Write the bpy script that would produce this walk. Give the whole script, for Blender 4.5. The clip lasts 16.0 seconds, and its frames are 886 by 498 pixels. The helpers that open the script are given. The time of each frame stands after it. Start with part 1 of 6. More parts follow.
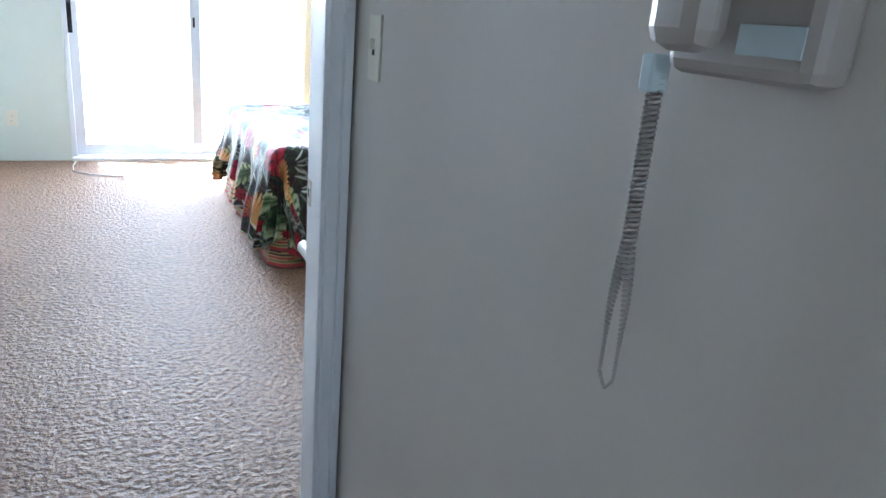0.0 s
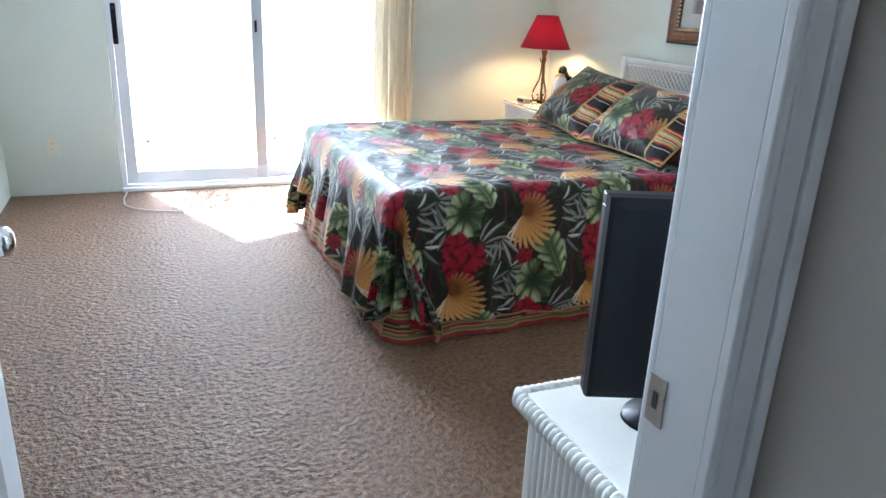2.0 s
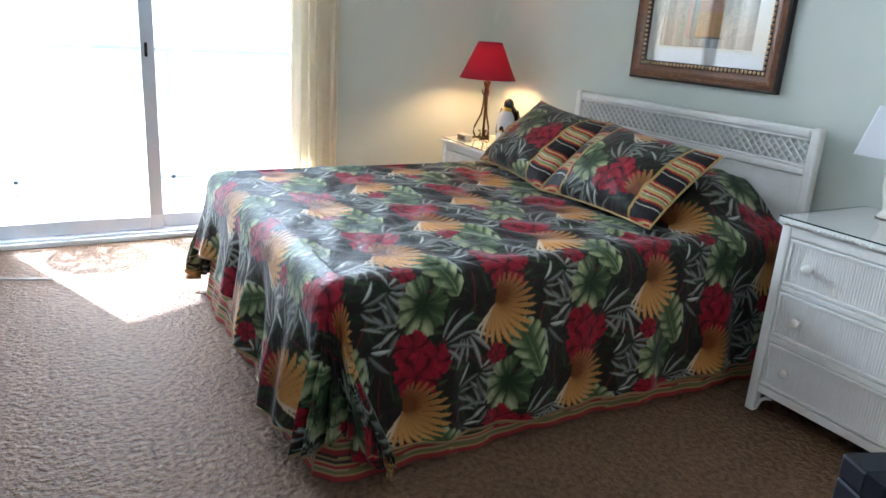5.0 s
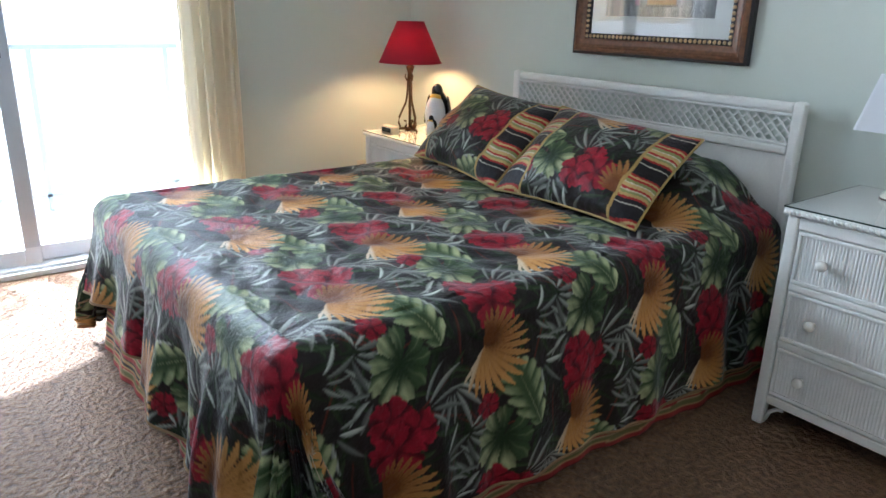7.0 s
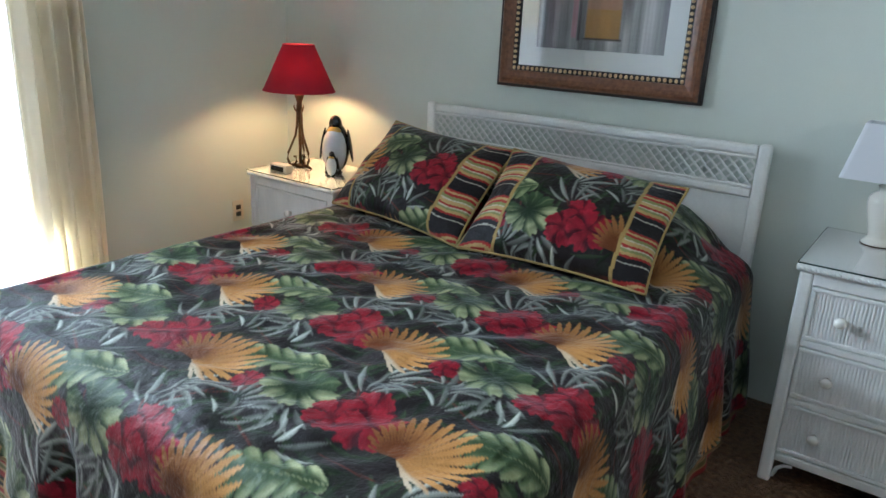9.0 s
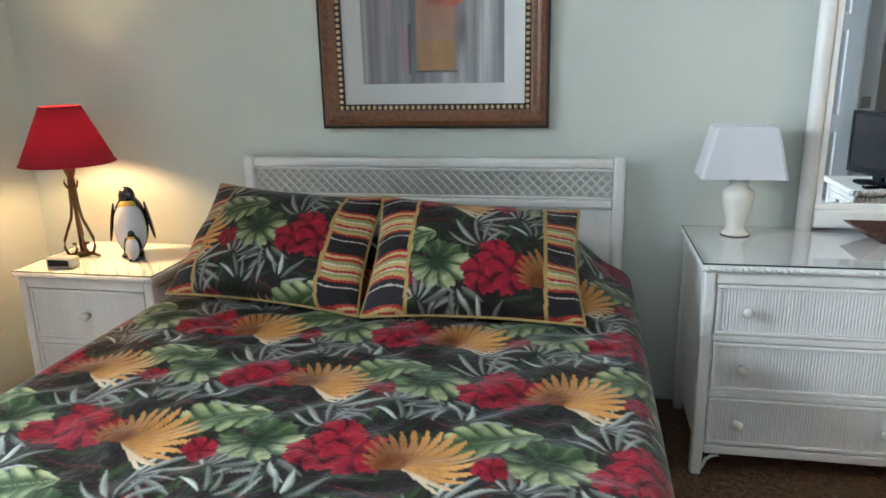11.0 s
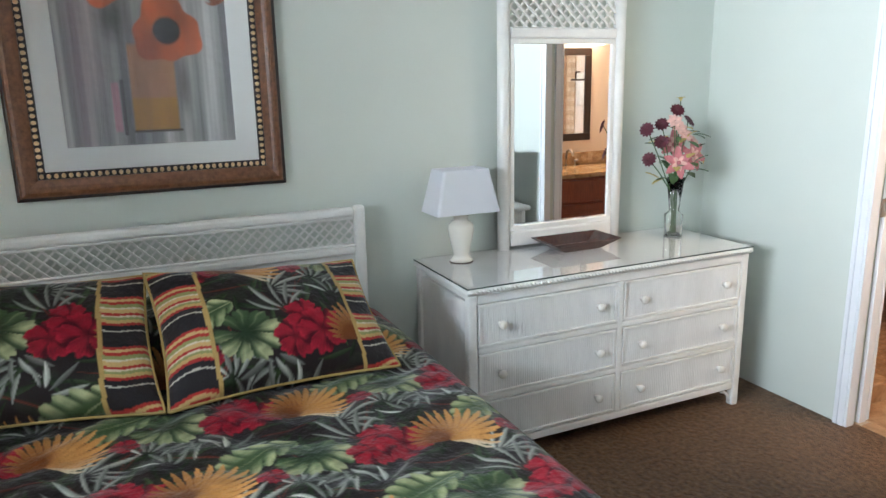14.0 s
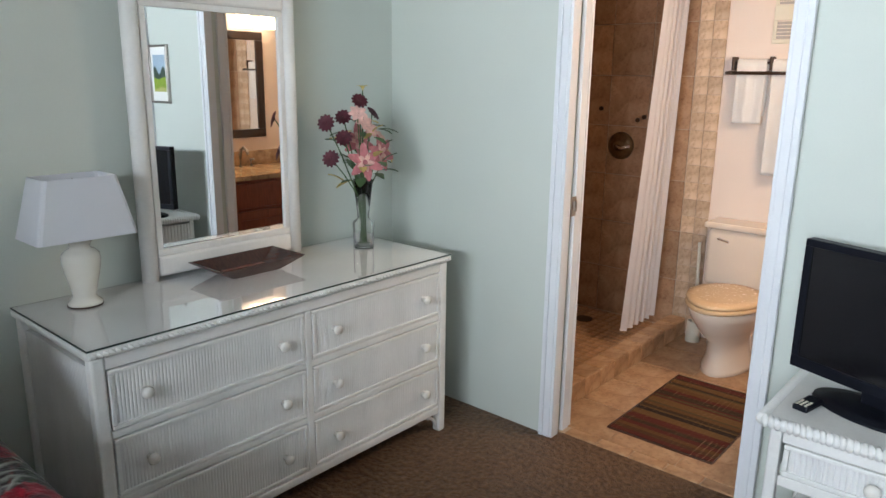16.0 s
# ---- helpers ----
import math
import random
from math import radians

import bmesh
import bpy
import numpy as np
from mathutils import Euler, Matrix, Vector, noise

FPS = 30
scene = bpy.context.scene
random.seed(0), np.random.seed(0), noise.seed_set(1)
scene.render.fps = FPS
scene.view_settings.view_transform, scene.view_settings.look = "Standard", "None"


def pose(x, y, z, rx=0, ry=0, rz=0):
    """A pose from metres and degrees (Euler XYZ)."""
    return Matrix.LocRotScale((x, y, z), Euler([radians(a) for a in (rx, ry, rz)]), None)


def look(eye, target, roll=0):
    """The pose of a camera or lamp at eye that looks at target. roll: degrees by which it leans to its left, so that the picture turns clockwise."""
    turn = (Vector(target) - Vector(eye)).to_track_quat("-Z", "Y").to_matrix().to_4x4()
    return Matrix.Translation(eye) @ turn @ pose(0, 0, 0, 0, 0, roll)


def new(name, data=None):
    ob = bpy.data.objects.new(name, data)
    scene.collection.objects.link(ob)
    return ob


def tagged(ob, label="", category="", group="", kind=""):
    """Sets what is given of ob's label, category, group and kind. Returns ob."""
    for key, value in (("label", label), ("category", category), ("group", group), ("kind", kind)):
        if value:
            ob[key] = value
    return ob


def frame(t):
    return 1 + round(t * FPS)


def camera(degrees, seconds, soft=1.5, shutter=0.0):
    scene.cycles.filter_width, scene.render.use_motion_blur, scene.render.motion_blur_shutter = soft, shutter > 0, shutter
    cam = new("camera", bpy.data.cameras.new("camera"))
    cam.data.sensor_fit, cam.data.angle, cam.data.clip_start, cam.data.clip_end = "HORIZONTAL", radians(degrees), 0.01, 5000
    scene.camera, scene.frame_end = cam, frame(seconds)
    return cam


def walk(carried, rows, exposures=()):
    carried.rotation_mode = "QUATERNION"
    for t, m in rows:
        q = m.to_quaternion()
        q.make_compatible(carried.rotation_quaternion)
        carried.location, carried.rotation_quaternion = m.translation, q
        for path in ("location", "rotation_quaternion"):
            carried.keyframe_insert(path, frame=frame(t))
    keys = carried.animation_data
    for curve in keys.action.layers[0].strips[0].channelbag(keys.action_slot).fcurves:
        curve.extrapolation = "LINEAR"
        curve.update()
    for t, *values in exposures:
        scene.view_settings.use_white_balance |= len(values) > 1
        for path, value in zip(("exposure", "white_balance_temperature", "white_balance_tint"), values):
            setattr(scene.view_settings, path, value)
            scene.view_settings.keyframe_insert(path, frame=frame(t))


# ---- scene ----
cam = camera(63.8, 16.0)
PATH = [
    (0, (0.181, 0.231, 1.351), (0.992, 1.952, 0.733), 4.9),
    (0.5, (0.137, 0.459, 1.381), (0.731, 2.29, 0.837), 2.4),
    (1, (0.109, 0.745, 1.366), (0.557, 2.598, 0.763), 3.5),
    (1.5, (0.058, 1.038, 1.365), (0.745, 2.816, 0.759), 4.2),
    (2, (0.052, 1.307, 1.366), (0.78, 3.05, 0.709), 2.7),
    (2.5, (0.149, 1.561, 1.386), (0.928, 3.315, 0.826), 4.1),
    (3, (0.179, 1.733, 1.366), (1.035, 3.418, 0.713), 5.0),
    (3.5, (0.138, 1.844, 1.391), (1.068, 3.51, 0.79), 2.3),
    (5.8, (0.371, 2.213, 1.369), (1.322, 3.865, 0.765), 4.5),
    (6, (0.399, 2.268, 1.373), (1.363, 3.897, 0.726), 4.4),
    (6.5, (0.386, 2.428, 1.368), (1.513, 3.953, 0.732), 2.6),
    (7, (0.342, 2.582, 1.365), (1.501, 4.083, 0.73), 1.4),
    (7.5, (0.346, 2.742, 1.417), (1.331, 4.329, 0.702), 1.1),
    (8, (0.333, 2.932, 1.47), (1.352, 4.557, 0.903), 0.0),
    (8.5, (0.322, 3.114, 1.473), (1.483, 4.636, 0.893), 2.4),
    (9, (0.211, 3.36, 1.464), (1.764, 4.459, 0.847), 2.8),
    (9.5, (0.165, 3.541, 1.443), (1.872, 4.372, 0.816), 2.2),
    (10, (0.199, 3.688, 1.417), (1.951, 4.448, 0.826), 2.4),
    (10.2, (0.223, 3.755, 1.425), (2.003, 4.452, 0.837), 1.0),
    (12.3, (0.188, 4.54, 1.532), (2.148, 4.579, 1.136), 0.6),
    (12.5, (0.185, 4.574, 1.532), (2.147, 4.658, 1.154), -0.7),
    (13, (0.224, 4.69, 1.571), (2.177, 4.458, 1.204), -0.5),
    (13.5, (0.217, 4.747, 1.573), (2.063, 4.113, 1.133), -0.3),
    (14, (0.251, 4.823, 1.568), (2.026, 4.024, 1.108), -1.2),
    (14.5, (0.363, 4.767, 1.557), (2.02, 3.753, 1.083), -0.8),
    (15, (0.499, 4.653, 1.531), (2.06, 3.483, 1.09), -0.3),
    (15.5, (0.599, 4.541, 1.503), (1.978, 3.184, 0.994), 0.1),
    (16, (0.735, 4.393, 1.508), (2.003, 2.92, 1.038), 0.8),
]
EXPOSURES = [(0.0, 3.4, 5250, 10), (1.0, 3.3, 5300, 10), (2.0, 2.95, 5400, 10), (3.0, 2.7, 5350, 10), (6.0, 2.42, 5450, 10), (8.0, 2.2, 5450, 9), (9.0, 2.08, 5350, 7), (10.0, 2.22, 5400, 7), (12.5, 2.44, 6200, 11), (13.5, 2.32, 5900, 10), (14.0, 2.34, 5850, 10), (15.0, 2.08, 5800, 9), (16.0, 1.71, 5950, 11)]
walk(cam, [(t, look(eye, target, roll)) for t, eye, target, roll in PATH], EXPOSURES)

# ---- world, sun, large lights ----
SUN_EL, SUN_FROM = 38.0, Vector((-0.37, 0.93, 0)).normalized()
world = bpy.data.worlds.new("sky")
scene.world = world
world.use_nodes = True
wn = world.node_tree.nodes
sky = wn.new("ShaderNodeTexSky")
sky.sky_type, sky.sun_disc = "NISHITA", False
sky.sun_elevation, sky.sun_rotation = radians(SUN_EL), math.atan2(SUN_FROM.x, SUN_FROM.y)
wn["Background"].inputs[1].default_value = 0.09
world.node_tree.links.new(sky.outputs[0], wn["Background"].inputs[0])

sun = new("sun", bpy.data.lights.new("sun", "SUN"))
sun.data.energy, sun.data.angle, sun.data.color = 5.0, radians(0.5), (1.0, 0.95, 0.87)
sun.matrix_world = look(SUN_FROM * 10 + Vector((0, 0, 10 * math.tan(radians(SUN_EL)))), (0, 0, 0))

daylight = new("daylight_horizon", bpy.data.lights.new("daylight_horizon", "AREA"))
daylight.data.shape, daylight.data.size, daylight.data.size_y = "RECTANGLE", 1.9, 0.42
daylight.data.energy, daylight.data.color = 10.8, (0.92, 0.97, 1.0)
daylight.data.spread = radians(76)
daylight.matrix_world = look((0.8, 6.58, 1.84), (1.35, 2.2, 1.98))

skylight = new("daylight_sky", bpy.data.lights.new("daylight_sky", "AREA"))
skylight.data.shape, skylight.data.size, skylight.data.size_y = "RECTANGLE", 1.9, 0.42
skylight.data.energy, skylight.data.color = 6.6, (0.88, 0.95, 1.0)
skylight.data.spread = radians(105)
skylight.matrix_world = look((0.8, 6.54, 1.90), (0.05, 4.75, 0.0))

bulb_light = new("bedside_bulb", bpy.data.lights.new("bedside_bulb", "POINT"))
bulb_light.data.energy, bulb_light.data.color, bulb_light.data.shadow_soft_size = 3.5, (1.0, 0.65, 0.26), 0.05
bulb_light.location = (2.86, 6.21, 1.17)

vanity_light = new("vanity_bulbs", bpy.data.lights.new("vanity_bulbs", "AREA"))
vanity_light.data.shape, vanity_light.data.size, vanity_light.data.size_y = "RECTANGLE", 0.5, 0.12
vanity_light.data.energy, vanity_light.data.color = 5.2, (1.0, 0.70, 0.44)
vanity_light.matrix_world = look((0.98, 1.32, 1.98), (2.3, 1.0, 0.6))

# ---- materials ----
def tree(name):
    m = bpy.data.materials.new(name)
    m.use_nodes = True
    t = m.node_tree
    return m, t, t.nodes["Principled BSDF"]


def texture(t, scale, detail=3.0, rough=0.55, stretch=None):
    """Noise in the object's own metres."""
    co = t.nodes.new("ShaderNodeTexCoord")
    n = t.nodes.new("ShaderNodeTexNoise")
    n.inputs["Scale"].default_value, n.inputs["Detail"].default_value, n.inputs["Roughness"].default_value = scale, detail, rough
    src = co.outputs["Object"]
    if stretch:
        mp = t.nodes.new("ShaderNodeMapping")
        mp.inputs["Scale"].default_value = stretch
        t.links.new(src, mp.inputs[0])
        src = mp.outputs[0]
    t.links.new(src, n.inputs["Vector"])
    return n.outputs["Fac"]


def ramp(t, fac, stops):
    r = t.nodes.new("ShaderNodeValToRGB")
    e = r.color_ramp.elements
    while len(e) < len(stops):
        e.new(0.5)
    for k, (p, c) in zip(e, stops):
        k.position, k.color = p, (*c, 1)
    t.links.new(fac, r.inputs[0])
    return r.outputs[0]


def blend(t, a, b, fac, mode="MIX"):
    n = t.nodes.new("ShaderNodeMix")
    n.data_type, n.blend_type = "RGBA", mode
    for sock, v in ((n.inputs[0], fac), (n.inputs[6], a), (n.inputs[7], b)):
        if hasattr(v, "is_output"):
            t.links.new(v, sock)
        else:
            sock.default_value = v if isinstance(v, float) else (*v, 1)
    return n.outputs[2]


def relief(t, p, height, strength, distance=0.002):
    b = t.nodes.new("ShaderNodeBump")
    b.inputs["Strength"].default_value, b.inputs["Distance"].default_value = strength, distance
    t.links.new(height, b.inputs["Height"])
    t.links.new(b.outputs[0], p.inputs["Normal"])


def surface(name, color, rough=0.5, metal=0.0, big=2.0, fine=60.0, vary=0.08, bump=0.08, depth=0.001, stretch=None, spec=0.5, coat=0.0):
    """A plain surface with variation at two scales and fine relief."""
    m, t, p = tree(name)
    dark = tuple(c * (1 - vary) for c in color)
    light = tuple(min(1, c * (1 + vary)) for c in color)
    a = ramp(t, texture(t, big, stretch=stretch), ((0.3, dark), (0.7, light)))
    f = texture(t, fine, 2.0, stretch=stretch)
    b = ramp(t, f, ((0.3, tuple([1 - vary * 0.7] * 3)), (0.7, (1, 1, 1))))
    t.links.new(blend(t, a, b, 1.0, "MULTIPLY"), p.inputs["Base Color"])
    rr = t.nodes.new("ShaderNodeMapRange")
    rr.inputs["To Min"].default_value, rr.inputs["To Max"].default_value = max(0.02, rough - 0.08), min(1, rough + 0.08)
    t.links.new(f, rr.inputs[0])
    t.links.new(rr.outputs[0], p.inputs["Roughness"])
    p.inputs["Metallic"].default_value, p.inputs["Specular IOR Level"].default_value = metal, spec
    p.inputs["Coat Weight"].default_value = coat
    if bump:
        relief(t, p, f, bump, depth)
    return m


def carpet_material():
    """Cut pile: clumped tufts with deep gaps between them, the gaps' shade put into the colour, and broad patches where
    the pile lies differently.
    """
    m, t, p = tree("carpet_pile")
    tuft = texture(t, 46.0, 2.0, 0.5)
    strand = texture(t, 190.0, 2.0, 0.6)
    patch = texture(t, 5.0, 4.0, 0.6)
    fibre = ramp(t, tuft, ((0.28, (0.095, 0.050, 0.025)), (0.5, (0.190, 0.106, 0.055)), (0.72, (0.27, 0.162, 0.090))))
    fine = ramp(t, strand, ((0.3, (0.72, 0.72, 0.72)), (0.7, (1.0, 1.0, 1.0))))
    shade = ramp(t, patch, ((0.3, (0.86, 0.86, 0.86)), (0.7, (1.0, 1.0, 1.0))))
    t.links.new(blend(t, blend(t, fibre, fine, 1.0, "MULTIPLY"), shade, 1.0, "MULTIPLY"), p.inputs["Base Color"])
    p.inputs["Roughness"].default_value, p.inputs["Specular IOR Level"].default_value = 0.48, 0.38
    p.inputs["Sheen Weight"].default_value, p.inputs["Sheen Roughness"].default_value = 0.0, 0.3
    high = t.nodes.new("ShaderNodeMath")
    high.operation = "MULTIPLY_ADD"
    high.inputs[1].default_value = 0.22
    t.links.new(strand, high.inputs[0])
    t.links.new(tuft, high.inputs[2])
    relief(t, p, high.outputs[0], 1.0, 0.027)
    return m


def printed_material(name, rough=0.5, sheen=0.2, weave=420.0, spec=0.27):
    """Cloth or paper that carries a printed colour stored on its mesh."""
    m, t, p = tree(name)
    a = t.nodes.new("ShaderNodeAttribute")
    a.attribute_name = "print"
    w = texture(t, weave, 1.0)
    k = ramp(t, w, ((0.3, (0.76, 0.76, 0.76)), (0.7, (0.96, 0.96, 0.96))))
    t.links.new(blend(t, a.outputs["Color"], k, 1.0, "MULTIPLY"), p.inputs["Base Color"])
    p.inputs["Roughness"].default_value, p.inputs["Sheen Weight"].default_value = rough, sheen
    p.inputs["Specular IOR Level"].default_value = spec
    p.inputs["Sheen Roughness"].default_value, p.inputs["Sheen Tint"].default_value = 0.35, (0.86, 0.93, 1.0, 1)
    relief(t, p, texture(t, 34.0, 4.0), 0.6, 0.010)
    return m


def wood_material(name, dark, light, rough=0.35, along=(1, 12, 12)):
    m, t, p = tree(name)
    g = texture(t, 9.0, 5.0, 0.6, along)
    f = texture(t, 90.0, 2.0, 0.5, along)
    a = ramp(t, g, ((0.3, dark), (0.7, light)))
    b = ramp(t, f, ((0.3, (0.8, 0.8, 0.8)), (0.7, (1, 1, 1))))
    t.links.new(blend(t, a, b, 1.0, "MULTIPLY"), p.inputs["Base Color"])
    p.inputs["Roughness"].default_value = rough
    relief(t, p, f, 0.15, 0.001)
    return m


def stone_material(name, dark, mid, light, rough=0.35):
    m, t, p = tree(name)
    info = t.nodes.new("ShaderNodeObjectInfo")
    cloud = texture(t, 9.0, 6.0, 0.65)
    pit = texture(t, 60.0, 3.0, 0.6)
    a = ramp(t, cloud, ((0.28, dark), (0.5, mid), (0.74, light)))
    one = ramp(t, info.outputs["Random"], ((0.0, (0.80, 0.78, 0.76)), (1.0, (1.06, 1.04, 1.02))))
    b = ramp(t, pit, ((0.30, (0.72, 0.68, 0.64)), (0.5, (1, 1, 1))))
    t.links.new(blend(t, blend(t, a, one, 1.0, "MULTIPLY"), b, 1.0, "MULTIPLY"), p.inputs["Base Color"])
    p.inputs["Roughness"].default_value = rough
    relief(t, p, pit, 0.25, 0.001)
    return m


def glass_material(name, tint=(1, 1, 1), rough=0.0, ior=1.45):
    m, t, p = tree(name)
    p.inputs["Base Color"].default_value = (*tint, 1)
    p.inputs["Transmission Weight"].default_value, p.inputs["Roughness"].default_value, p.inputs["IOR"].default_value = 1.0, rough, ior
    return m


def lampshade_material(name, color, through_color, glow):
    """Cloth that light passes through."""
    m, t, p = tree(name)
    w = texture(t, 300.0, 1.0)
    p.inputs["Base Color"].default_value, p.inputs["Roughness"].default_value = (*color, 1), 0.8
    relief(t, p, w, 0.15, 0.001)
    tr = t.nodes.new("ShaderNodeBsdfTranslucent")
    tr.inputs[0].default_value = (*through_color, 1)
    mx = t.nodes.new("ShaderNodeMixShader")
    mx.inputs[0].default_value = glow
    out = t.nodes["Material Output"]
    t.links.new(p.outputs[0], mx.inputs[1])
    t.links.new(tr.outputs[0], mx.inputs[2])
    t.links.new(mx.outputs[0], out.inputs[0])
    return m


def glowing(name, color, strength):
    m, t, p = tree(name)
    p.inputs["Base Color"].default_value = (*color, 1)
    p.inputs["Emission Color"].default_value, p.inputs["Emission Strength"].default_value = (*color, 1), strength
    return m


M_WALL = surface("wall_paint_sage", (0.625, 0.668, 0.608), 0.75, big=1.2, fine=160, vary=0.03, bump=0.12, depth=0.001)
M_HALLWALL = surface("wall_paint_grey", (0.62, 0.585, 0.53), 0.7, big=1.2, fine=160, vary=0.03, bump=0.12, depth=0.001)
M_BATHWALL = surface("bath_paint", (0.78, 0.67, 0.58), 0.6, big=1.4, fine=160, vary=0.03, bump=0.1, depth=0.001)
M_CEIL = surface("ceiling_texture", (0.80, 0.80, 0.78), 0.85, big=2, fine=90, vary=0.03, bump=0.6, depth=0.003)
M_TRIM = surface("trim_gloss_white", (0.78, 0.80, 0.82), 0.35, big=3, fine=120, vary=0.03, bump=0.03)
M_DOOR = surface("door_white_paint", (0.74, 0.78, 0.82), 0.4, big=3, fine=40, vary=0.03, bump=0.06, stretch=(4, 4, 0.4))
M_WICKER = surface("wicker_whitewash", (0.78, 0.78, 0.75), 0.45, big=6, fine=90, vary=0.06, bump=0.2, depth=0.002)
M_REED = surface("reed_whitewash", (0.76, 0.76, 0.74), 0.5, big=9, fine=70, vary=0.06, bump=0.2, depth=0.002, stretch=(1, 1, 0.25))
M_KNOB = surface("knob_white", (0.78, 0.76, 0.70), 0.25, vary=0.04, bump=0.0)
M_CARPET = carpet_material()
M_PRINT = printed_material("tropical_print_cotton", 0.46, 0.20, spec=0.13)
M_STRIPE = printed_material("striped_cotton", 0.6, 0.0)
M_ART = printed_material("art_paper", 0.5, 0.0, 900.0)
M_HEM = surface("hem_cord", (0.20, 0.12, 0.05), 0.7, fine=300, vary=0.2, bump=0.3)
M_GLASSEDGE = surface("glass_edge", (0.05, 0.075, 0.065), 0.2, vary=0.05, bump=0.0)
M_PIPING = surface("gold_piping", (0.33, 0.23, 0.07), 0.6, fine=300, vary=0.15, bump=0.3)
M_SHEET = surface("mattress_cloth", (0.75, 0.74, 0.70), 0.85, fine=300, bump=0.2)
M_CURTAIN = lampshade_material("curtain_cream", (0.92, 0.89, 0.81), (0.97, 0.93, 0.81), 0.65)
M_ALU = surface("aluminium_white", (0.70, 0.73, 0.78), 0.35, 0.0, vary=0.03, bump=0.02)
# the white aluminium again, greyed to carry the backlit stile's shade
M_ALU_SHADED = surface("aluminium_shaded", (0.50, 0.55, 0.62), 0.35, 0.2, vary=0.04, bump=0.02)
M_BLACK = surface("black_plastic", (0.008, 0.009, 0.014), 0.42, vary=0.2, fine=200, bump=0.10, spec=0.16)
M_SCREEN = surface("screen_dark", (0.010, 0.010, 0.012), 0.12, vary=0.1, bump=0.0)
M_PAPER = surface("label_paper", (0.55, 0.66, 0.68), 0.6, vary=0.05, bump=0.0)
M_INK = surface("label_ink", (0.20, 0.26, 0.28), 0.7, bump=0.0)
M_CHROME = surface("chrome", (0.75, 0.76, 0.78), 0.12, 1.0, vary=0.04, bump=0.0)
M_NICKEL = surface("brushed_nickel", (0.48, 0.45, 0.41), 0.3, 1.0, fine=200, vary=0.08, bump=0.05)
M_BRONZE = surface("antique_bronze", (0.17, 0.11, 0.055), 0.42, 0.85, big=20, fine=120, vary=0.35, bump=0.2)
M_DARKBRONZE = surface("dark_bronze", (0.10, 0.065, 0.045), 0.4, 0.8, vary=0.2, bump=0.05)
M_FRAMEWOOD = wood_material("frame_walnut", (0.115, 0.045, 0.019), (0.25, 0.105, 0.044), 0.34, (6, 6, 6))
M_FRAMEDARK = surface("frame_dark_edge", (0.018, 0.012, 0.012), 0.45, bump=0.05)
M_BEAD = surface("frame_gilt_bead", (0.80, 0.58, 0.32), 0.4, 0.1, fine=120, vary=0.25, bump=0.1)
M_MAT = surface("mat_board", (0.86, 0.86, 0.82), 0.8, fine=300, vary=0.02, bump=0.05)
M_GLASS = glass_material("clear_glass")
M_MIRROR = surface("mirror_silver", (0.90, 0.92, 0.92), 0.02, 1.0, vary=0.0, bump=0.0)
for node in M_MIRROR.node_tree.nodes:
    if node.type == "MAP_RANGE":
        node.inputs["To Min"].default_value = node.inputs["To Max"].default_value = 0.0
M_RED = lampshade_material("red_shade_cloth", (0.34, 0.005, 0.024), (0.58, 0.004, 0.040), 0.15)
M_WHITESHADE = lampshade_material("white_shade_cloth", (0.82, 0.84, 0.88), (0.80, 0.80, 0.82), 0.3)
M_CERAMIC = surface("cream_ceramic", (0.74, 0.72, 0.64), 0.18, vary=0.03, bump=0.0, coat=0.4)
M_PORCELAIN = surface("porcelain", (0.76, 0.66, 0.55), 0.12, vary=0.02, bump=0.0, coat=0.5)
M_BULB = glowing("bulb_glow", (1.0, 0.76, 0.46), 3.0)
M_FIXTURE = glowing("frosted_lit_glass", (1.0, 0.78, 0.52), 2.2)
M_TRAY = wood_material("tray_lacquer", (0.035, 0.012, 0.010), (0.10, 0.035, 0.022), 0.25, (4, 14, 4))
M_CHERRY = wood_material("cherry_cabinet", (0.16, 0.035, 0.018), (0.28, 0.075, 0.035), 0.3, (10, 10, 1))
M_ESPRESSO = surface("espresso_frame", (0.028, 0.016, 0.012), 0.35, bump=0.04)
M_GRANITE = stone_material("granite_gold", (0.12, 0.075, 0.045), (0.42, 0.28, 0.15), (0.66, 0.52, 0.34), 0.15)
M_TRAV = stone_material("travertine", (0.32, 0.18, 0.09), (0.50, 0.31, 0.17), (0.62, 0.44, 0.27), 0.38)
M_TRAVDARK = stone_material("travertine_wall", (0.27, 0.15, 0.085), (0.40, 0.25, 0.15), (0.52, 0.37, 0.24), 0.36)
M_GROUT = surface("grout", (0.52, 0.43, 0.33), 0.85, fine=200, vary=0.12, bump=0.3)
M_TRAVPALE = stone_material("travertine_pale", (0.40, 0.28, 0.17), (0.60, 0.45, 0.31), (0.74, 0.62, 0.48), 0.40)
M_SEAT = surface("toilet_seat_beige", (0.70, 0.50, 0.29), 0.25, vary=0.04, bump=0.0, coat=0.3)
M_SHOWERCURT = lampshade_material("shower_curtain_cloth", (0.80, 0.78, 0.79), (0.75, 0.72, 0.72), 0.3)
M_TOWEL = surface("towel_white", (0.80, 0.78, 0.74), 0.95, fine=350, vary=0.06, bump=0.8, depth=0.004)
M_PLATE = surface("ivory_plate", (0.70, 0.66, 0.54), 0.35, vary=0.02, bump=0.0)
M_VOID = surface("vent_void", (0.002, 0.002, 0.003), 0.9, bump=0.0, spec=0.02)
M_SLOT = surface("dark_slot", (0.03, 0.03, 0.03), 0.5, bump=0.0)
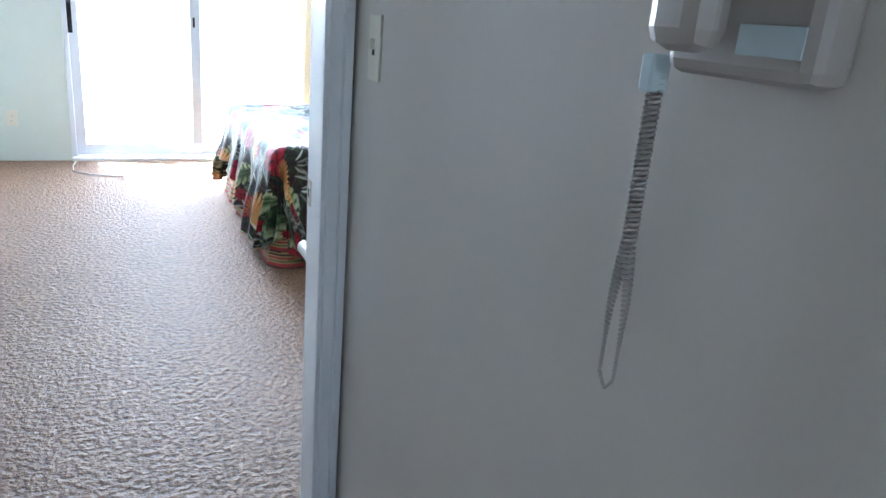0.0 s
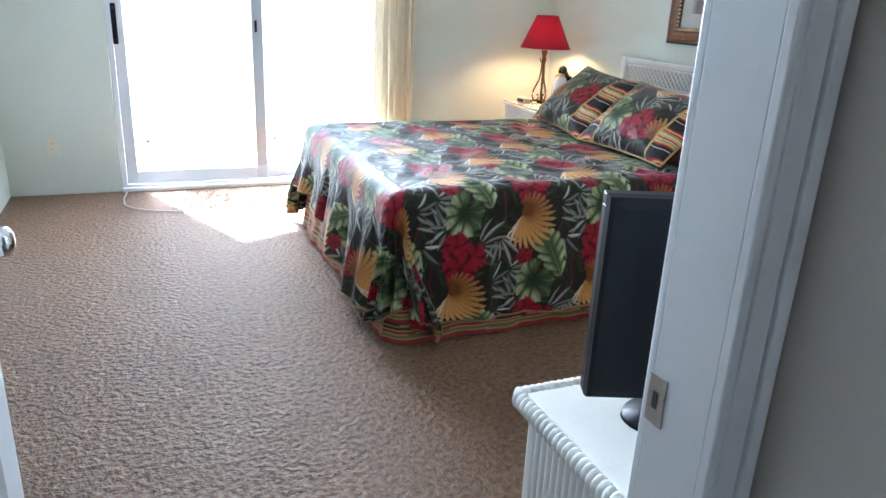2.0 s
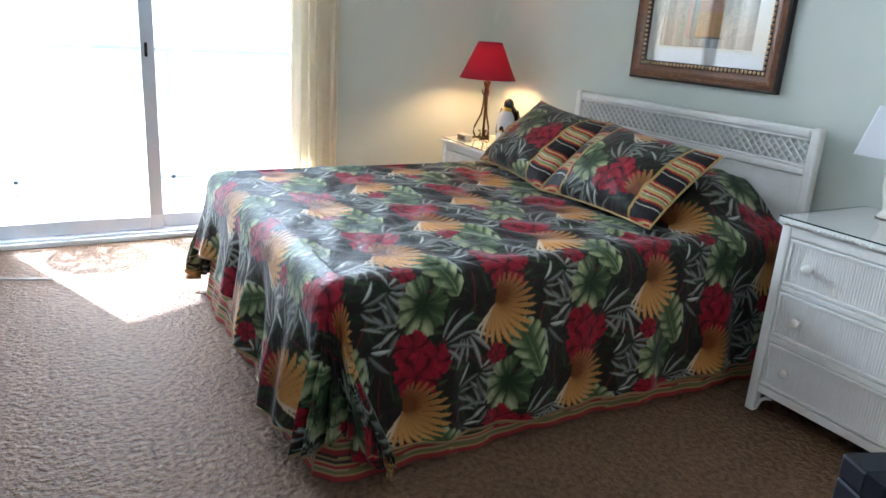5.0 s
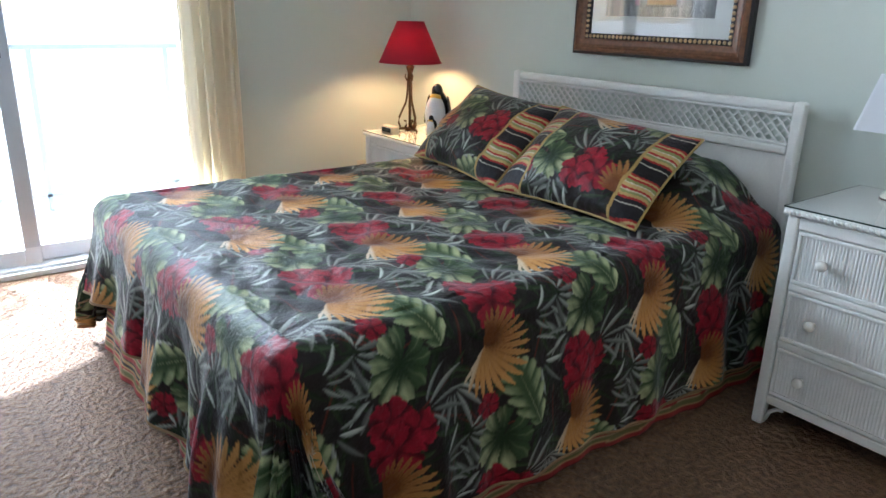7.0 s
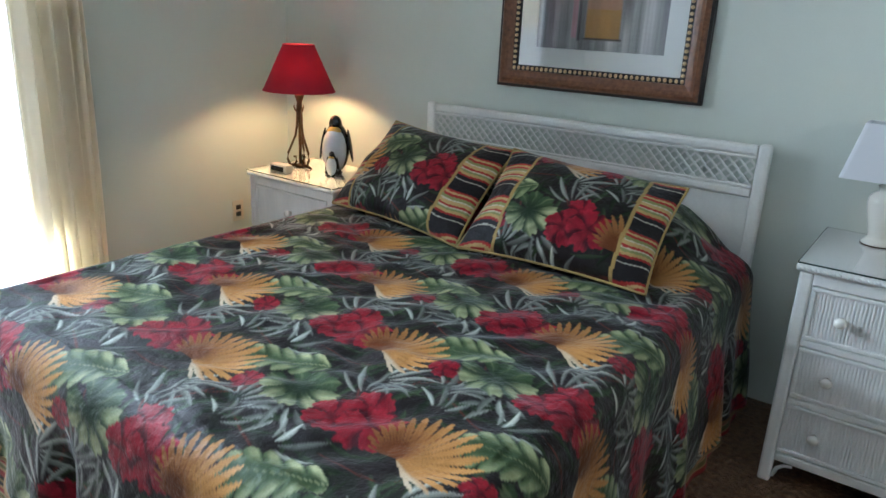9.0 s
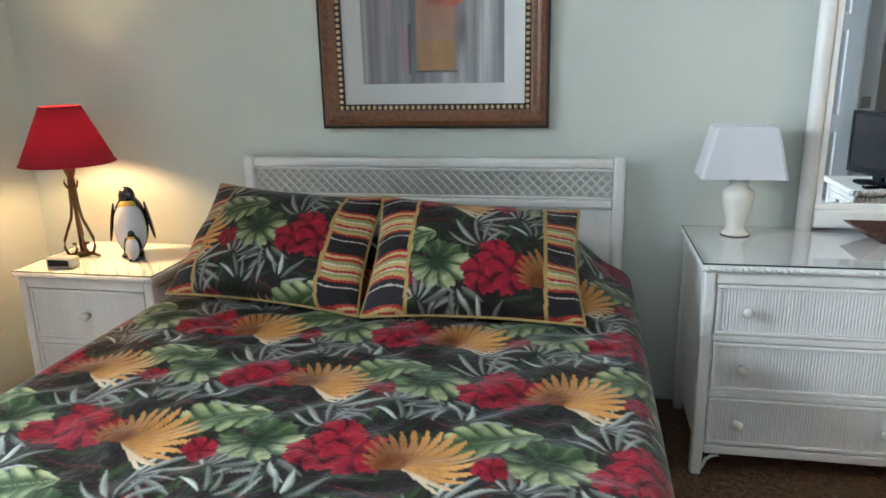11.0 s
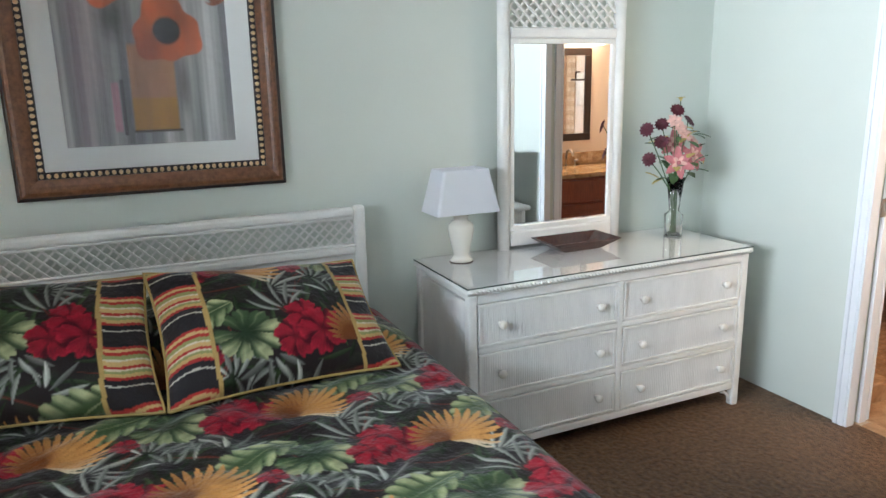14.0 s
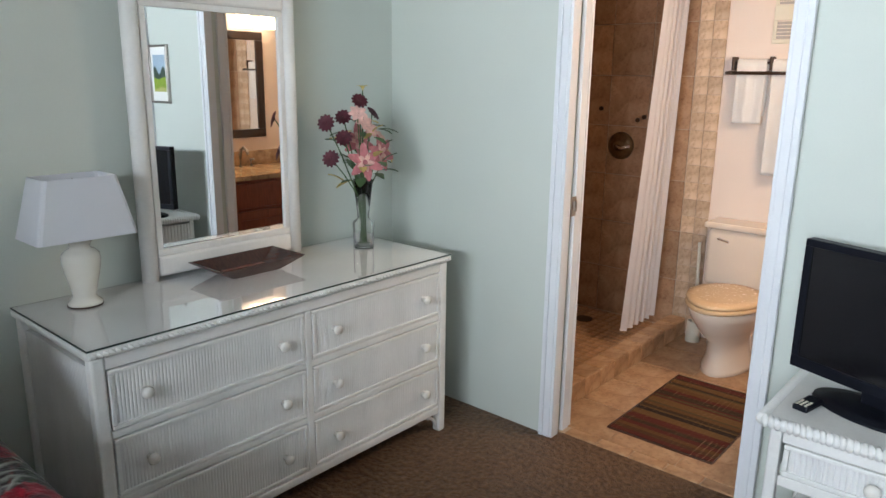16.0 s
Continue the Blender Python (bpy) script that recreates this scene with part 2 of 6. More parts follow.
M_PHONE = surface("phone_plastic", (0.40, 0.37, 0.33), 0.45, vary=0.05, bump=0.03)
M_STEM = surface("stem_green", (0.06, 0.13, 0.04), 0.5, vary=0.2)
M_LEAF = surface("leaf_green", (0.07, 0.14, 0.05), 0.5, vary=0.3)
M_BURGUNDY = surface("petal_burgundy", (0.095, 0.012, 0.024), 0.6, big=40, vary=0.3)
M_PINK = surface("petal_pink", (0.56, 0.20, 0.22), 0.55, big=40, vary=0.25)
M_PALEPINK = surface("petal_pale_pink", (0.78, 0.50, 0.44), 0.55, big=40, vary=0.2)
M_YELLOW = surface("petal_yellow", (0.62, 0.50, 0.16), 0.55, big=40, vary=0.2)
M_PENGBLACK = surface("glaze_black", (0.018, 0.018, 0.022), 0.25, vary=0.2, bump=0.0, coat=0.4)
M_PENGWHITE = surface("glaze_white", (0.66, 0.68, 0.72), 0.25, vary=0.04, bump=0.0, coat=0.4)
M_PENGGOLD = surface("glaze_yellow", (0.62, 0.38, 0.06), 0.3, vary=0.1, bump=0.0)
M_DECK = surface("balcony_concrete", (0.75, 0.74, 0.72), 0.85, big=2, fine=60, vary=0.1, bump=0.3)
M_SEA = surface("sea_and_sand", (0.62, 0.63, 0.60), 0.6, big=0.01, fine=0.4, vary=0.2, bump=0.1)
M_RAIL = surface("rail_pale_blue", (0.34, 0.42, 0.48), 0.45, vary=0.05, bump=0.02)
M_EXT = surface("stucco_white", (0.75, 0.74, 0.70), 0.9, fine=90, vary=0.04, bump=0.4)

# ---- mesh helpers ----
BASE = {}


def thing(name, loc, label, category, group=""):
    ob = tagged(new(name), label, category, group)
    ob.location = loc
    BASE[ob] = Vector(loc)
    return ob


def mesh_of(bm, name, material, smooth=False):
    me = bpy.data.meshes.new(name)
    if smooth:
        for f in bm.faces:
            f.smooth = True
    bm.to_mesh(me)
    bm.free()
    for m in material if isinstance(material, (list, tuple)) else [material]:
        me.materials.append(m)
    return me


def part(name, bm, material, parent, label="", smooth=False):
    """One mesh under a thing or a part, from a bmesh in world metres."""
    bmesh.ops.translate(bm, verts=bm.verts, vec=-BASE[parent])
    ob = tagged(new(name, mesh_of(bm, name, material, smooth)), label)
    ob.parent = parent
    BASE[ob] = BASE[parent]
    return ob


def piece(name, bm, material, label, category, loc=None, group="", smooth=False):
    """A thing that is a single mesh."""
    if loc is None:
        zs = [v.co for v in bm.verts]
        loc = Vector((sum(c.x for c in zs) / len(zs), sum(c.y for c in zs) / len(zs), min(c.z for c in zs)))
    bmesh.ops.translate(bm, verts=bm.verts, vec=-Vector(loc))
    ob = tagged(new(name, mesh_of(bm, name, material, smooth)), label, category, group)
    ob.location = loc
    BASE[ob] = Vector(loc)
    return ob


def structure(name, bm, material, label="", smooth=False):
    ob = tagged(new(name, mesh_of(bm, name, material, smooth)), label, "", "", "structure")
    BASE[ob] = Vector((0, 0, 0))
    return ob


def box(bm, x0, x1, y0, y1, z0, z1, bevel=0.0, seg=2):
    vs = [bm.verts.new((x, y, z)) for x in (x0, x1) for y in (y0, y1) for z in (z0, z1)]
    fs = [bm.faces.new([vs[i] for i in q]) for q in ((0, 1, 3, 2), (4, 6, 7, 5), (0, 4, 5, 1), (2, 3, 7, 6), (0, 2, 6, 4), (1, 5, 7, 3))]
    if bevel:
        es = list({e for f in fs for e in f.edges})
        bmesh.ops.bevel(bm, geom=es, offset=bevel, segments=seg, affect="EDGES", profile=0.5)
    return bm


def boxes(*rows, bevel=0.0):
    bm = bmesh.new()
    for r in rows:
        box(bm, *r, bevel=bevel)
    return bm


def lathe(bm, profile, cx, cy, seg=32):
    """Turn (radius, height) pairs about a vertical axis."""
    rings = []
    for r, z in profile:
        if r < 1e-5:
            rings.append([bm.verts.new((cx, cy, z))])
        else:
            rings.append([bm.verts.new((cx + r * math.cos(2 * math.pi * k / seg), cy + r * math.sin(2 * math.pi * k / seg), z)) for k in range(seg)])
    for a, b in zip(rings, rings[1:]):
        for k in range(seg):
            j = (k + 1) % seg
            if len(a) == 1 and len(b) == 1:
                continue
            if len(a) == 1:
                bm.faces.new((a[0], b[j], b[k]))
            elif len(b) == 1:
                bm.faces.new((a[k], a[j], b[0]))
            else:
                bm.faces.new((a[k], a[j], b[j], b[k]))
    return bm


def tube(bm, pts, r, seg=10, taper=None):
    """A round bar along a line of points."""
    pts = [Vector(p) for p in pts]
    rings, up = [], Vector((0, 0, 1))
    for i, p in enumerate(pts):
        d = (pts[min(i + 1, len(pts) - 1)] - pts[max(i - 1, 0)]).normalized()
        a = d.cross(up)
        if a.length < 1e-3:
            a = d.cross(Vector((1, 0, 0)))
        a.normalize()
        b = a.cross(d)
        rr = r if taper is None else r + (taper - r) * i / (len(pts) - 1)
        rings.append([bm.verts.new(p + (a * math.cos(2 * math.pi * k / seg) + b * math.sin(2 * math.pi * k / seg)) * rr) for k in range(seg)])
    for a, b in zip(rings, rings[1:]):
        for k in range(seg):
            j = (k + 1) % seg
            bm.faces.new((a[k], a[j], b[j], b[k]))
    bm.faces.new(rings[0][::-1])
    bm.faces.new(rings[-1])
    return bm


def ball(bm, c, rx, ry, rz, u=16, v=10):
    m = Matrix.Translation(c) @ Matrix.Diagonal((rx, ry, rz, 1))
    return bmesh.ops.create_uvsphere(bm, u_segments=u, v_segments=v, radius=1, matrix=m)["verts"]


def prism(bm, profile, axis, a, b):
    """Sweep a closed outline of pairs along an axis from a to b."""
    def at(p, s):
        return {"x": (s, p[0], p[1]), "y": (p[0], s, p[1]), "z": (p[0], p[1], s)}[axis]
    lo, hi = [bm.verts.new(at(p, a)) for p in profile], [bm.verts.new(at(p, b)) for p in profile]
    n = len(profile)
    for i in range(n):
        j = (i + 1) % n
        bm.faces.new((lo[i], lo[j], hi[j], hi[i]))
    bm.faces.new(lo[::-1])
    bm.faces.new(hi)
    bmesh.ops.recalc_face_normals(bm, faces=bm.faces)
    return bm


def grid_mesh(name, points, colors=None, material=None):
    """A smooth sheet from an array of places (rows, columns, 3), with printed colours."""
    n, m = points.shape[:2]
    me = bpy.data.meshes.new(name)
    idx = np.arange(n * m).reshape(n, m)
    quads = np.stack([idx[:-1, :-1], idx[1:, :-1], idx[1:, 1:], idx[:-1, 1:]], -1).reshape(-1, 4)
    me.vertices.add(n * m)
    me.vertices.foreach_set("co", points.reshape(-1).astype(np.float32))
    me.loops.add(len(quads) * 4)
    me.loops.foreach_set("vertex_index", quads.reshape(-1).astype(np.int32))
    me.polygons.add(len(quads))
    me.polygons.foreach_set("loop_start", np.arange(0, len(quads) * 4, 4, dtype=np.int32))
    me.update(calc_edges=True)
    me.polygons.foreach_set("use_smooth", np.ones(len(quads), dtype=bool))
    if colors is not None:
        at = me.color_attributes.new("print", "FLOAT_COLOR", "POINT")
        rgba = np.ones((n * m, 4), np.float32)
        rgba[:, :3] = colors.reshape(-1, 3)
        at.data.foreach_set("color", rgba.reshape(-1))
    if material:
        me.materials.append(material)
    return me

# ---- the large structure ----
XW, XE, YS, YN, ZC = -0.87, 3.17, 1.95, 6.65, 2.44
HALL_E, HALL_W, HALL_S = 0.672, -0.62, -2.4
BATH_W, BATH_S, YB, YE = 0.80, 0.30, 1.83, 1.925
ENT0, ENT1, DOORTOP = -0.30, 0.600, 2.04
BD0, BD1 = 1.425, 2.195
GD0, GD1, GDTOP = -0.180, 1.80, 2.06

structure("floor", boxes((XW - 0.12, XE + 0.12, YB + 0.06, YN + 0.1, -0.12, 0), (HALL_W - 0.12, HALL_E + 0.12, HALL_S - 0.12, YB + 0.06, -0.12, 0)), M_CARPET, "taupe cut-pile carpet with speckled fibres")
structure("ceiling", boxes((XW - 0.12, XE + 0.12, YB + 0.06, YN + 0.15, ZC, ZC + 0.15), (HALL_W - 0.12, XE + 0.12, HALL_S - 0.12, YB + 0.06, ZC, ZC + 0.15)), M_CEIL)
structure("wall_south", boxes((XW, ENT0 - 0.02, YB, YE, 0, ZC), (ENT0 - 0.02, ENT1 + 0.02, YB, YE, DOORTOP + 0.02, ZC), (ENT1 + 0.02, BD0 - 0.05, YB, YE, 0, ZC), (BD0 - 0.05, BD0 - 0.02, YB, YS, 0, ZC), (BD0 - 0.02, BD1 + 0.02, YB, YS, DOORTOP + 0.02, ZC), (BD1 + 0.02, XE, YB, YS, 0, ZC)), M_WALL)
structure("wall_east", boxes((XE, XE + 0.12, BATH_S, YN + 0.15, 0, ZC)), M_WALL)
structure("wall_north", boxes((XW, GD0, YN, YN + 0.15, 0, ZC), (GD0, GD1, YN, YN + 0.15, GDTOP, ZC), (GD1, XE, YN, YN + 0.15, 0, ZC)), M_WALL)
structure("wall_west", boxes((XW - 0.12, XW, YB, YN + 0.15, 0, ZC)), M_WALL)
structure("wall_hall_east", boxes((HALL_E, BATH_W, HALL_S, YB, 0, ZC)), M_HALLWALL)
structure("wall_hall_west", boxes((HALL_W - 0.12, HALL_W, HALL_S, YB, 0, ZC)), M_HALLWALL)
# unseen end wall; its opening is added to let sky light into the hall
structure("wall_hall_south_light_gap", boxes((HALL_W - 0.12, -0.30, HALL_S - 0.12, HALL_S, 0, ZC), (0.18, BATH_W, HALL_S - 0.12, HALL_S, 0, ZC), (-0.30, 0.18, HALL_S - 0.12, HALL_S, 2.05, ZC)), M_HALLWALL)
structure("wall_bath_south", boxes((BATH_W, XE + 0.12, BATH_S - 0.12, BATH_S, 0, ZC)), M_BATHWALL)
structure("wall_bath_west", boxes((BATH_W, BATH_W + 0.006, BATH_S, YB, 0, ZC)), M_BATHWALL)
structure("wall_bath_north", boxes((BATH_W + 0.006, BD0 - 0.02, YB - 0.006, YB, 0, ZC), (BD1 + 0.02, XE, YB - 0.006, YB, 0, ZC), (BD0 - 0.02, BD1 + 0.02, YB - 0.006, YB, DOORTOP + 0.02, ZC)), M_BATHWALL)


def casing(y_face, x0, x1, top, out, w=0.065):
    """Stepped casing round a door opening, on the wall face at y_face; out is +1 or -1."""
    bm = bmesh.new()
    for a, d in ((0.0, 0.016), (0.012, 0.020), (0.045, 0.023)):
        y0, y1 = sorted((y_face, y_face + out * d))
        e = w - 0.002 if a == 0 else (0.042 if a == 0.012 else w)
        box(bm, x0 - e, x0 - a, y0, y1, 0, top + e, 0.003)
        box(bm, x1 + a, x1 + e, y0, y1, 0, top + e, 0.003)
        box(bm, x0 - a + 0.001, x1 + a - 0.001, y0, y1, top + a, top + e, 0.003)
    return bm


def jamb(x0, x1, top, y0, y1, t=0.02):
    bm = bmesh.new()
    box(bm, x0 - t, x0, y0, y1, 0, top, 0.002)
    box(bm, x1, x1 + t, y0, y1, 0, top, 0.002)
    box(bm, x0 - t, x1 + t, y0, y1, top, top + t, 0.002)
    return bm


structure("trim_entry_hall", casing(YB, ENT0, ENT1, DOORTOP, -1), M_TRIM)
structure("trim_entry_room", casing(YE, ENT0, ENT1, DOORTOP, 1), M_TRIM)
structure("trim_entry_jamb", jamb(ENT0, ENT1, DOORTOP, YB - 0.002, YE + 0.002), M_TRIM)
structure("trim_bath_room", casing(YS, BD0, BD1, DOORTOP, 1), M_TRIM)
structure("trim_bath_inner", casing(YB - 0.006, BD0, BD1, DOORTOP, -1), M_TRIM)
bm = bmesh.new()
for xa, xb in ((BD1, BD1 + 0.02), (BD0 - 0.02, BD0)):
    box(bm, xa, xb, YB - 0.002, YB + 0.045, 0, DOORTOP, 0.002)
    box(bm, xa, xb, YB + 0.082, YS + 0.002, 0, DOORTOP, 0.002)
box(bm, BD0 - 0.02, BD1 + 0.02, YB - 0.002, YS + 0.002, DOORTOP, DOORTOP + 0.02, 0.002)
structure("trim_bath_jamb", bm, M_TRIM)
structure("trim_closet", boxes((XW, XW + 0.022, 5.98, 6.05, 0, 2.1), (XW, XW + 0.022, 4.35, 4.42, 0, 2.1), (XW, XW + 0.022, 4.42, 5.98, 2.03, 2.1), bevel=0.003), M_TRIM)
structure("door_2", boxes((XW, XW + 0.012, 4.43, 5.19, 0.01, 2.02), (XW, XW + 0.016, 5.20, 5.97, 0.01, 2.02), bevel=0.002), M_DOOR, "white flush closet doors on the side wall")

# sliding glass door
door_glass = structure("window_1", boxes((GD0, GD0 + 0.035, YN + 0.02, YN + 0.13, 0, GDTOP), (GD1 - 0.035, GD1, YN + 0.02, YN + 0.13, 0, GDTOP), (GD0 + 0.035, GD1 - 0.035, YN + 0.02, YN + 0.13, GDTOP - 0.04, GDTOP), (GD0 + 0.035, GD1 - 0.035, YN - 0.01, YN + 0.13, 0, 0.045), bevel=0.003), M_ALU, "white aluminium sliding glass balcony door")


def slider(x0, x1, y, right, left):
    bm = boxes((x0, x0 + left, y, y + 0.035, 0.047, GDTOP - 0.045), (x1 - right, x1, y, y + 0.035, 0.047, GDTOP - 0.045), (x0 + left, x1 - right, y, y + 0.035, 0.047, 0.13), (x0 + left, x1 - right, y, y + 0.035, GDTOP - 0.11, GDTOP - 0.045), bevel=0.003)
    return bm


fr_a = part("sash", slider(GD0 + 0.037, 0.83, YN + 0.035, 0.075, 0.07), M_ALU, door_glass)
fr_b = part("sash", slider(0.77, GD1 - 0.037, YN + 0.08, 0.06, 0.07), M_ALU, door_glass)
# strip over the sash stile, its shade put into the colour
part("meeting_stile", boxes((0.757, 0.828, YN + 0.030, YN + 0.034, 0.14, GDTOP - 0.12), bevel=0.001), M_ALU_SHADED, fr_a, "meeting stile greyed for its shade")
for x0, x1, y in ((GD0 + 0.106, 0.756, YN + 0.050), (0.839, GD1 - 0.096, YN + 0.095)):
    pane = part("pane", boxes((x0, x1, y, y + 0.005, 0.129, GDTOP - 0.109)), M_GLASS, fr_a if x0 < 0.5 else fr_b)
    pane.visible_shadow = False
bm = bmesh.new()
tube(bm, [(-0.13, YN + 0.032, 1.02), (-0.13, YN + 0.0, 1.04), (-0.13, YN - 0.005, 1.13), (-0.13, YN + 0.0, 1.22), (-0.13, YN + 0.032, 1.24)], 0.009)
box(bm, -0.148, -0.112, YN + 0.028, YN + 0.034, 1.00, 1.26, 0.003)
part("pull_handle", bm, M_BLACK, fr_a, "dark pull handle")
part("latch", boxes((0.775, 0.792, YN + 0.018, YN + 0.029, 1.10, 1.18), bevel=0.003), M_BLACK, fr_a, "small dark latch")
structure("trim_sill", boxes((GD0, GD1, YN - 0.035, YN - 0.012, 0, 0.03), bevel=0.004), M_TRIM)

# balcony and distance
structure("floor_balcony", boxes((-4.0, 5.0, YN + 0.15, 8.25, -0.14, -0.02)), M_DECK)
# unseen slab overhead, its slanted outline fitted to cut the sun patch indoors
bm = bmesh.new()
prism(bm, [(-3.85, YN + 0.15), (6.0, YN + 0.15), (6.0, 11.46), (-0.70, 8.30)], "z", 2.5, 2.68)
structure("ceiling_balcony_unseen", bm, M_EXT)
structure("wall_balcony", boxes((-4.12, XW, YN + 0.15, YN + 0.27, -0.14, 2.5), (XE, 5.0, YN + 0.15, YN + 0.27, -0.14, 2.5)), M_EXT)
bm = bmesh.new()
bmesh.ops.create_grid(bm, x_segments=1, y_segments=1, size=1500, matrix=Matrix.Translation((0, 0, -14)))
structure("ground", bm, M_SEA)
rail = thing("balcony_railing", (0.5, 8.05, -0.02), "slender pale metal railing on the balcony edge", "railing")
part("top_rail", boxes((-3.9, 2.06, 8.03, 8.075, 1.06, 1.095), bevel=0.004), M_RAIL, rail)
part("bottom_rail", boxes((-3.9, 2.06, 8.035, 8.07, 0.07, 0.10), bevel=0.004), M_RAIL, rail)
for x in (-3.88, -2.5, -1.2, 0.0, 1.10, 1.97):
    part("post", boxes((x - 0.018, x + 0.018, 8.035, 8.07, -0.02, 1.06), bevel=0.003), M_RAIL, rail)

# patio table outside, with an openwork top
table = thing("patio_table", (0.10, 7.16, -0.02), "small round white cast-metal patio table with openwork top", "table")
bm = bmesh.new()
for r in (0.24, 0.075):
    tube(bm, [(0.10 + r * math.cos(a * math.pi / 16), 7.16 + r * math.sin(a * math.pi / 16), 0.70) for a in range(33)], 0.026)
for k in range(9):
    a = k * 2 * math.pi / 9
    pts = []
    for s in range(7):
        f = s / 6
        b = a + 0.35 * math.sin(f * math.pi)
        r = 0.075 + 0.165 * f
        pts.append((0.10 + r * math.cos(b), 7.16 + r * math.sin(b), 0.70))
    tube(bm, pts, 0.022)
part("tabletop", bm, M_EXT, table)
part("column", tube(bmesh.new(), [(0.10, 7.16, 0.0), (0.10, 7.16, 0.4), (0.10, 7.16, 0.70)], 0.02), M_EXT, table)
part("foot", lathe(bmesh.new(), [(0.0, -0.02), (0.17, -0.02), (0.16, 0.0), (0.03, 0.03), (0.0, 0.03)], 0.10, 7.16), M_EXT, table)

# ---- entry door leaf, standing open ----
def panel_door(name, x, y0, y1, z0, z1, t, label):
    """A six-panel leaf along y, its visible face at x."""
    ob = thing(name, (x, y0, z0), label, "door")
    ob["kind"] = "structure"
    w = y1 - y0
    bm = bmesh.new()
    cols = ((y0 + 0.115 * w / 0.76, y0 + 0.345 * w / 0.76), (y0 + 0.415 * w / 0.76, y0 + 0.645 * w / 0.76))
    rows = ((z0 + 0.22, z0 + 0.80), (z0 + 0.93, z0 + 1.58), (z0 + 1.69, z0 + 1.90))
    ys = [y0, cols[0][0], cols[0][1], cols[1][0], cols[1][1], y1]
    zs = [z0] + [v for r in rows for v in r] + [z1]
    for i in range(5):
        for j in range(len(zs) - 1):
            field = i in (1, 3) and j % 2 == 1
            if not field:
                box(bm, x - t, x, ys[i], ys[i + 1], zs[j], zs[j + 1])
    bmesh.ops.remove_doubles(bm, verts=bm.verts, dist=1e-5)
    slab = part("slab", bm, M_DOOR, ob)
    for ca, cb in cols:
        for za, zb in rows:
            pb = bmesh.new()
            outer = [(ca, za), (cb, za), (cb, zb), (ca, zb)]
            rings = []
            for inset, dx in ((0, 0), (0.012, -0.011), (0.022, -0.011), (0.048, -0.002)):
                rings.append([pb.verts.new((x + dx, a + (inset if a == ca else -inset), b + (inset if b == za else -inset))) for a, b in outer])
            for ra, rb in zip(rings, rings[1:]):
                for k in range(4):
                    pb.faces.new((ra[k], ra[(k + 1) % 4], rb[(k + 1) % 4], rb[k]))
            pb.faces.new(rings[-1])
            box(pb, x - t, x - 0.02, ca, cb, za, zb)
            part("panel", pb, M_DOOR, slab)
    return ob


leaf = panel_door("door_1", -0.262, 1.965, 2.765, 0.012, 2.03, 0.036, "white six-panel interior door standing open")
bm = bmesh.new()
lathe(bm, [(0.0, 0.0), (0.032, 0.0), (0.032, 0.006), (0.012, 0.010), (0.011, 0.030), (0.022, 0.036), (0.028, 0.048), (0.026, 0.060), (0.015, 0.068), (0.0, 0.069)], 0, 0, 28)
bmesh.ops.transform(bm, matrix=pose(-0.262, 2.703, 0.928, 0, 90, 0), verts=bm.verts)
part("knob", bm, M_CHROME, leaf, "polished chrome knob", True)
for z in (0.20, 1.035, 1.85):
    bm = boxes((-0.296, -0.264, 1.9625, 1.9648, z - 0.045, z + 0.045))
    tube(bm, [(-0.301, 1.958, z - 0.045), (-0.301, 1.958, z + 0.045)], 0.006)
    for dz in (-0.03, 0.0, 0.03):
        ball(bm, (-0.276 + 0.004 * (dz == 0), 1.9623, z + dz), 0.0035, 0.001, 0.0035, 8, 6)
    box(bm, ENT0 + 0.0005, ENT0 + 0.0025, 1.852, 1.9255, z - 0.045, z + 0.045)
    for dy, dz in ((1.87, -0.03), (1.88, 0.0), (1.87, 0.03)):
        ball(bm, (ENT0 + 0.0028, dy, z + dz), 0.001, 0.0035, 0.0035, 8, 6)
    part("hinge", bm, M_NICKEL, leaf, "brushed nickel hinge")
part("door_stop", boxes((-0.262, -0.236, 2.66, 2.70, 0.05, 0.09), bevel=0.004), M_CHROME, leaf)

# strike plate of the entry door, with its dark latch hole
strike = thing("strike_plate", (ENT1 - 0.002, 1.925, 0.915), "nickel strike plate in the entry door jamb", "strike plate")
part("plate", boxes((ENT1 - 0.003, ENT1 - 0.0004, 1.898, 1.929, 0.882, 0.948), bevel=0.0008), M_NICKEL, strike)
part("latch_hole", boxes((ENT1 - 0.0042, ENT1 - 0.0031, 1.909, 1.918, 0.904, 0.926)), M_SLOT, strike)

# pocket-door strike in the bathroom jamb
bm = boxes((BD1 - 0.004, BD1 - 0.0005, YB + 0.046, YB + 0.081, 0.965, 1.045), (BD1 - 0.012, BD1 - 0.004, YB + 0.052, YB + 0.060, 0.985, 1.025))
piece("strike_plate", bm, M_NICKEL, "nickel strike plate in the bathroom door jamb", "strike plate")

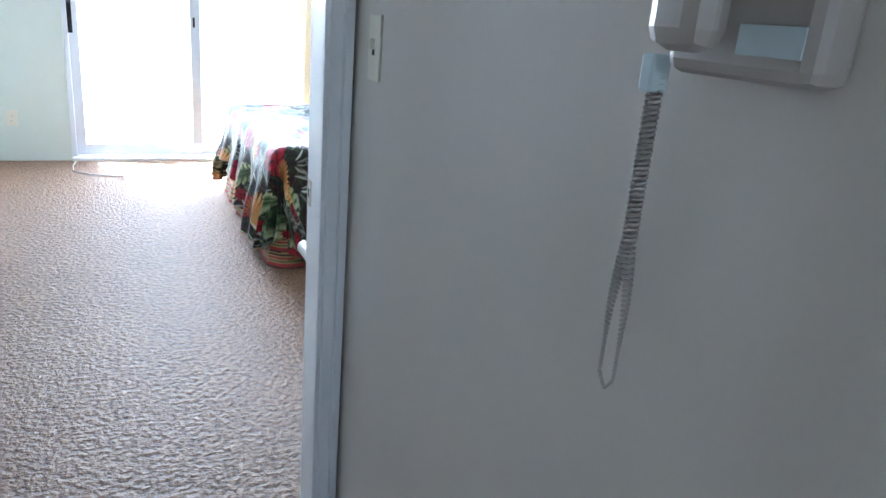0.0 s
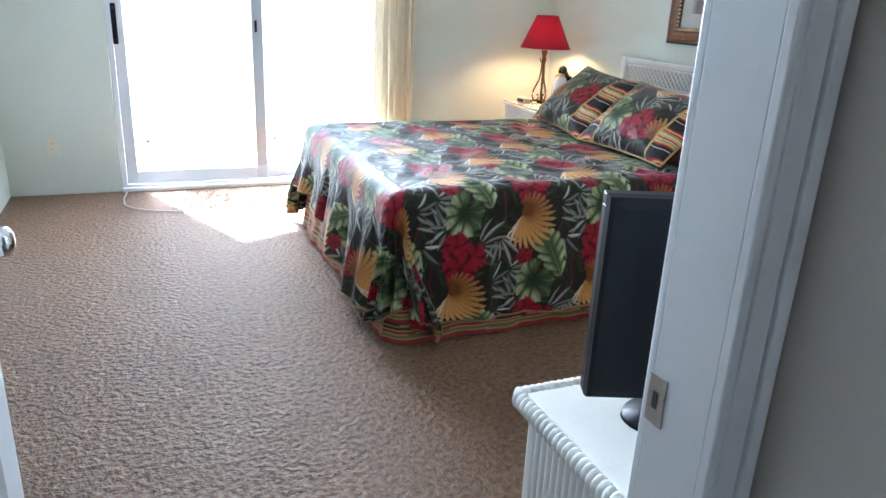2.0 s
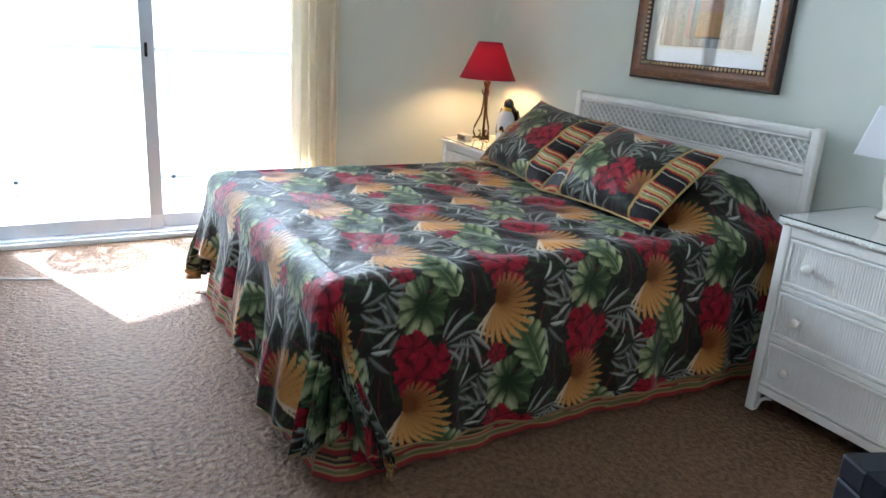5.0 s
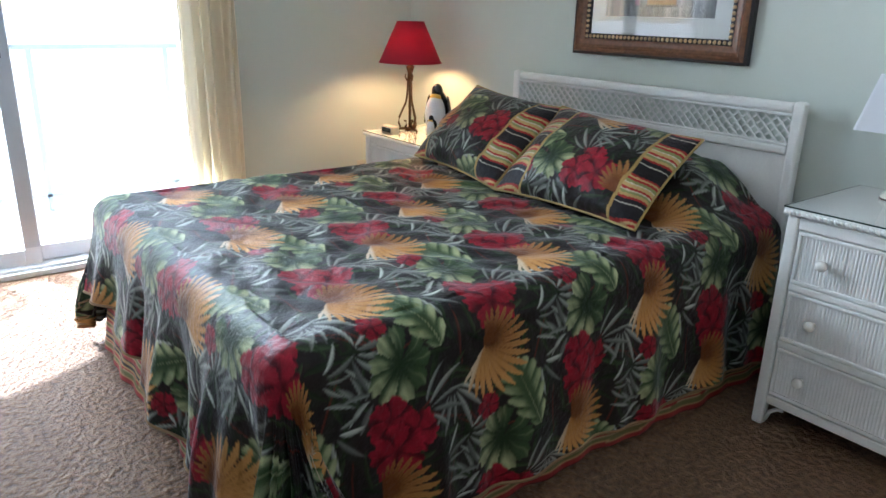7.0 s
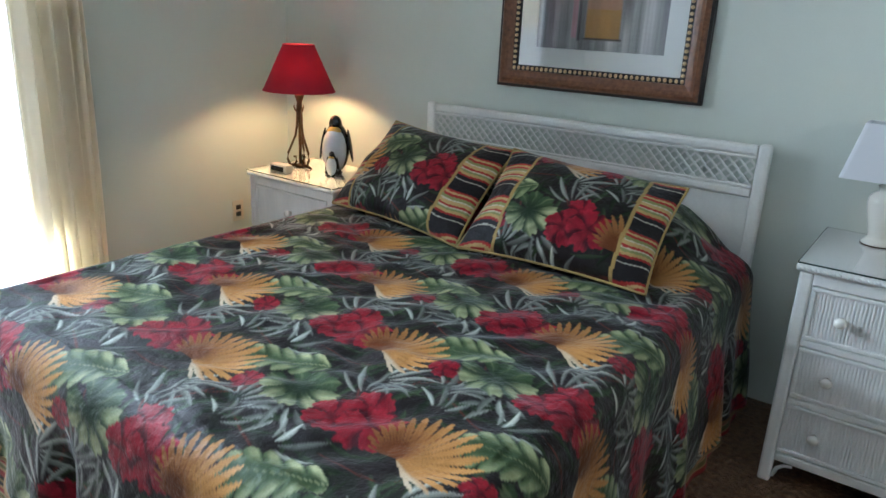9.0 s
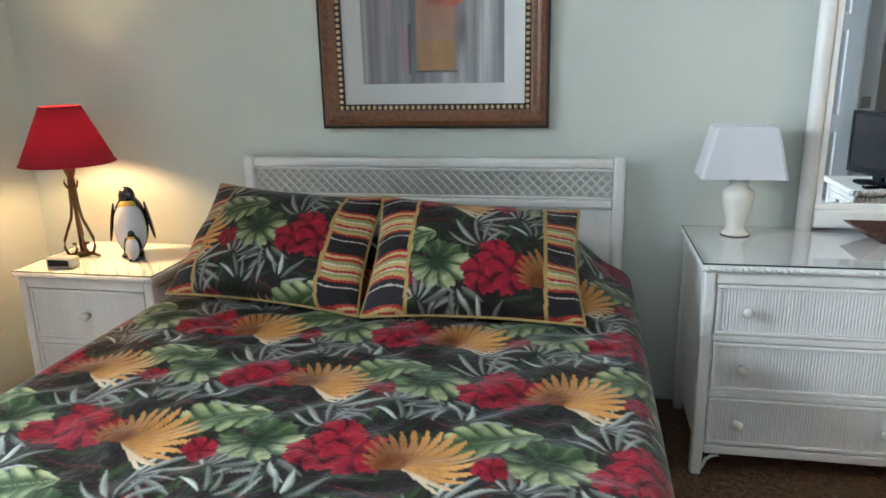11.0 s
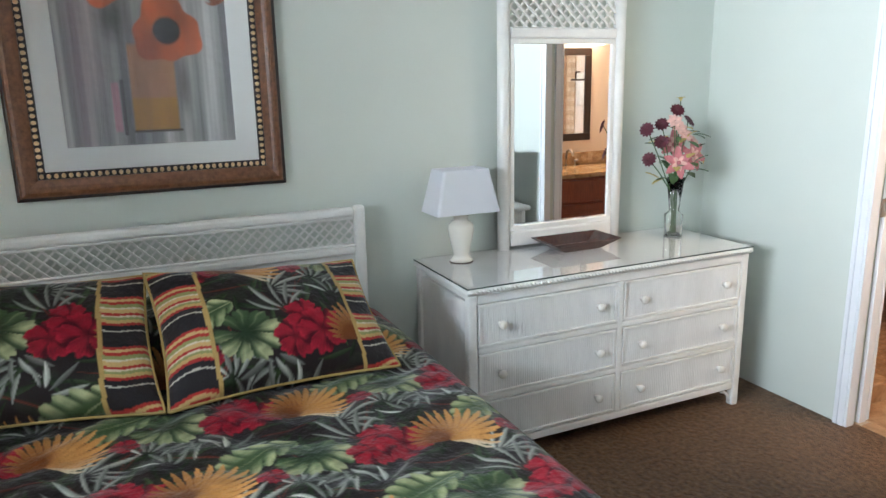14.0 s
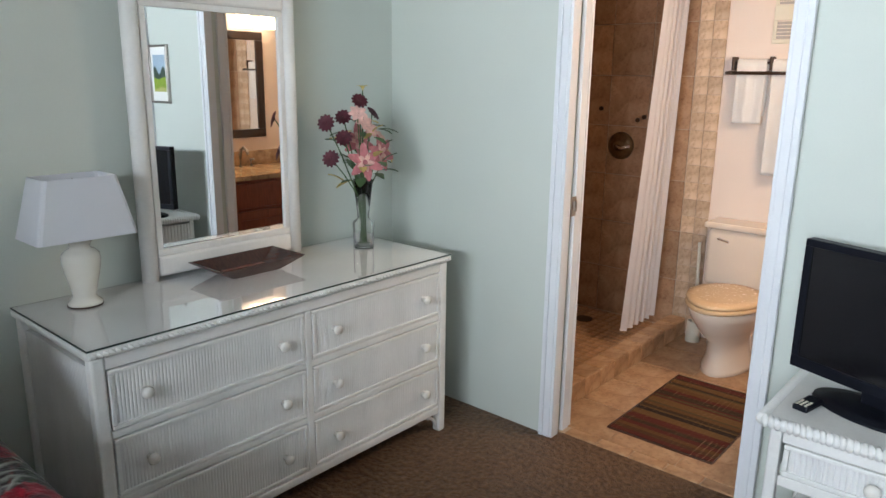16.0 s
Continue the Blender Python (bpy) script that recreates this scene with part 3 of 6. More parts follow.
# ---- phone and switch in the hall ----
def wall_plate(name, x, y, z, axis, sign, slots, label, w=0.075, h=0.12, holes="switch"):
    """A cover plate: axis is the wall's normal, sign its direction."""
    def put(bm, a0, a1, d0, d1, z0, z1, bv=0.0):
        if axis == "x":
            box(bm, *sorted((x + sign * d0, x + sign * d1)), y + a0, y + a1, z0, z1, bv)
        else:
            box(bm, x + a0, x + a1, *sorted((y + sign * d0, y + sign * d1)), z0, z1, bv)
    ob = thing(name, (x, y, z), label, "switch" if holes == "switch" else "socket")
    bm = bmesh.new()
    put(bm, -w / 2, w / 2, 0, 0.006, z - h / 2, z + h / 2, 0.002)
    part("plate", bm, M_PLATE, ob)
    bm = bmesh.new()
    if holes == "switch":
        put(bm, -0.005, 0.005, 0.006, 0.016, z - 0.002, z + 0.018, 0.001)
        part("toggle", bm, M_PLATE, ob)
        bm = bmesh.new()
        put(bm, -0.006, 0.006, 0.006, 0.0075, z - 0.014, z - 0.003)
        part("slot", bm, M_SLOT, ob)
    else:
        for dz in (-0.02, 0.02):
            bm = bmesh.new()
            put(bm, -0.016, 0.016, 0.006, 0.009, z + dz - 0.013, z + dz + 0.013, 0.003)
            r = part("receptacle", bm, M_PLATE if holes == "socket" else M_SLOT, ob)
            bm = bmesh.new()
            put(bm, -0.008, -0.006, 0.009, 0.0094, z + dz - 0.005, z + dz + 0.005)
            put(bm, 0.006, 0.008, 0.009, 0.0094, z + dz - 0.005, z + dz + 0.005)
            part("slot", bm, M_SLOT, r)
    return ob


wall_plate("light_switch", HALL_E, 1.676, 1.279, "x", -1, 1, "ivory toggle light switch on the hall wall", 0.070, 0.132)
wall_plate("wall_outlet", -0.58, YN, 0.335, "y", -1, 2, "ivory duplex outlet on the window wall", holes="socket")
wall_plate("wall_outlet", 2.775, YN, 0.345, "y", -1, 2, "ivory outlet with dark plugs beside the nightstand", holes="plugs")

def smooth_step(x):
    x = min(1.0, max(0.0, x))
    return x * x * (3 - 2 * x)


phone = thing("wall_telephone", (HALL_E, 0.67, 1.32), "beige wall telephone with coiled cord", "telephone")
part("body", boxes((HALL_E - 0.045, HALL_E, 0.595, 0.752, 1.322, 1.54), bevel=0.012), M_PHONE, phone)
part("handset", boxes((HALL_E - 0.088, HALL_E - 0.047, 0.672, 0.738, 1.340, 1.56), bevel=0.018), M_PHONE, phone)
part("nameplate", boxes((HALL_E - 0.048, HALL_E - 0.046, 0.606, 0.668, 1.342, 1.365), bevel=0.0005), M_PAPER, phone)
for i in range(4):
    for j in range(3):
        part("key", boxes((HALL_E - 0.050, HALL_E - 0.044, 0.605 + j * 0.022, 0.621 + j * 0.022, 1.387 + i * 0.032, 1.405 + i * 0.032), bevel=0.002), M_PLATE, phone)
pts = []
n = 760
for i in range(n + 1):
    f = i / n
    down = f * 2 if f < 0.5 else 2 - f * 2
    side = 1 if f < 0.5 else -1
    spread = 0.003 + 0.009 * smooth_step((down - 0.45) / 0.3) - 0.012 * max(0, (down - 0.955) / 0.045)
    z = 1.318 - 0.335 * down
    y = 0.779 + side * spread
    turn = i * 2 * math.pi / 6.0
    amp = 0.0050 * (1 - 0.9 * smooth_step((down - 0.55) / 0.35))
    pts.append((HALL_E - 0.026 + amp * math.cos(turn), y + amp * math.sin(turn), z))
part("coiled_cord", tube(bmesh.new(), pts, 0.0021, 5), M_PHONE, phone, "beige coiled cord hanging in a loop", True)
part("cord_plug", boxes((HALL_E - 0.040, HALL_E - 0.018, 0.770, 0.788, 1.300, 1.335), bevel=0.003), M_PAPER, phone)

# ---- printed cloth ----
def smooth01(x):
    x = np.clip(x, 0, 1)
    return x * x * (3 - 2 * x)


def lace(a, b, k):
    """Cheap wavy noise in -1..1 for hand-drawn edges."""
    return (np.sin(a * 61 * k + 3 * np.sin(b * 47 * k)) + np.sin(b * 73 * k + 2.4 * np.sin(a * 39 * k + 1.7))) / 2


DARK, FANC, FAND = np.array((0.017, 0.012, 0.012)), np.array((0.54, 0.27, 0.078)), np.array((0.14, 0.042, 0.010))
REDC, REDD = np.array((0.27, 0.009, 0.022)), np.array((0.060, 0.003, 0.008))
LEAFL, LEAFG, LEAFD = np.array((0.51, 0.53, 0.29)), np.array((0.058, 0.098, 0.038)), np.array((0.012, 0.022, 0.010))
BLADE = np.array((0.54, 0.57, 0.50))


def over(img, mask, col):
    img[:] = img * (1 - mask[:, None]) + col * mask[:, None]


def soft_edge(d, w=0.0035):
    return np.clip(d / w + 0.5, 0, 1)


def close(a, b, x, y, reach):
    return np.flatnonzero((np.abs(a - x) < reach) & (np.abs(b - y) < reach))


def lay_ink(img, at, mask, col):
    img[at] = img[at] * (1 - mask[:, None]) + col * mask[:, None]


def draw_blade(img, a, b, x, y, ang, length, width, bend, col):
    at = close(a, b, x, y, length + 0.03)
    c, s = math.cos(ang), math.sin(ang)
    u, v = (a[at] - x) * c + (b[at] - y) * s, -(a[at] - x) * s + (b[at] - y) * c
    f = np.clip(u / length, 0, 1)
    v = v - bend * f * f
    h = width * np.sin(np.pi * f) ** 0.8
    m = soft_edge(h - np.abs(v), 0.003) * (u > 0) * (u < length)
    shade = (0.45 + 0.55 * smooth01((v / (h + 1e-4) + 1) / 2))[:, None]
    lay_ink(img, at, m, col * shade)


def draw_leaf(img, a, b, x, y, ang, length, width, lobes, tint=1.0, cut=0.30):
    at = close(a, b, x, y, length)
    c, s = math.cos(ang), math.sin(ang)
    pa, pb = a[at], b[at]
    u, v = (pa - x) * c + (pb - y) * s, -(pa - x) * s + (pb - y) * c
    f = np.clip(u / length + 0.5, 0.001, 0.999)
    out = np.sqrt(np.sin(np.pi * f ** 0.75)) * width / 2
    rib = (f + 0.42 * np.abs(v) / width) * lobes + 0.5 * (v > 0)
    saw = rib % 1.0
    tooth = 1 - np.abs(saw - 0.5) * 2
    own = 0.5 + 0.5 * np.sin(np.floor(rib) * 5.1 + np.sign(v))
    h = out * (1 - cut * (1 - tooth ** 0.5) - 0.10 * own) + 0.003 * lace(pa, pb, 2.0)
    m = soft_edge(h - np.abs(v), 0.003) * (np.abs(u) < length / 2)
    e = np.clip(np.abs(v) / (h + 1e-4), 0, 1)
    pale = smooth01((saw - 0.10) / 0.35) * smooth01((0.92 - saw) / 0.16)
    light = smooth01((e - 0.14) * 1.7) * (0.12 + 0.95 * pale) * (0.55 + 0.45 * own) * np.where(v > 0, 1.0, 0.62)
    light = np.clip(light * (0.85 + 0.25 * lace(pa, pb, 1.6)) + 0.45 * (np.abs(v) < 0.0022) * f, 0, 1)[:, None]
    deep = (smooth01((0.15 - tooth) * 7) * smooth01((e - 0.2) * 2))[:, None]
    base = LEAFG * (0.75 + 0.5 * e[:, None])
    col = (base * (1 - light) + LEAFL * tint * light) * (1 - 0.85 * deep) + LEAFD * 0.85 * deep
    lay_ink(img, at, m, col)


def draw_palmate(img, a, b, x, y, ang, radius, lobes, tint=1.0):
    """A broad ragged leaf: toothed lobes, deep green on one side and pale at the tips of the other."""
    at = close(a, b, x, y, radius * 1.15)
    c, s = math.cos(ang), math.sin(ang)
    pa, pb = a[at], b[at]
    u, v = (pa - x) * c + (pb - y) * s, -(pa - x) * s + (pb - y) * c
    u = u * 0.86 + 0.012
    r, th = np.hypot(u, v), np.arctan2(v, u)
    k = th / (0.95 * math.pi)
    spin = k * lobes / 2 + 0.5 + 0.10 * lace(pa, pb, 0.9)
    saw, own = spin % 1.0, 0.5 + 0.5 * np.sin(np.floor(spin) * 7.3)
    tooth = 1 - np.abs(saw - 0.5) * 2
    teeth = np.abs(((spin * 3.0 + 0.3 * r / radius) % 1.0) - 0.5) * 2
    edge = radius * (1 - 0.26 * np.abs(k)) * (0.74 + 0.10 * own + 0.16 * tooth ** 0.6 - 0.09 * teeth) + 0.003 * lace(pa, pb, 1.8)
    m = soft_edge(edge - r, 0.003) * (np.abs(k) < 1)
    e = np.clip(r / (edge + 1e-4), 0, 1)
    lit = smooth01(0.42 + 0.95 * np.cos(th + 0.7)) * (0.45 + 0.55 * own)
    vein = np.exp(-((saw - 0.5) / 0.07) ** 2) * smooth01(e * 3)
    light = 1.15 * lit * smooth01((e - 0.30) * 2.0) * smooth01((saw - 0.12) * 2.6) * (0.8 + 0.35 * lace(pa, pb, 1.5))
    light = np.clip(light + 0.22 * vein * e, 0, 1)[:, None]
    mid = (smooth01((e - 0.15) * 1.4) * (0.35 + 0.4 * tooth))[:, None]
    deep = smooth01((0.12 - tooth) * 7)[:, None] * 0.55
    base = LEAFD * 1.6 * (1 - mid) + LEAFG * 1.1 * mid
    col = (base * (1 - light) + LEAFL * tint * light) * (1 - deep * (1 - light)) + LEAFD * deep * (1 - light)
    lay_ink(img, at, m, col)


def draw_fan(img, a, b, x, y, ang, radius, fingers=19):
    at = close(a, b, x, y, radius * 1.15)
    c, s = math.cos(ang), math.sin(ang)
    pa, pb = a[at], b[at]
    u, v = (pa - x) * c + (pb - y) * s, -(pa - x) * s + (pb - y) * c
    r, th = np.hypot(u, v), np.arctan2(v, u)
    span = 1.9
    k = th / span
    reach = radius * (1.0 - 0.42 * np.abs(k) ** 2.2 - 0.10 * k)
    saw = ((th - 0.14 * (r / radius) ** 2) * fingers / (2 * span)) % 1.0
    tooth = np.abs(saw - 0.5) * 2
    finger = np.floor((th - 0.14 * (r / radius) ** 2) * fingers / (2 * span))
    own = np.sin(finger * 12.9) * 0.5 + 0.5
    edge = reach * (1 - 0.12 * own) * (1 - 0.42 * tooth ** 1.6)
    m = soft_edge(edge - r, 0.003) * (np.abs(k) < 1)
    groove = smooth01((tooth - 0.60) * 2.4) * (0.12 + 0.55 * smooth01(r / radius * 1.8 - 0.25))
    inner = 1 - smooth01(r / radius * 2.0)
    side = smooth01(0.55 + 0.8 * k)
    tone = np.clip(0.85 * groove + 0.40 * inner + 0.75 * side * (1 - r / radius) + 0.22 * side + 0.22 * own * (1 - tooth), 0, 1)[:, None]
    tip = smooth01((r / radius - 0.45) * 1.6)[:, None]
    col = FANC * (1 + 0.18 * tip) * (1 - tone) + FAND * tone
    turned = smooth01((-k - 0.80) * 9)[:, None] * (1 - tone)
    col = col * (1 - turned) + np.array((0.62, 0.52, 0.38)) * turned
    lay_ink(img, at, m, col)


def draw_flower(img, a, b, x, y, radius, turn):
    at = close(a, b, x, y, radius * 1.2)
    pa, pb = a[at], b[at]
    u, v = pa - x, pb - y
    r, th = np.hypot(u, v), np.arctan2(v, u) + turn
    petal = ((th * 5 / (2 * np.pi)) + 0.10 * np.sin(r / radius * 4)) % 1.0
    own = 0.5 + 0.5 * np.sin(np.floor(th * 5 / (2 * np.pi)) * 4.7 + turn)
    edge = radius * (0.80 + 0.18 * np.sin(np.pi * petal) ** 0.6 + 0.06 * own + 0.05 * np.sin(17 * th) + 0.06 * lace(pa, pb, 1.6))
    m = soft_edge(edge - r, 0.003)
    e = np.clip(r / edge, 0, 1)
    vein = 0.5 + 0.5 * np.sin(38 * th + 5 * e)
    fold = smooth01((petal - 0.62) * 3.2) * smooth01(e * 2)
    tone = np.clip(0.85 * fold + 0.75 * (1 - smooth01(e * 2.4)) + 0.30 * vein * smooth01(e) + 0.20 * own + 0.22 * lace(pa, pb, 1.3), 0, 1)[:, None]
    rim = (smooth01((e - 0.78) * 5) * (1 - fold))[:, None]
    lay_ink(img, at, m, (REDC * (1 - tone) + REDD * tone) * (1 + 0.35 * rim))


def tropical(xs, ys, px=0.335, py=0.65):
    """Colours of the tropical print at cloth places (metres towards the headboard, and across)."""
    xs, ys = xs.reshape(-1), ys.reshape(-1)
    row = np.round((2.205 - xs) / px)
    img = np.tile(DARK, (len(xs), 1))
    wob = lace(-ys, xs, 0.8)
    over(img, smooth01((wob - 0.05) * 1.6) * 0.6, np.array((0.022, 0.026, 0.017)))
    cells = []
    for dr in (-1, 0, 1):
        j = row + dr
        off = 0.5 * py * (np.abs(j) % 2)
        near = np.round((ys - 5.05 - off) / py)
        for di in (-1, 0, 1):
            cells.append((-(ys - 5.05 - off - (near + di) * py), xs - (2.205 - px * j)))
    rnd = random.Random(5)
    dim = [(rnd.uniform(-0.32, 0.32), rnd.uniform(-0.17, 0.17), rnd.uniform(0, 6.28), rnd.uniform(0.07, 0.14), rnd.uniform(0.005, 0.010), rnd.uniform(-0.04, 0.04), rnd.uniform(0.25, 0.8)) for _ in range(56)]
    stems = [(rnd.uniform(-0.32, 0.32), rnd.uniform(-0.17, 0.17), rnd.uniform(0, 6.28), rnd.uniform(0.12, 0.2), 0.0028, rnd.uniform(-0.05, 0.05)) for _ in range(9)]
    strokes = []
    for bx, by, a0, fan_, count, ln in ((0.05, -0.165, 1.35, -1.9, 8, 0.115), (-0.24, 0.075, 2.9, -1.9, 7, 0.110), (0.33, -0.055, 3.7, 1.9, 6, 0.085), (0.06, 0.15, 0.0, 1.7, 6, 0.085), (-0.08, 0.125, 0.6, 1.6, 6, 0.085), (0.20, -0.12, 0.2, 1.8, 7, 0.095), (-0.30, -0.10, 2.6, 1.6, 6, 0.090)):
        for i in range(count - 2):
            g = a0 + fan_ * i / (count - 3)
            strokes.append((bx + 0.022 * math.cos(g), by + 0.022 * math.sin(g), g, ln * rnd.uniform(0.75, 1.25), rnd.uniform(0.0050, 0.0088), (0.030 if fan_ > 0 else -0.030) * rnd.uniform(0.5, 1.3), rnd.uniform(0.25, 1.15)))
    for a, b in cells:
        for x, y, g, ln, w, bend, k in dim:
            draw_blade(img, a, b, x, y, g, ln, w, bend, LEAFG * k)
        for x, y, g, ln, w, bend in stems:
            draw_blade(img, a, b, x, y, g, ln, w, bend, np.array((0.15, 0.030, 0.018)))
    for a, b in cells:
        for x, y, g, ln, w, bend, k in strokes:
            draw_blade(img, a, b, x, y, g, ln, w, bend, BLADE * k)
    for a, b in cells:
        draw_palmate(img, a, b, 0.275, 0.008, -0.5, 0.116, 9, 1.0)
        draw_leaf(img, a, b, 0.142, 0.094, 0.40, 0.230, 0.150, 5.4, 0.95, 0.34)
    for a, b in cells:
        draw_flower(img, a, b, -0.240, -0.022, 0.066, 0.4)
        draw_flower(img, a, b, -0.195, 0.050, 0.060, 2.0)
        draw_flower(img, a, b, -0.150, -0.005, 0.078, 1.2)
        draw_fan(img, a, b, -0.035, -0.055, 1.20, 0.180)
        draw_flower(img, a, b, 0.150, -0.035, 0.040, 0.9)
    return img


STRIPES = [(0.17, (0.020, 0.017, 0.019)), (0.195, (0.50, 0.48, 0.40)), (0.29, (0.020, 0.017, 0.019)), (0.34, (0.36, 0.03, 0.025)), (0.40, (0.50, 0.34, 0.13)), (0.45, (0.25, 0.27, 0.10)), (0.48, (0.58, 0.52, 0.38)), (0.53, (0.36, 0.03, 0.025)), (0.61, (0.52, 0.36, 0.15)), (0.64, (0.60, 0.54, 0.40)), (0.71, (0.25, 0.27, 0.10)), (0.77, (0.36, 0.03, 0.025)), (0.82, (0.54, 0.38, 0.16)), (0.87, (0.36, 0.03, 0.025)), (1.0, (0.020, 0.017, 0.019))]


def striped(s, repeat=0.155):
    f = (s.reshape(-1) / repeat) % 1.0
    img = np.zeros((len(f), 3))
    lo = 0.0
    for hi, c in STRIPES:
        img[(f >= lo) & (f < hi)] = c
        lo = hi
    return img


# ---- the bed ----
BX0, BX1, BY0, BY1, BZ = 0.97, 3.04, 3.955, 5.525, 0.645
bed = thing("bed", (2.0, 4.74, 0), "queen bed with whitewashed rattan headboard", "bed")
part("box_spring", boxes((BX0 + 0.05, BX1 - 0.02, BY0 + 0.04, BY1 - 0.04, 0.12, 0.36), bevel=0.02), M_SHEET, bed)
part("mattress", boxes((BX0 + 0.05, BX1 - 0.02, BY0 + 0.05, BY1 - 0.05, 0.362, 0.60), bevel=0.04), M_SHEET, bed)
for x in (BX0 + 0.15, BX1 - 0.15):
    for y in (BY0 + 0.15, BY1 - 0.15):
        part("leg", boxes((x - 0.03, x + 0.03, y - 0.03, y + 0.03, 0, 0.12), bevel=0.004), M_BLACK, bed)
HY0, HY1 = 3.910, 5.522


def rod_post(x, y, z0, z1, w):
    bm = boxes((x - w / 2, x + w / 2, y - w / 2, y + w / 2, z0, z1), bevel=0.012)
    return bm


head = part("headboard", boxes((3.07, 3.11, HY0 + 0.045, HY1 - 0.045, 1.022, 1.062), bevel=0.012), M_WICKER, bed)
part("post", rod_post(3.09, HY0 + 0.022, 0.0, 1.068, 0.046), M_WICKER, head)
part("post", rod_post(3.09, HY1 - 0.022, 0.0, 1.068, 0.046), M_WICKER, head)
part("mid_rail", boxes((3.07, 3.11, HY0 + 0.045, HY1 - 0.045, 0.862, 0.897), bevel=0.01), M_WICKER, head)
part("lower_panel", boxes((3.085, 3.10, HY0 + 0.046, HY1 - 0.046, 0.35, 0.86), bevel=0.003), M_WICKER, head)
part("inner_bead", boxes((3.073, 3.10, HY0 + 0.046, HY1 - 0.046, 1.011, 1.0215), (3.073, 3.10, HY0 + 0.046, HY1 - 0.046, 0.898, 0.907), bevel=0.003), M_WICKER, head)


def lattice(x, y0, y1, z0, z1, step, w):
    """Two layers of diagonal cane strips that fill a rectangle."""
    bm = bmesh.new()
    hgt = z1 - z0
    for layer, sgn in ((0, 1), (1, -1)):
        xx = x + layer * 0.005
        s = y0 - hgt
        while s < y1:
            a, b = (s, z0), (s + hgt, z1)
            if a[0] < y0:
                a = (y0, z0 + (y0 - s))
            if b[0] > y1:
                b = (y1, z0 + (y1 - s))
            if b[0] - a[0] > 0.008:
                if sgn < 0:
                    a, b = (a[0], z1 - (a[1] - z0)), (b[0], z1 - (b[1] - z0))
                d = Vector((0, b[0] - a[0], b[1] - a[1])).normalized()
                n = Vector((0, -d.z, d.y)) * w / 2
                m = Vector((0.0025, 0, 0))
                p, q = Vector((xx, a[0], a[1])), Vector((xx, b[0], b[1]))
                vs = [bm.verts.new(c + o) for c in (p, q) for o in (n - m, n + m, -n + m, -n - m)]
                for k in range(4):
                    bm.faces.new((vs[k], vs[(k + 1) % 4], vs[4 + (k + 1) % 4], vs[4 + k]))
            s += step
    bmesh.ops.recalc_face_normals(bm, faces=bm.faces)
    return bm


tagged(part("cane_lattice", lattice(3.086, HY0 + 0.046, HY1 - 0.046, 0.90, 1.024, 0.042, 0.008), M_WICKER, head, "diagonal cane lattice"), kind="stuff")

# bed skirt, striped, in shallow waves
def skirt_line(n):
    x0, x1, y0, y1 = BX0 - 0.045, BX1 - 0.06, BY0 - 0.060, BY1 + 0.02
    la, lb = x1 - x0, y1 - y0
    s = np.linspace(0, 2 * la + lb, n)
    x = np.where(s < la, x1 - s, np.where(s < la + lb, x0, x0 + (s - la - lb)))
    y = np.where(s < la, y0, np.where(s < la + lb, y0 + (s - la), y1))
    nx = np.where((s >= la) & (s < la + lb), -1.0, 0.0)
    ny = np.where(s < la, -1.0, np.where(s < la + lb, 0.0, 1.0))
    return s, x, y, nx, ny


def skirt_bands(height, repeat=0.084):
    """Woven bands counted up from the floor."""
    f = (height.reshape(-1) / repeat) % 1.0
    img = np.zeros((len(f), 3))
    lo = 0.0
    for hi, c in ((0.10, (0.03, 0.015, 0.015)), (0.30, (0.25, 0.022, 0.022)), (0.37, (0.36, 0.24, 0.11)), (0.52, (0.13, 0.125, 0.045)), (0.58, (0.36, 0.27, 0.15)), (0.70, (0.25, 0.022, 0.022)), (0.76, (0.40, 0.27, 0.11)), (0.90, (0.022, 0.018, 0.020)), (1.0, (0.30, 0.20, 0.08))):
        img[(f >= lo) & (f < hi)] = c
        lo = hi
    return img


s, x, y, nx, ny = skirt_line(1100)
zz = np.linspace(0.34, 0.006, 60)
S, Z = np.meshgrid(s, zz, indexing="ij")
wave = (0.008 * np.sin(S * 17) + 0.005 * np.sin(S * 41 + 1) + 0.010 * np.sign(np.sin(S * 4.2)) * smooth01(np.abs(np.sin(S * 4.2)) * 1.2)) * (0.34 - Z) / 0.34 + 0.055 * (0.34 - Z) / 0.34
P = np.stack([x[:, None] + nx[:, None] * wave, y[:, None] + ny[:, None] * wave, Z], -1)
skirt = thing("bed_skirt", (2.0, 4.74, 0), "striped gathered bed skirt in gold, red and black", "bed skirt")
bands = skirt_bands(Z + 0.003 * np.sin(S * 9)).reshape(*Z.shape, 3)
turns = [int(np.argmax(nx < 0)), int(np.argmax(ny > 0))]
for name, lo, hi in (("side_panel", 0, turns[0] + 1), ("foot_panel", turns[0], turns[1] + 1), ("side_panel", turns[1], len(s))):
    o = new(name, grid_mesh(name, P[lo:hi] - np.array((2.0, 4.74, 0)), bands[lo:hi], M_STRIPE))
    o.parent = skirt

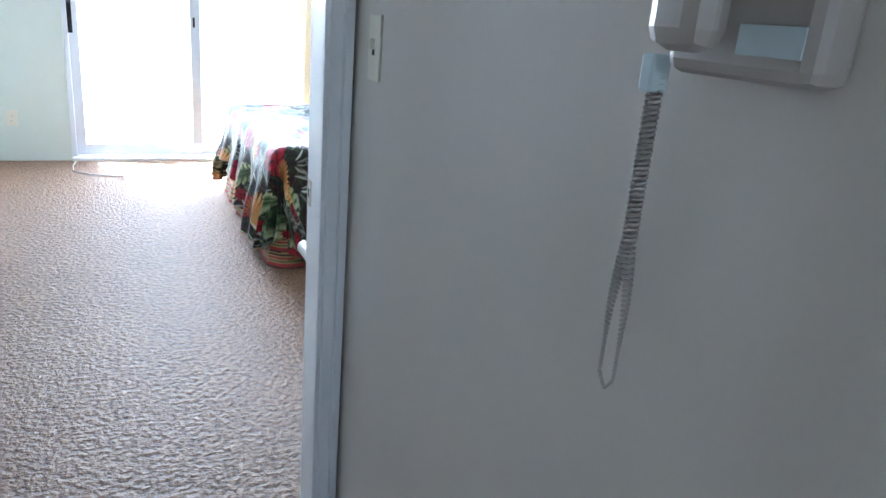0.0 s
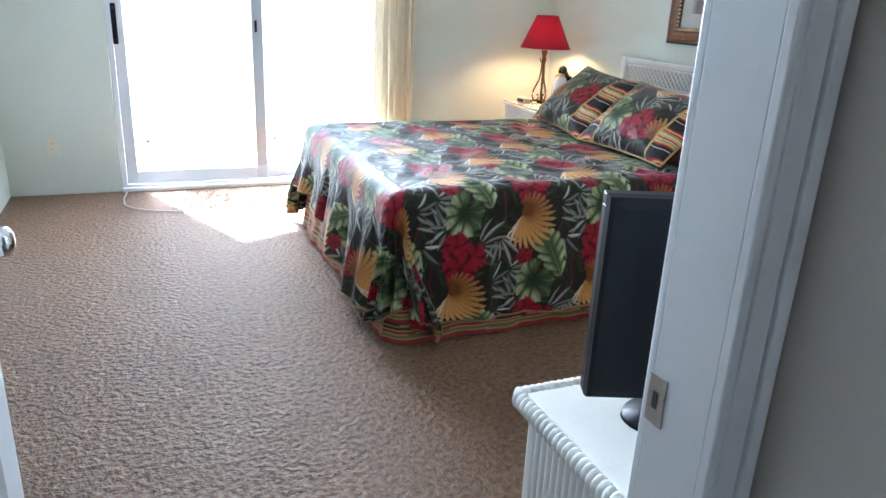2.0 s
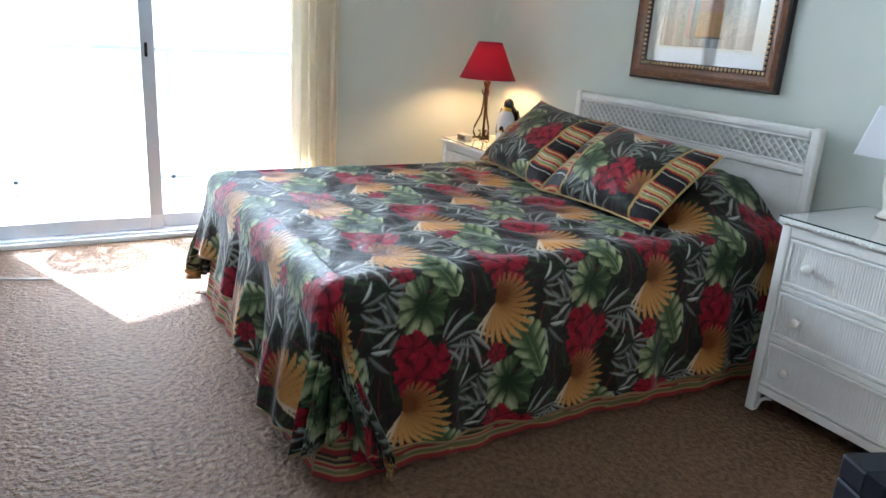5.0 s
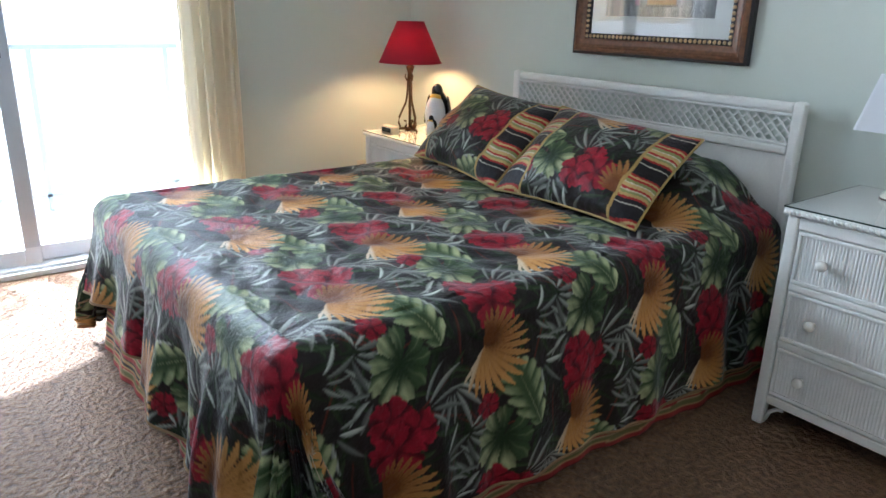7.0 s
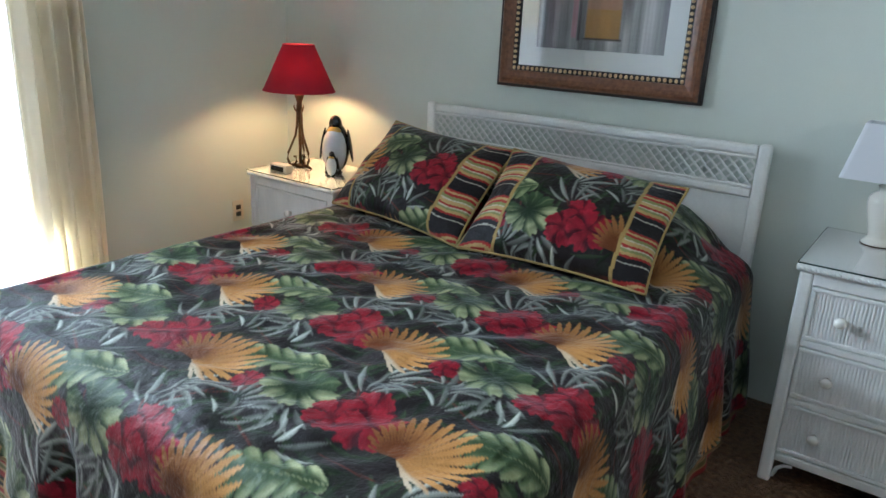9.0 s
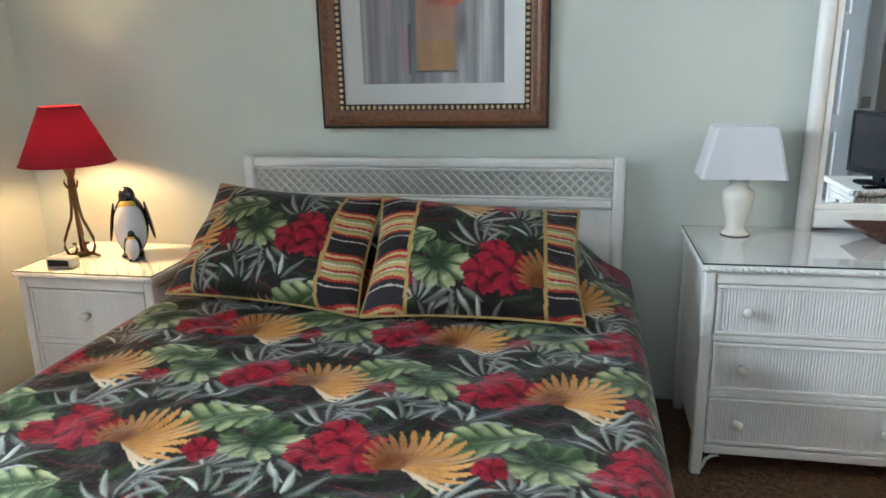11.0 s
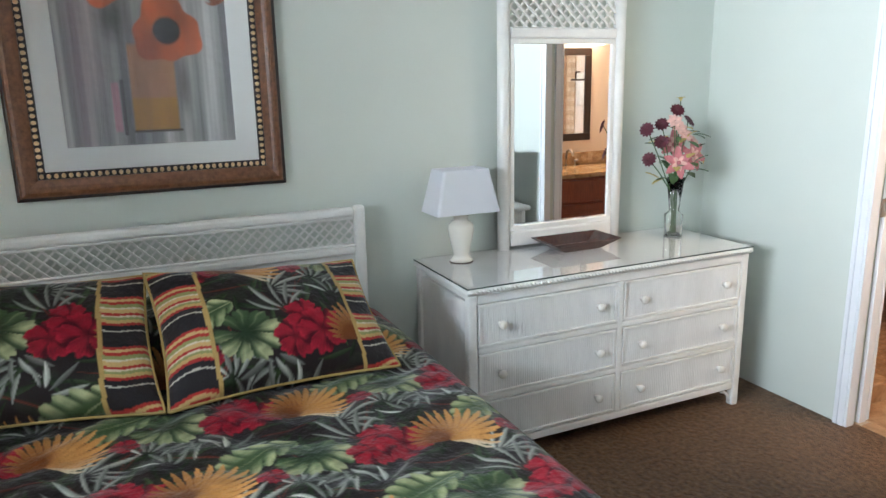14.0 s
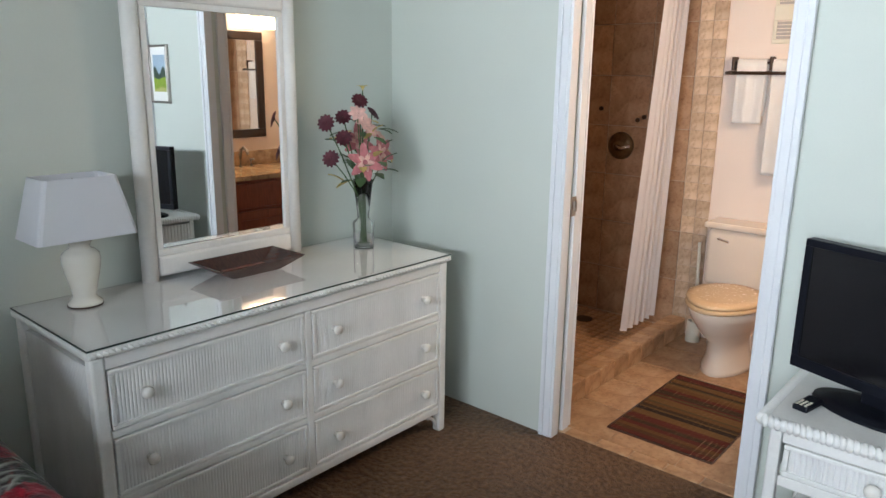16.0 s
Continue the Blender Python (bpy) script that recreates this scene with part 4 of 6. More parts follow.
# comforter: one cloth, mapped over the mattress and hanging on three sides
STEP = 0.0045
cx = np.arange(BX0 - 0.425, 2.99, STEP)
cy = np.arange(BY0 - 0.655, BY1 + 0.585, STEP)
CX, CY = np.meshgrid(cx, cy, indexing="ij")
longer = 0.50 * smooth01((5.35 - CY) / 1.30) * (1 - smooth01((BY0 - CY) / 0.35))
CX = np.where(CX < BX0, BX0 - (BX0 - CX) * (1 + longer), CX)
dx = np.clip(BX0 - CX, 0, None)
dyn = np.clip(CY - BY1, 0, None) - np.clip(BY0 - CY, 0, None)
over_len = np.hypot(dx, dyn)
turn_ = np.arctan2(np.abs(dyn), dx + 1e-9) / (math.pi / 2)
turn_ = np.where(dyn > 0, turn_ ** 1.3, turn_ ** 0.5) * math.pi / 2
ux, uy = np.where(over_len > 0, -np.cos(turn_), 0), np.where(over_len > 0, np.sin(turn_) * np.sign(dyn), 0)
RAD = 0.085
arc = np.clip(over_len / (RAD * math.pi / 2), 0, 1) * math.pi / 2
past = np.clip(over_len - RAD * math.pi / 2, 0, None)
past = np.where(past > 0.44, 0.44 + np.where(CY < BY0, np.where(CX < BX0, 0.48, 0.55), 0.5) * (past - 0.44), past)
along = CX * np.abs(uy) + CY * np.abs(ux)
corner = np.clip(dx, 0, 0.3) * np.clip(np.abs(dyn), 0, 0.3) / 0.09
fold = (0.016 * np.sin(along * 15 + 1.0 + 0.6 * np.sin(along * 5)) + 0.008 * np.sin(along * 34 + 2 + np.sin(along * 9))) * smooth01(past / 0.35) * (1 + 0.9 * np.abs(ux))
fold += corner * 0.020 * np.sin(np.arctan2(np.abs(dyn), dx + 1e-6) * 9) * smooth01(past / 0.3)
drop_max = BZ - RAD - 0.018
drop = np.minimum(past * 0.985, drop_max)
lie = np.clip(past * 0.985 - drop_max, 0, None)
pinch = np.abs(np.sin(along * 13.0 + 0.9 * np.sin(along * 4.1) + 0.25 * past / 0.3)) ** 6 * (0.6 + 0.4 * np.sin(along * 5.3 + 1))
fold -= 0.020 * pinch * np.abs(ux) ** 2 * smooth01(past / 0.22)
flare = (0.055 + 0.025 * np.abs(ux)) * (past / 0.55) + fold + 0.05 * corner * smooth01(past / 0.5)
h = RAD * np.sin(arc) + flare + lie * 0.8
z = BZ - RAD * (1 - np.cos(arc)) - drop
inner = over_len == 0
edge_y = np.minimum(CY - BY0, BY1 - CY)
hump = smooth01((CX - 2.42) / 0.38) * smooth01((edge_y + 0.05) / 0.30)
z = z + 0.17 * hump * np.where(over_len > 0, np.clip(1 - past * 3, 0, 1), 1)
z = z + inner * (0.008 * np.sin(CX * 9 + 2 * np.sin(CY * 4)) * np.sin(CY * 7 + 1) + 0.0045 * np.sin(CX * 33 + 3 * np.sin(CY * 9)) + 0.0034 * np.sin(CY * 45 + CX * 21 + 2 * np.sin(CX * 11)) + 0.0022 * np.sin(CX * 62 + 5 * np.sin(CY * 6 + CX * 3)) * smooth01(np.sin(CY * 5 + 2 * np.sin(CX * 4)) + 0.4))
z = z + 0.012 * lie * np.sin(along * 40)
tuck = np.where(CY < BY0, smooth01(dx / 0.36) * smooth01((BY0 - CY) / 0.55), 0.0)
P = np.stack([np.maximum(CX, BX0) + ux * h + 0.17 * tuck, np.clip(CY, BY0, BY1) + uy * h, z], -1)
cloth = grid_mesh("comforter", P - np.array((2.0, 4.74, BZ)), tropical(CX, CY), M_PRINT)
comforter = tagged(new("comforter", cloth), "dark tropical print comforter with orange palm fans", "comforter")
comforter.location = (2.0, 4.74, BZ)
mod = comforter.modifiers.new("thickness", "SOLIDIFY")
mod.thickness, mod.offset = 0.012, -1.0
BASE[comforter] = Vector((2.0, 4.74, BZ))
for name, line in (("hem_foot", [Vector(P[0, k]) for k in range(0, P.shape[1], 4)]), ("hem_side", [Vector(P[k, 0]) for k in range(0, P.shape[0], 4)]), ("hem_side", [Vector(P[k, -1]) for k in range(0, P.shape[0], 4)])):
    part(name, tube(bmesh.new(), line, 0.0055, 6), M_HEM, comforter, "corded gold hem", True)


def sham(bl, br, tl, tr, seed, band_l, band_r, ox, oy):
    """A plump pillow cover that leans back, stretched between its four corners as seen from the foot of the bed."""
    bl, br, tl, tr = (np.array(c) for c in (bl, br, tl, tr))
    n, m = 130, 170
    U, V = np.meshgrid(np.linspace(-1, 1, m), np.linspace(-1, 1, n), indexing="ij")
    wide, tall = (np.linalg.norm(br - bl) + np.linalg.norm(tr - tl)) / 2, (np.linalg.norm(tl - bl) + np.linalg.norm(tr - br)) / 2
    nrm = np.cross(br - bl, tl - bl)
    nrm = nrm / np.linalg.norm(nrm)

    def sheet(u, v):
        """The flat cover, its sides drawn in between the corners."""
        uu, vv = u * (1 - 0.055 * (1 - v ** 2)), v * (1 - 0.075 * (1 - u ** 2))
        f, g = ((uu + 1) / 2)[..., None], ((vv + 1) / 2)[..., None]
        return bl * (1 - f) * (1 - g) + br * f * (1 - g) + tl * (1 - f) * g + tr * f * g, uu * wide / 2, vv * tall / 2

    flat, a, b = sheet(U, V)
    ob = thing("pillow_sham", tuple((bl + br) / 2), "plump leaning pillow sham in tropical print with striped ends", "pillow", "shams on the bed")
    base = np.array(BASE[ob])
    swell = ((1 - U ** 2) * (1 - V ** 2)) ** 0.5 * (1 - 0.16 * V)
    crease = 0.007 * np.sin(np.arctan2(V + 0.3, U) * 9 + seed) * smooth01((np.hypot(U, V) - 0.45) * 1.6) * swell ** 0.5
    dent = 0.006 * np.sin(U * 6 + seed) * np.sin(V * 4.5 + seed * 2) * swell
    for name, depth in (("front", 0.105), ("back", -0.060)):
        d = depth * swell + (crease + dent) * (1 if depth > 0 else 0.4)
        col = tropical(b + ox, -a + oy)
        st = striped(b + 0.2 + 0.010 * np.sin(a * 30), 0.185)
        af = a.reshape(-1)
        lim_l, lim_r = -wide / 2 + band_l, wide / 2 - band_r
        band = (af < lim_l) | (af > lim_r)
        col[band] = st[band]
        cord = (np.abs(af - lim_l) < 0.0065) | (np.abs(af - lim_r) < 0.0065)
        col[cord] = (0.40, 0.27, 0.09)
        o = new(name, grid_mesh(name, flat + d[..., None] * nrm - base, col, M_PRINT))
        o.parent = ob
        BASE[o] = BASE[ob]
    k = np.linspace(0, 4, 201)
    i, g = np.floor(k).astype(int) % 4, k - np.floor(k)
    u = np.choose(i, [-1 + 2 * g, 1 + 0 * g, 1 - 2 * g, -1 + 0 * g])
    v = np.choose(i, [-1 + 0 * g, -1 + 2 * g, 1 + 0 * g, 1 - 2 * g])
    part("piping", tube(bmesh.new(), [Vector(p) for p in sheet(u, v)[0]], 0.0056, 6), M_PIPING, ob, "gold corded edge", True)
    return ob


sham((2.44, 5.555, 0.655), (2.305, 4.785, 0.655), (2.77, 5.470, 1.000), (2.715, 4.790, 0.965), 1.0, 0.115, 0.140, 2.200, 5.395)
sham((2.300, 4.775, 0.655), (2.32, 4.055, 0.655), (2.70, 4.795, 0.975), (2.71, 4.085, 0.932), 2.4, 0.150, 0.120, 2.303, 5.325)

# ---- whitewashed rattan case furniture ----
def reeded(x, y0, y1, z0, z1, pitch=0.0105, depth=0.0021):
    """A front of upright split reeds, facing -x."""
    bm = bmesh.new()
    n = max(4, int((y1 - y0) / pitch))
    lo, hi = [], []
    for i in range(n * 4 + 1):
        f = i / 4
        y = y0 + (y1 - y0) * i / (n * 4)
        d = depth * abs(math.sin(math.pi * f)) ** 0.6
        lo.append(bm.verts.new((x - d, y, z0)))
        hi.append(bm.verts.new((x - d, y, z1)))
    for i in range(n * 4):
        bm.faces.new((lo[i], hi[i], hi[i + 1], lo[i + 1]))
    box(bm, x + 0.001, x + 0.016, y0, y1, z0, z1)
    return bm


def frame_strip(x0, x1, y0, y1, z0, z1, w):
    return boxes((x0, x1, y0, y1, z0, z0 + w), (x0, x1, y0, y1, z1 - w, z1), (x0, x1, y0, y0 + w, z0 + w, z1 - w), (x0, x1, y1 - w, y1, z0 + w, z1 - w), bevel=0.003)


def drawer(parent, xf, y0, y1, z0, z1, knobs):
    d = part("drawer", reeded(xf, y0 + 0.012, y1 - 0.012, z0 + 0.012, z1 - 0.012), M_REED, parent)
    part("drawer_moulding", frame_strip(xf - 0.007, xf + 0.014, y0, y1, z0, z1, 0.013), M_WICKER, d)
    for y in knobs:
        bm = lathe(bmesh.new(), [(0.0, 0.0), (0.010, 0.0), (0.009, 0.012), (0.016, 0.018), (0.0185, 0.026), (0.015, 0.034), (0.0, 0.037)], 0, 0, 20)
        bmesh.ops.transform(bm, matrix=pose(xf - 0.002, y, (z0 + z1) / 2, 0, -90, 0), verts=bm.verts)
        part("knob", bm, M_KNOB, d, "", True)


def braid(x, y0, y1, z, r=0.0075):
    """A twisted rope moulding along y."""
    bm = bmesh.new()
    n = int((y1 - y0) / 0.017)
    for i in range(n):
        c = y0 + (i + 0.5) * (y1 - y0) / n
        vs = ball(bm, (0, 0, 0), r * 0.9, r * 1.45, r * 0.8, 8, 6)
        bmesh.ops.transform(bm, matrix=pose(x, c, z, 38, 0, 0), verts=vs)
    return bm


def bracket(x, y, sign):
    """A small scrolled foot bracket along y."""
    bm = bmesh.new()
    pts = [(x, y + sign * 0.0, 0.02), (x, y + sign * 0.012, 0.055), (x, y + sign * 0.032, 0.072), (x, y + sign * 0.055, 0.078)]
    tube(bm, pts, 0.007, 8)
    return bm


def case_piece(name, y0, y1, xf, xb, top, columns, rows, per, label, category):
    """A chest facing -x: columns and rows of reeded drawers under an overhanging top."""
    ob = thing(name, ((xf + xb) / 2, (y0 + y1) / 2, 0), label, category)
    o = 0.012
    part("carcass", boxes((xf + 0.018, xb - 0.01, y0 + 0.03, y1 - 0.03, 0.085, top - 0.031)), M_WICKER, ob)
    for y in (y0, y1 - 0.04):
        for x in (xf, xb - 0.04):
            part("leg", boxes((x + 0.001, x + 0.041, y, y + 0.04, 0, top - 0.031), bevel=0.008), M_WICKER, ob)
    for s, y in ((1, y0 + 0.012), (-1, y1 - 0.028)):
        bm2 = reeded(0, 0, xb - xf - 0.088, 0.12, top - 0.07)
        bmesh.ops.transform(bm2, matrix=Matrix(((0, 1, 0, xf + 0.044), (s, 0, 0, y if s > 0 else y + 0.016), (0, 0, 1, 0), (0, 0, 0, 1))), verts=bm2.verts)
        bmesh.ops.recalc_face_normals(bm2, faces=bm2.faces)
        part("side_panel", bm2, M_REED, ob)
    part("base_rail", boxes((xf + 0.004, xf + 0.03, y0 + 0.04, y1 - 0.04, 0.088, 0.122), bevel=0.006), M_WICKER, ob)
    part("top_rail", boxes((xf + 0.004, xf + 0.03, y0 + 0.04, y1 - 0.04, top - 0.072, top - 0.032), bevel=0.004), M_WICKER, ob)
    slab = part("top", boxes((xf - o, xb, y0 - o, y1 + o, top - 0.03, top - 0.006), bevel=0.008), M_WICKER, ob)
    part("rope_moulding", braid(xf - o - 0.001, y0 - o + 0.01, y1 + o - 0.01, top - 0.018), M_WICKER, slab, "", True)
    for y, s in ((y0 + 0.042, 1), (y1 - 0.042, -1)):
        part("foot_bracket", bracket(xf + 0.02, y, s), M_WICKER, ob, "", True)
    inner0, inner1 = y0 + 0.045, y1 - 0.045
    gap = 0.036
    wcol = (inner1 - inner0 - gap * (columns - 1)) / columns
    zlo, zhi = 0.128, top - 0.076
    hrow = (zhi - zlo - 0.030 * (rows - 1)) / rows
    for r in range(rows - 1):
        z = zlo + (r + 1) * hrow + r * 0.030
        part("divider_rail", boxes((xf + 0.006, xf + 0.03, inner0 - 0.005, inner1 + 0.005, z + 0.002, z + 0.028), bevel=0.006), M_WICKER, ob)
    for c in range(1, columns):
        y = inner0 + c * wcol + (c - 1) * gap
        part("divider_post", boxes((xf + 0.003, xf + 0.03, y + 0.003, y + gap - 0.003, 0.122, top - 0.072), bevel=0.006), M_WICKER, ob)
    for c in range(columns):
        for r in range(rows):
            ya, za = inner0 + c * (wcol + gap), zlo + r * (hrow + 0.030)
            ks = [ya + wcol / 2] if per == 1 else [ya + wcol * 0.145, ya + wcol * 0.855]
            drawer(ob, xf + 0.010, ya, ya + wcol, za, za + hrow, ks)
    sheet = piece(name + "_glass", boxes((xf - o + 0.003, xb - 0.002, y0 - o + 0.003, y1 + o - 0.003, top - 0.005, top), bevel=0.001), M_GLASS, "clear protective glass sheet lying on the " + category, "glass sheet")
    sheet.visible_shadow = False
    e0, e1, f0, f1 = xf - o + 0.0015, xb - 0.002, y0 - o + 0.0015, y1 + o - 0.0015
    part("polished_edge", boxes((e0, e0 + 0.0014, f0, f1, top - 0.0048, top + 0.0002), (e0 + 0.0014, e1, f0, f0 + 0.0014, top - 0.0048, top + 0.0002), (e0 + 0.0014, e1, f1 - 0.0014, f1, top - 0.0048, top + 0.0002)), M_GLASSEDGE, sheet, "dark polished edge of the glass")
    return ob


DT, NT = 0.795, 0.658
case_piece("dresser", 2.210, 3.668, 2.588, 3.12, DT, 2, 3, 2, "whitewashed rattan six-drawer dresser with reeded fronts", "dresser")
case_piece("nightstand", 5.735, 6.345, 2.622, 3.10, NT, 1, 2, 1, "whitewashed rattan two-drawer nightstand beside the bed", "nightstand")

# ---- mirror standing on the dresser ----
MY0, MY1, MZ0, MZ1, MX = 2.585, 3.265, DT, 2.06, 3.085
mirror = thing("dresser_mirror", (MX, 2.925, DT), "tall white rattan framed mirror with lattice crest", "mirror")
for y in (MY0, MY1 - 0.055):
    b = bmesh.new()
    tube(b, [(MX, y + 0.0275, MZ0), (MX, y + 0.0275, 1.4), (MX, y + 0.0275, MZ1)], 0.0285, 18)
    part("side_post", b, M_WICKER, mirror, "", True)
FI0, FI1 = MY0 + 0.055, MY1 - 0.055
part("bottom_rail", boxes((MX - 0.022, MX + 0.022, FI0, FI1, MZ0 + 0.012, MZ0 + 0.085), bevel=0.010), M_WICKER, mirror)
part("middle_rail", boxes((MX - 0.022, MX + 0.022, FI0, FI1, 1.742, 1.79), bevel=0.010), M_WICKER, mirror)
part("top_rail", boxes((MX - 0.022, MX + 0.022, FI0, FI1, 2.01, MZ1), bevel=0.010), M_WICKER, mirror)
part("inner_moulding", frame_strip(MX - 0.014, MX + 0.012, FI0, FI1, MZ0 + 0.085, 1.742, 0.022), M_WICKER, mirror)
tagged(part("cane_lattice", lattice(MX - 0.003, FI0, FI1, 1.79, 2.01, 0.05, 0.011), M_WICKER, mirror), kind="stuff")
part("looking_glass", boxes((MX - 0.004, MX + 0.004, FI0 + 0.004, FI1 - 0.004, MZ0 + 0.089, 1.738)), M_MIRROR, mirror, "clear bevelled looking glass")
part("backing", boxes((MX + 0.005, MX + 0.012, FI0 + 0.023, FI1 - 0.023, MZ0 + 0.086, 1.741)), M_WICKER, mirror)

# ---- lamps ----
lamp = thing("bedside_lamp", (2.86, 6.21, NT), "bronze scroll table lamp with lit red shade", "lamp")
LX, LY = 2.86, 6.21
bm = lathe(bmesh.new(), [(0.0, NT), (0.028, NT), (0.030, NT + 0.012), (0.016, NT + 0.02), (0.0, NT + 0.02)], LX, LY)
part("hub", bm, M_BRONZE, lamp, "", True)
for k in range(3):
    a = k * 2 * math.pi / 3 + 2.6
    c, s = math.cos(a), math.sin(a)
    prof = [(0.004, 1.045), (0.010, 0.99), (0.014, 0.93), (0.016, 0.88), (0.024, 0.83), (0.044, 0.785), (0.064, 0.74), (0.068, 0.705), (0.054, 0.672), (0.034, 0.668), (0.020, 0.69), (0.024, 0.718), (0.036, 0.716)]
    part("scroll_arm", tube(bmesh.new(), [(LX + r * c, LY + r * s, z) for r, z in prof], 0.0062, 8), M_BRONZE, lamp, "", True)
    leafb = bmesh.new()
    tube(leafb, [(LX + r * c, LY + r * s, z) for r, z in ((0.012, 0.955), (0.022, 0.965), (0.030, 0.985), (0.027, 0.998))], 0.007, 6, 0.003)
    part("leaf_curl", leafb, M_BRONZE, lamp, "", True)
    foot = bmesh.new()
    tube(foot, [(LX + r * c, LY + r * s, z) for r, z in ((0.02, NT + 0.012), (0.055, NT + 0.012), (0.085, NT + 0.004))], 0.011, 8, 0.005)
    part("foot", foot, M_BRONZE, lamp, "", True)
bm = lathe(bmesh.new(), [(0.0, 0.668), (0.008, 0.668), (0.009, 0.99), (0.024, 1.035), (0.025, 1.045), (0.012, 1.05), (0.012, 1.085), (0.0, 1.085)], LX, LY, 20)
part("stem", bm, M_BRONZE, lamp, "", True)
part("socket_sleeve", lathe(bmesh.new(), [(0.0, 1.051), (0.021, 1.052), (0.022, 1.068), (0.013, 1.075), (0.0, 1.075)], LX, LY, 20), M_CERAMIC, lamp, "", True)
bm = bmesh.new()
ball(bm, (LX, LY, 1.17), 0.029, 0.029, 0.036)
bulb = part("bulb", bm, M_BULB, lamp, "", True)
bulb.visible_shadow = False


def shade_shell(r0, z0, r1, z1, cx, cy, t=0.002, seg=48):
    return lathe(bmesh.new(), [(r0, z0), (r1, z1), (r1 - t, z1), (r0 - t, z0), (r0, z0)], cx, cy, seg)


shade = part("shade", shade_shell(0.187, 1.065, 0.080, 1.300, LX, LY), M_RED, lamp, "red cloth empire shade", True)
for r, z in ((0.1875, 1.066), (0.081, 1.299)):
    part("trim_ring", tube(bmesh.new(), [(LX + r * math.cos(k * math.pi / 24), LY + r * math.sin(k * math.pi / 24), z) for k in range(49)], 0.0028, 6), M_RED, shade, "", True)
bm = bmesh.new()
for k in range(3):
    a = k * 2 * math.pi / 3
    tube(bm, [(LX, LY, 1.27), (LX + 0.08 * math.cos(a), LY + 0.08 * math.sin(a), 1.285)], 0.002, 5)
tube(bm, [(LX - 0.02, LY, 1.08), (LX - 0.045, LY, 1.15), (LX - 0.03, LY, 1.25), (LX, LY, 1.27)], 0.0018, 5)
part("harp", bm, M_NICKEL, lamp)

wl = thing("dresser_lamp", (2.985, 3.505, DT), "cream ceramic lamp with rectangular white shade", "lamp")
WX, WY = 2.985, 3.505
part("base", lathe(bmesh.new(), [(0.0, DT), (0.050, DT), (0.052, DT + 0.010), (0.040, DT + 0.020), (0.034, DT + 0.032), (0.040, DT + 0.06), (0.052, DT + 0.11), (0.057, DT + 0.145), (0.055, DT + 0.165), (0.042, DT + 0.178), (0.030, DT + 0.184), (0.031, DT + 0.196), (0.036, DT + 0.202), (0.022, DT + 0.208), (0.016, DT + 0.225), (0.0, DT + 0.225)], WX, WY, 36), M_CERAMIC, wl, "cream glazed urn base", True)
part("foot_ring", lathe(bmesh.new(), [(0.0, DT - 0.0005), (0.053, DT - 0.0005), (0.053, DT + 0.004), (0.0, DT + 0.004)], WX, WY, 36), M_DARKBRONZE, wl)
bm = bmesh.new()
z0, z1 = 1.018, 1.202
lo, hi = (0.092, 0.150), (0.068, 0.108)
rings = []
for (hx, hy), z, t in ((lo, z0, 0), (hi, z1, 0), (hi, z1, 0.003), (lo, z0, 0.003)):
    ring = []
    for sx, sy in ((-1, -1), (1, -1), (1, 1), (-1, 1)):
        for k in range(3):
            cut = 0.012
            px, py = sx * (hx - t), sy * (hy - t)
            ang = {0: (0, -cut * sy), 1: (-cut * 0.3 * sx, -cut * 0.3 * sy), 2: (-cut * sx, 0)}[k if sx * sy > 0 else 2 - k]
            ring.append(bm.verts.new((WX + px + ang[0], WY + py + ang[1], z)))
    rings.append(ring)
for i in range(4):
    a, b = rings[i], rings[(i + 1) % 4]
    for k in range(12):
        bm.faces.new((a[k], a[(k + 1) % 12], b[(k + 1) % 12], b[k]))
bmesh.ops.recalc_face_normals(bm, faces=bm.faces)
part("shade", bm, M_WHITESHADE, wl, "white rectangular tapered shade")
bm = bmesh.new()
tube(bm, [(WX, WY, 1.01), (WX - 0.03, WY, 1.05), (WX - 0.03, WY, 1.13), (WX, WY, 1.18), (WX, WY, 1.195)], 0.0022, 6)
tube(bm, [(WX - 0.066, WY, 1.18), (WX + 0.066, WY, 1.18)], 0.002, 5)
part("harp", bm, M_NICKEL, wl)

# ---- things on the nightstand and dresser ----
bm = bmesh.new()


def penguin(bm, x, y, z, s, yaw):
    m = Matrix.Translation((x, y, z)) @ Matrix.Rotation(yaw, 4, "Z") @ Matrix.Scale(s, 4)

    def add(c, r, idx, rot=None):
        vs = ball(bm, (0, 0, 0), *r, 18, 12)
        mm = m @ Matrix.Translation(c) @ (rot or Matrix())
        bmesh.ops.transform(bm, matrix=mm, verts=vs)
        for f in {f for v in vs for f in v.link_faces}:
            f.material_index = idx
            f.smooth = True
    add((0.012, 0, 0.135), (0.062, 0.072, 0.135), 0)
    add((-0.019, 0, 0.126), (0.056, 0.067, 0.120), 1)
    add((-0.002, 0, 0.262), (0.034, 0.035, 0.046), 0)
    add((-0.022, 0, 0.225), (0.026, 0.038, 0.028), 2)
    add((-0.040, 0, 0.262), (0.024, 0.007, 0.007), 0)
    for sy in (-1, 1):
        add((0.014, sy * 0.078, 0.150), (0.020, 0.008, 0.090), 0, Matrix.Rotation(sy * 0.17, 4, "X"))
        add((-0.030, sy * 0.030, 0.008), (0.032, 0.018, 0.009), 0)


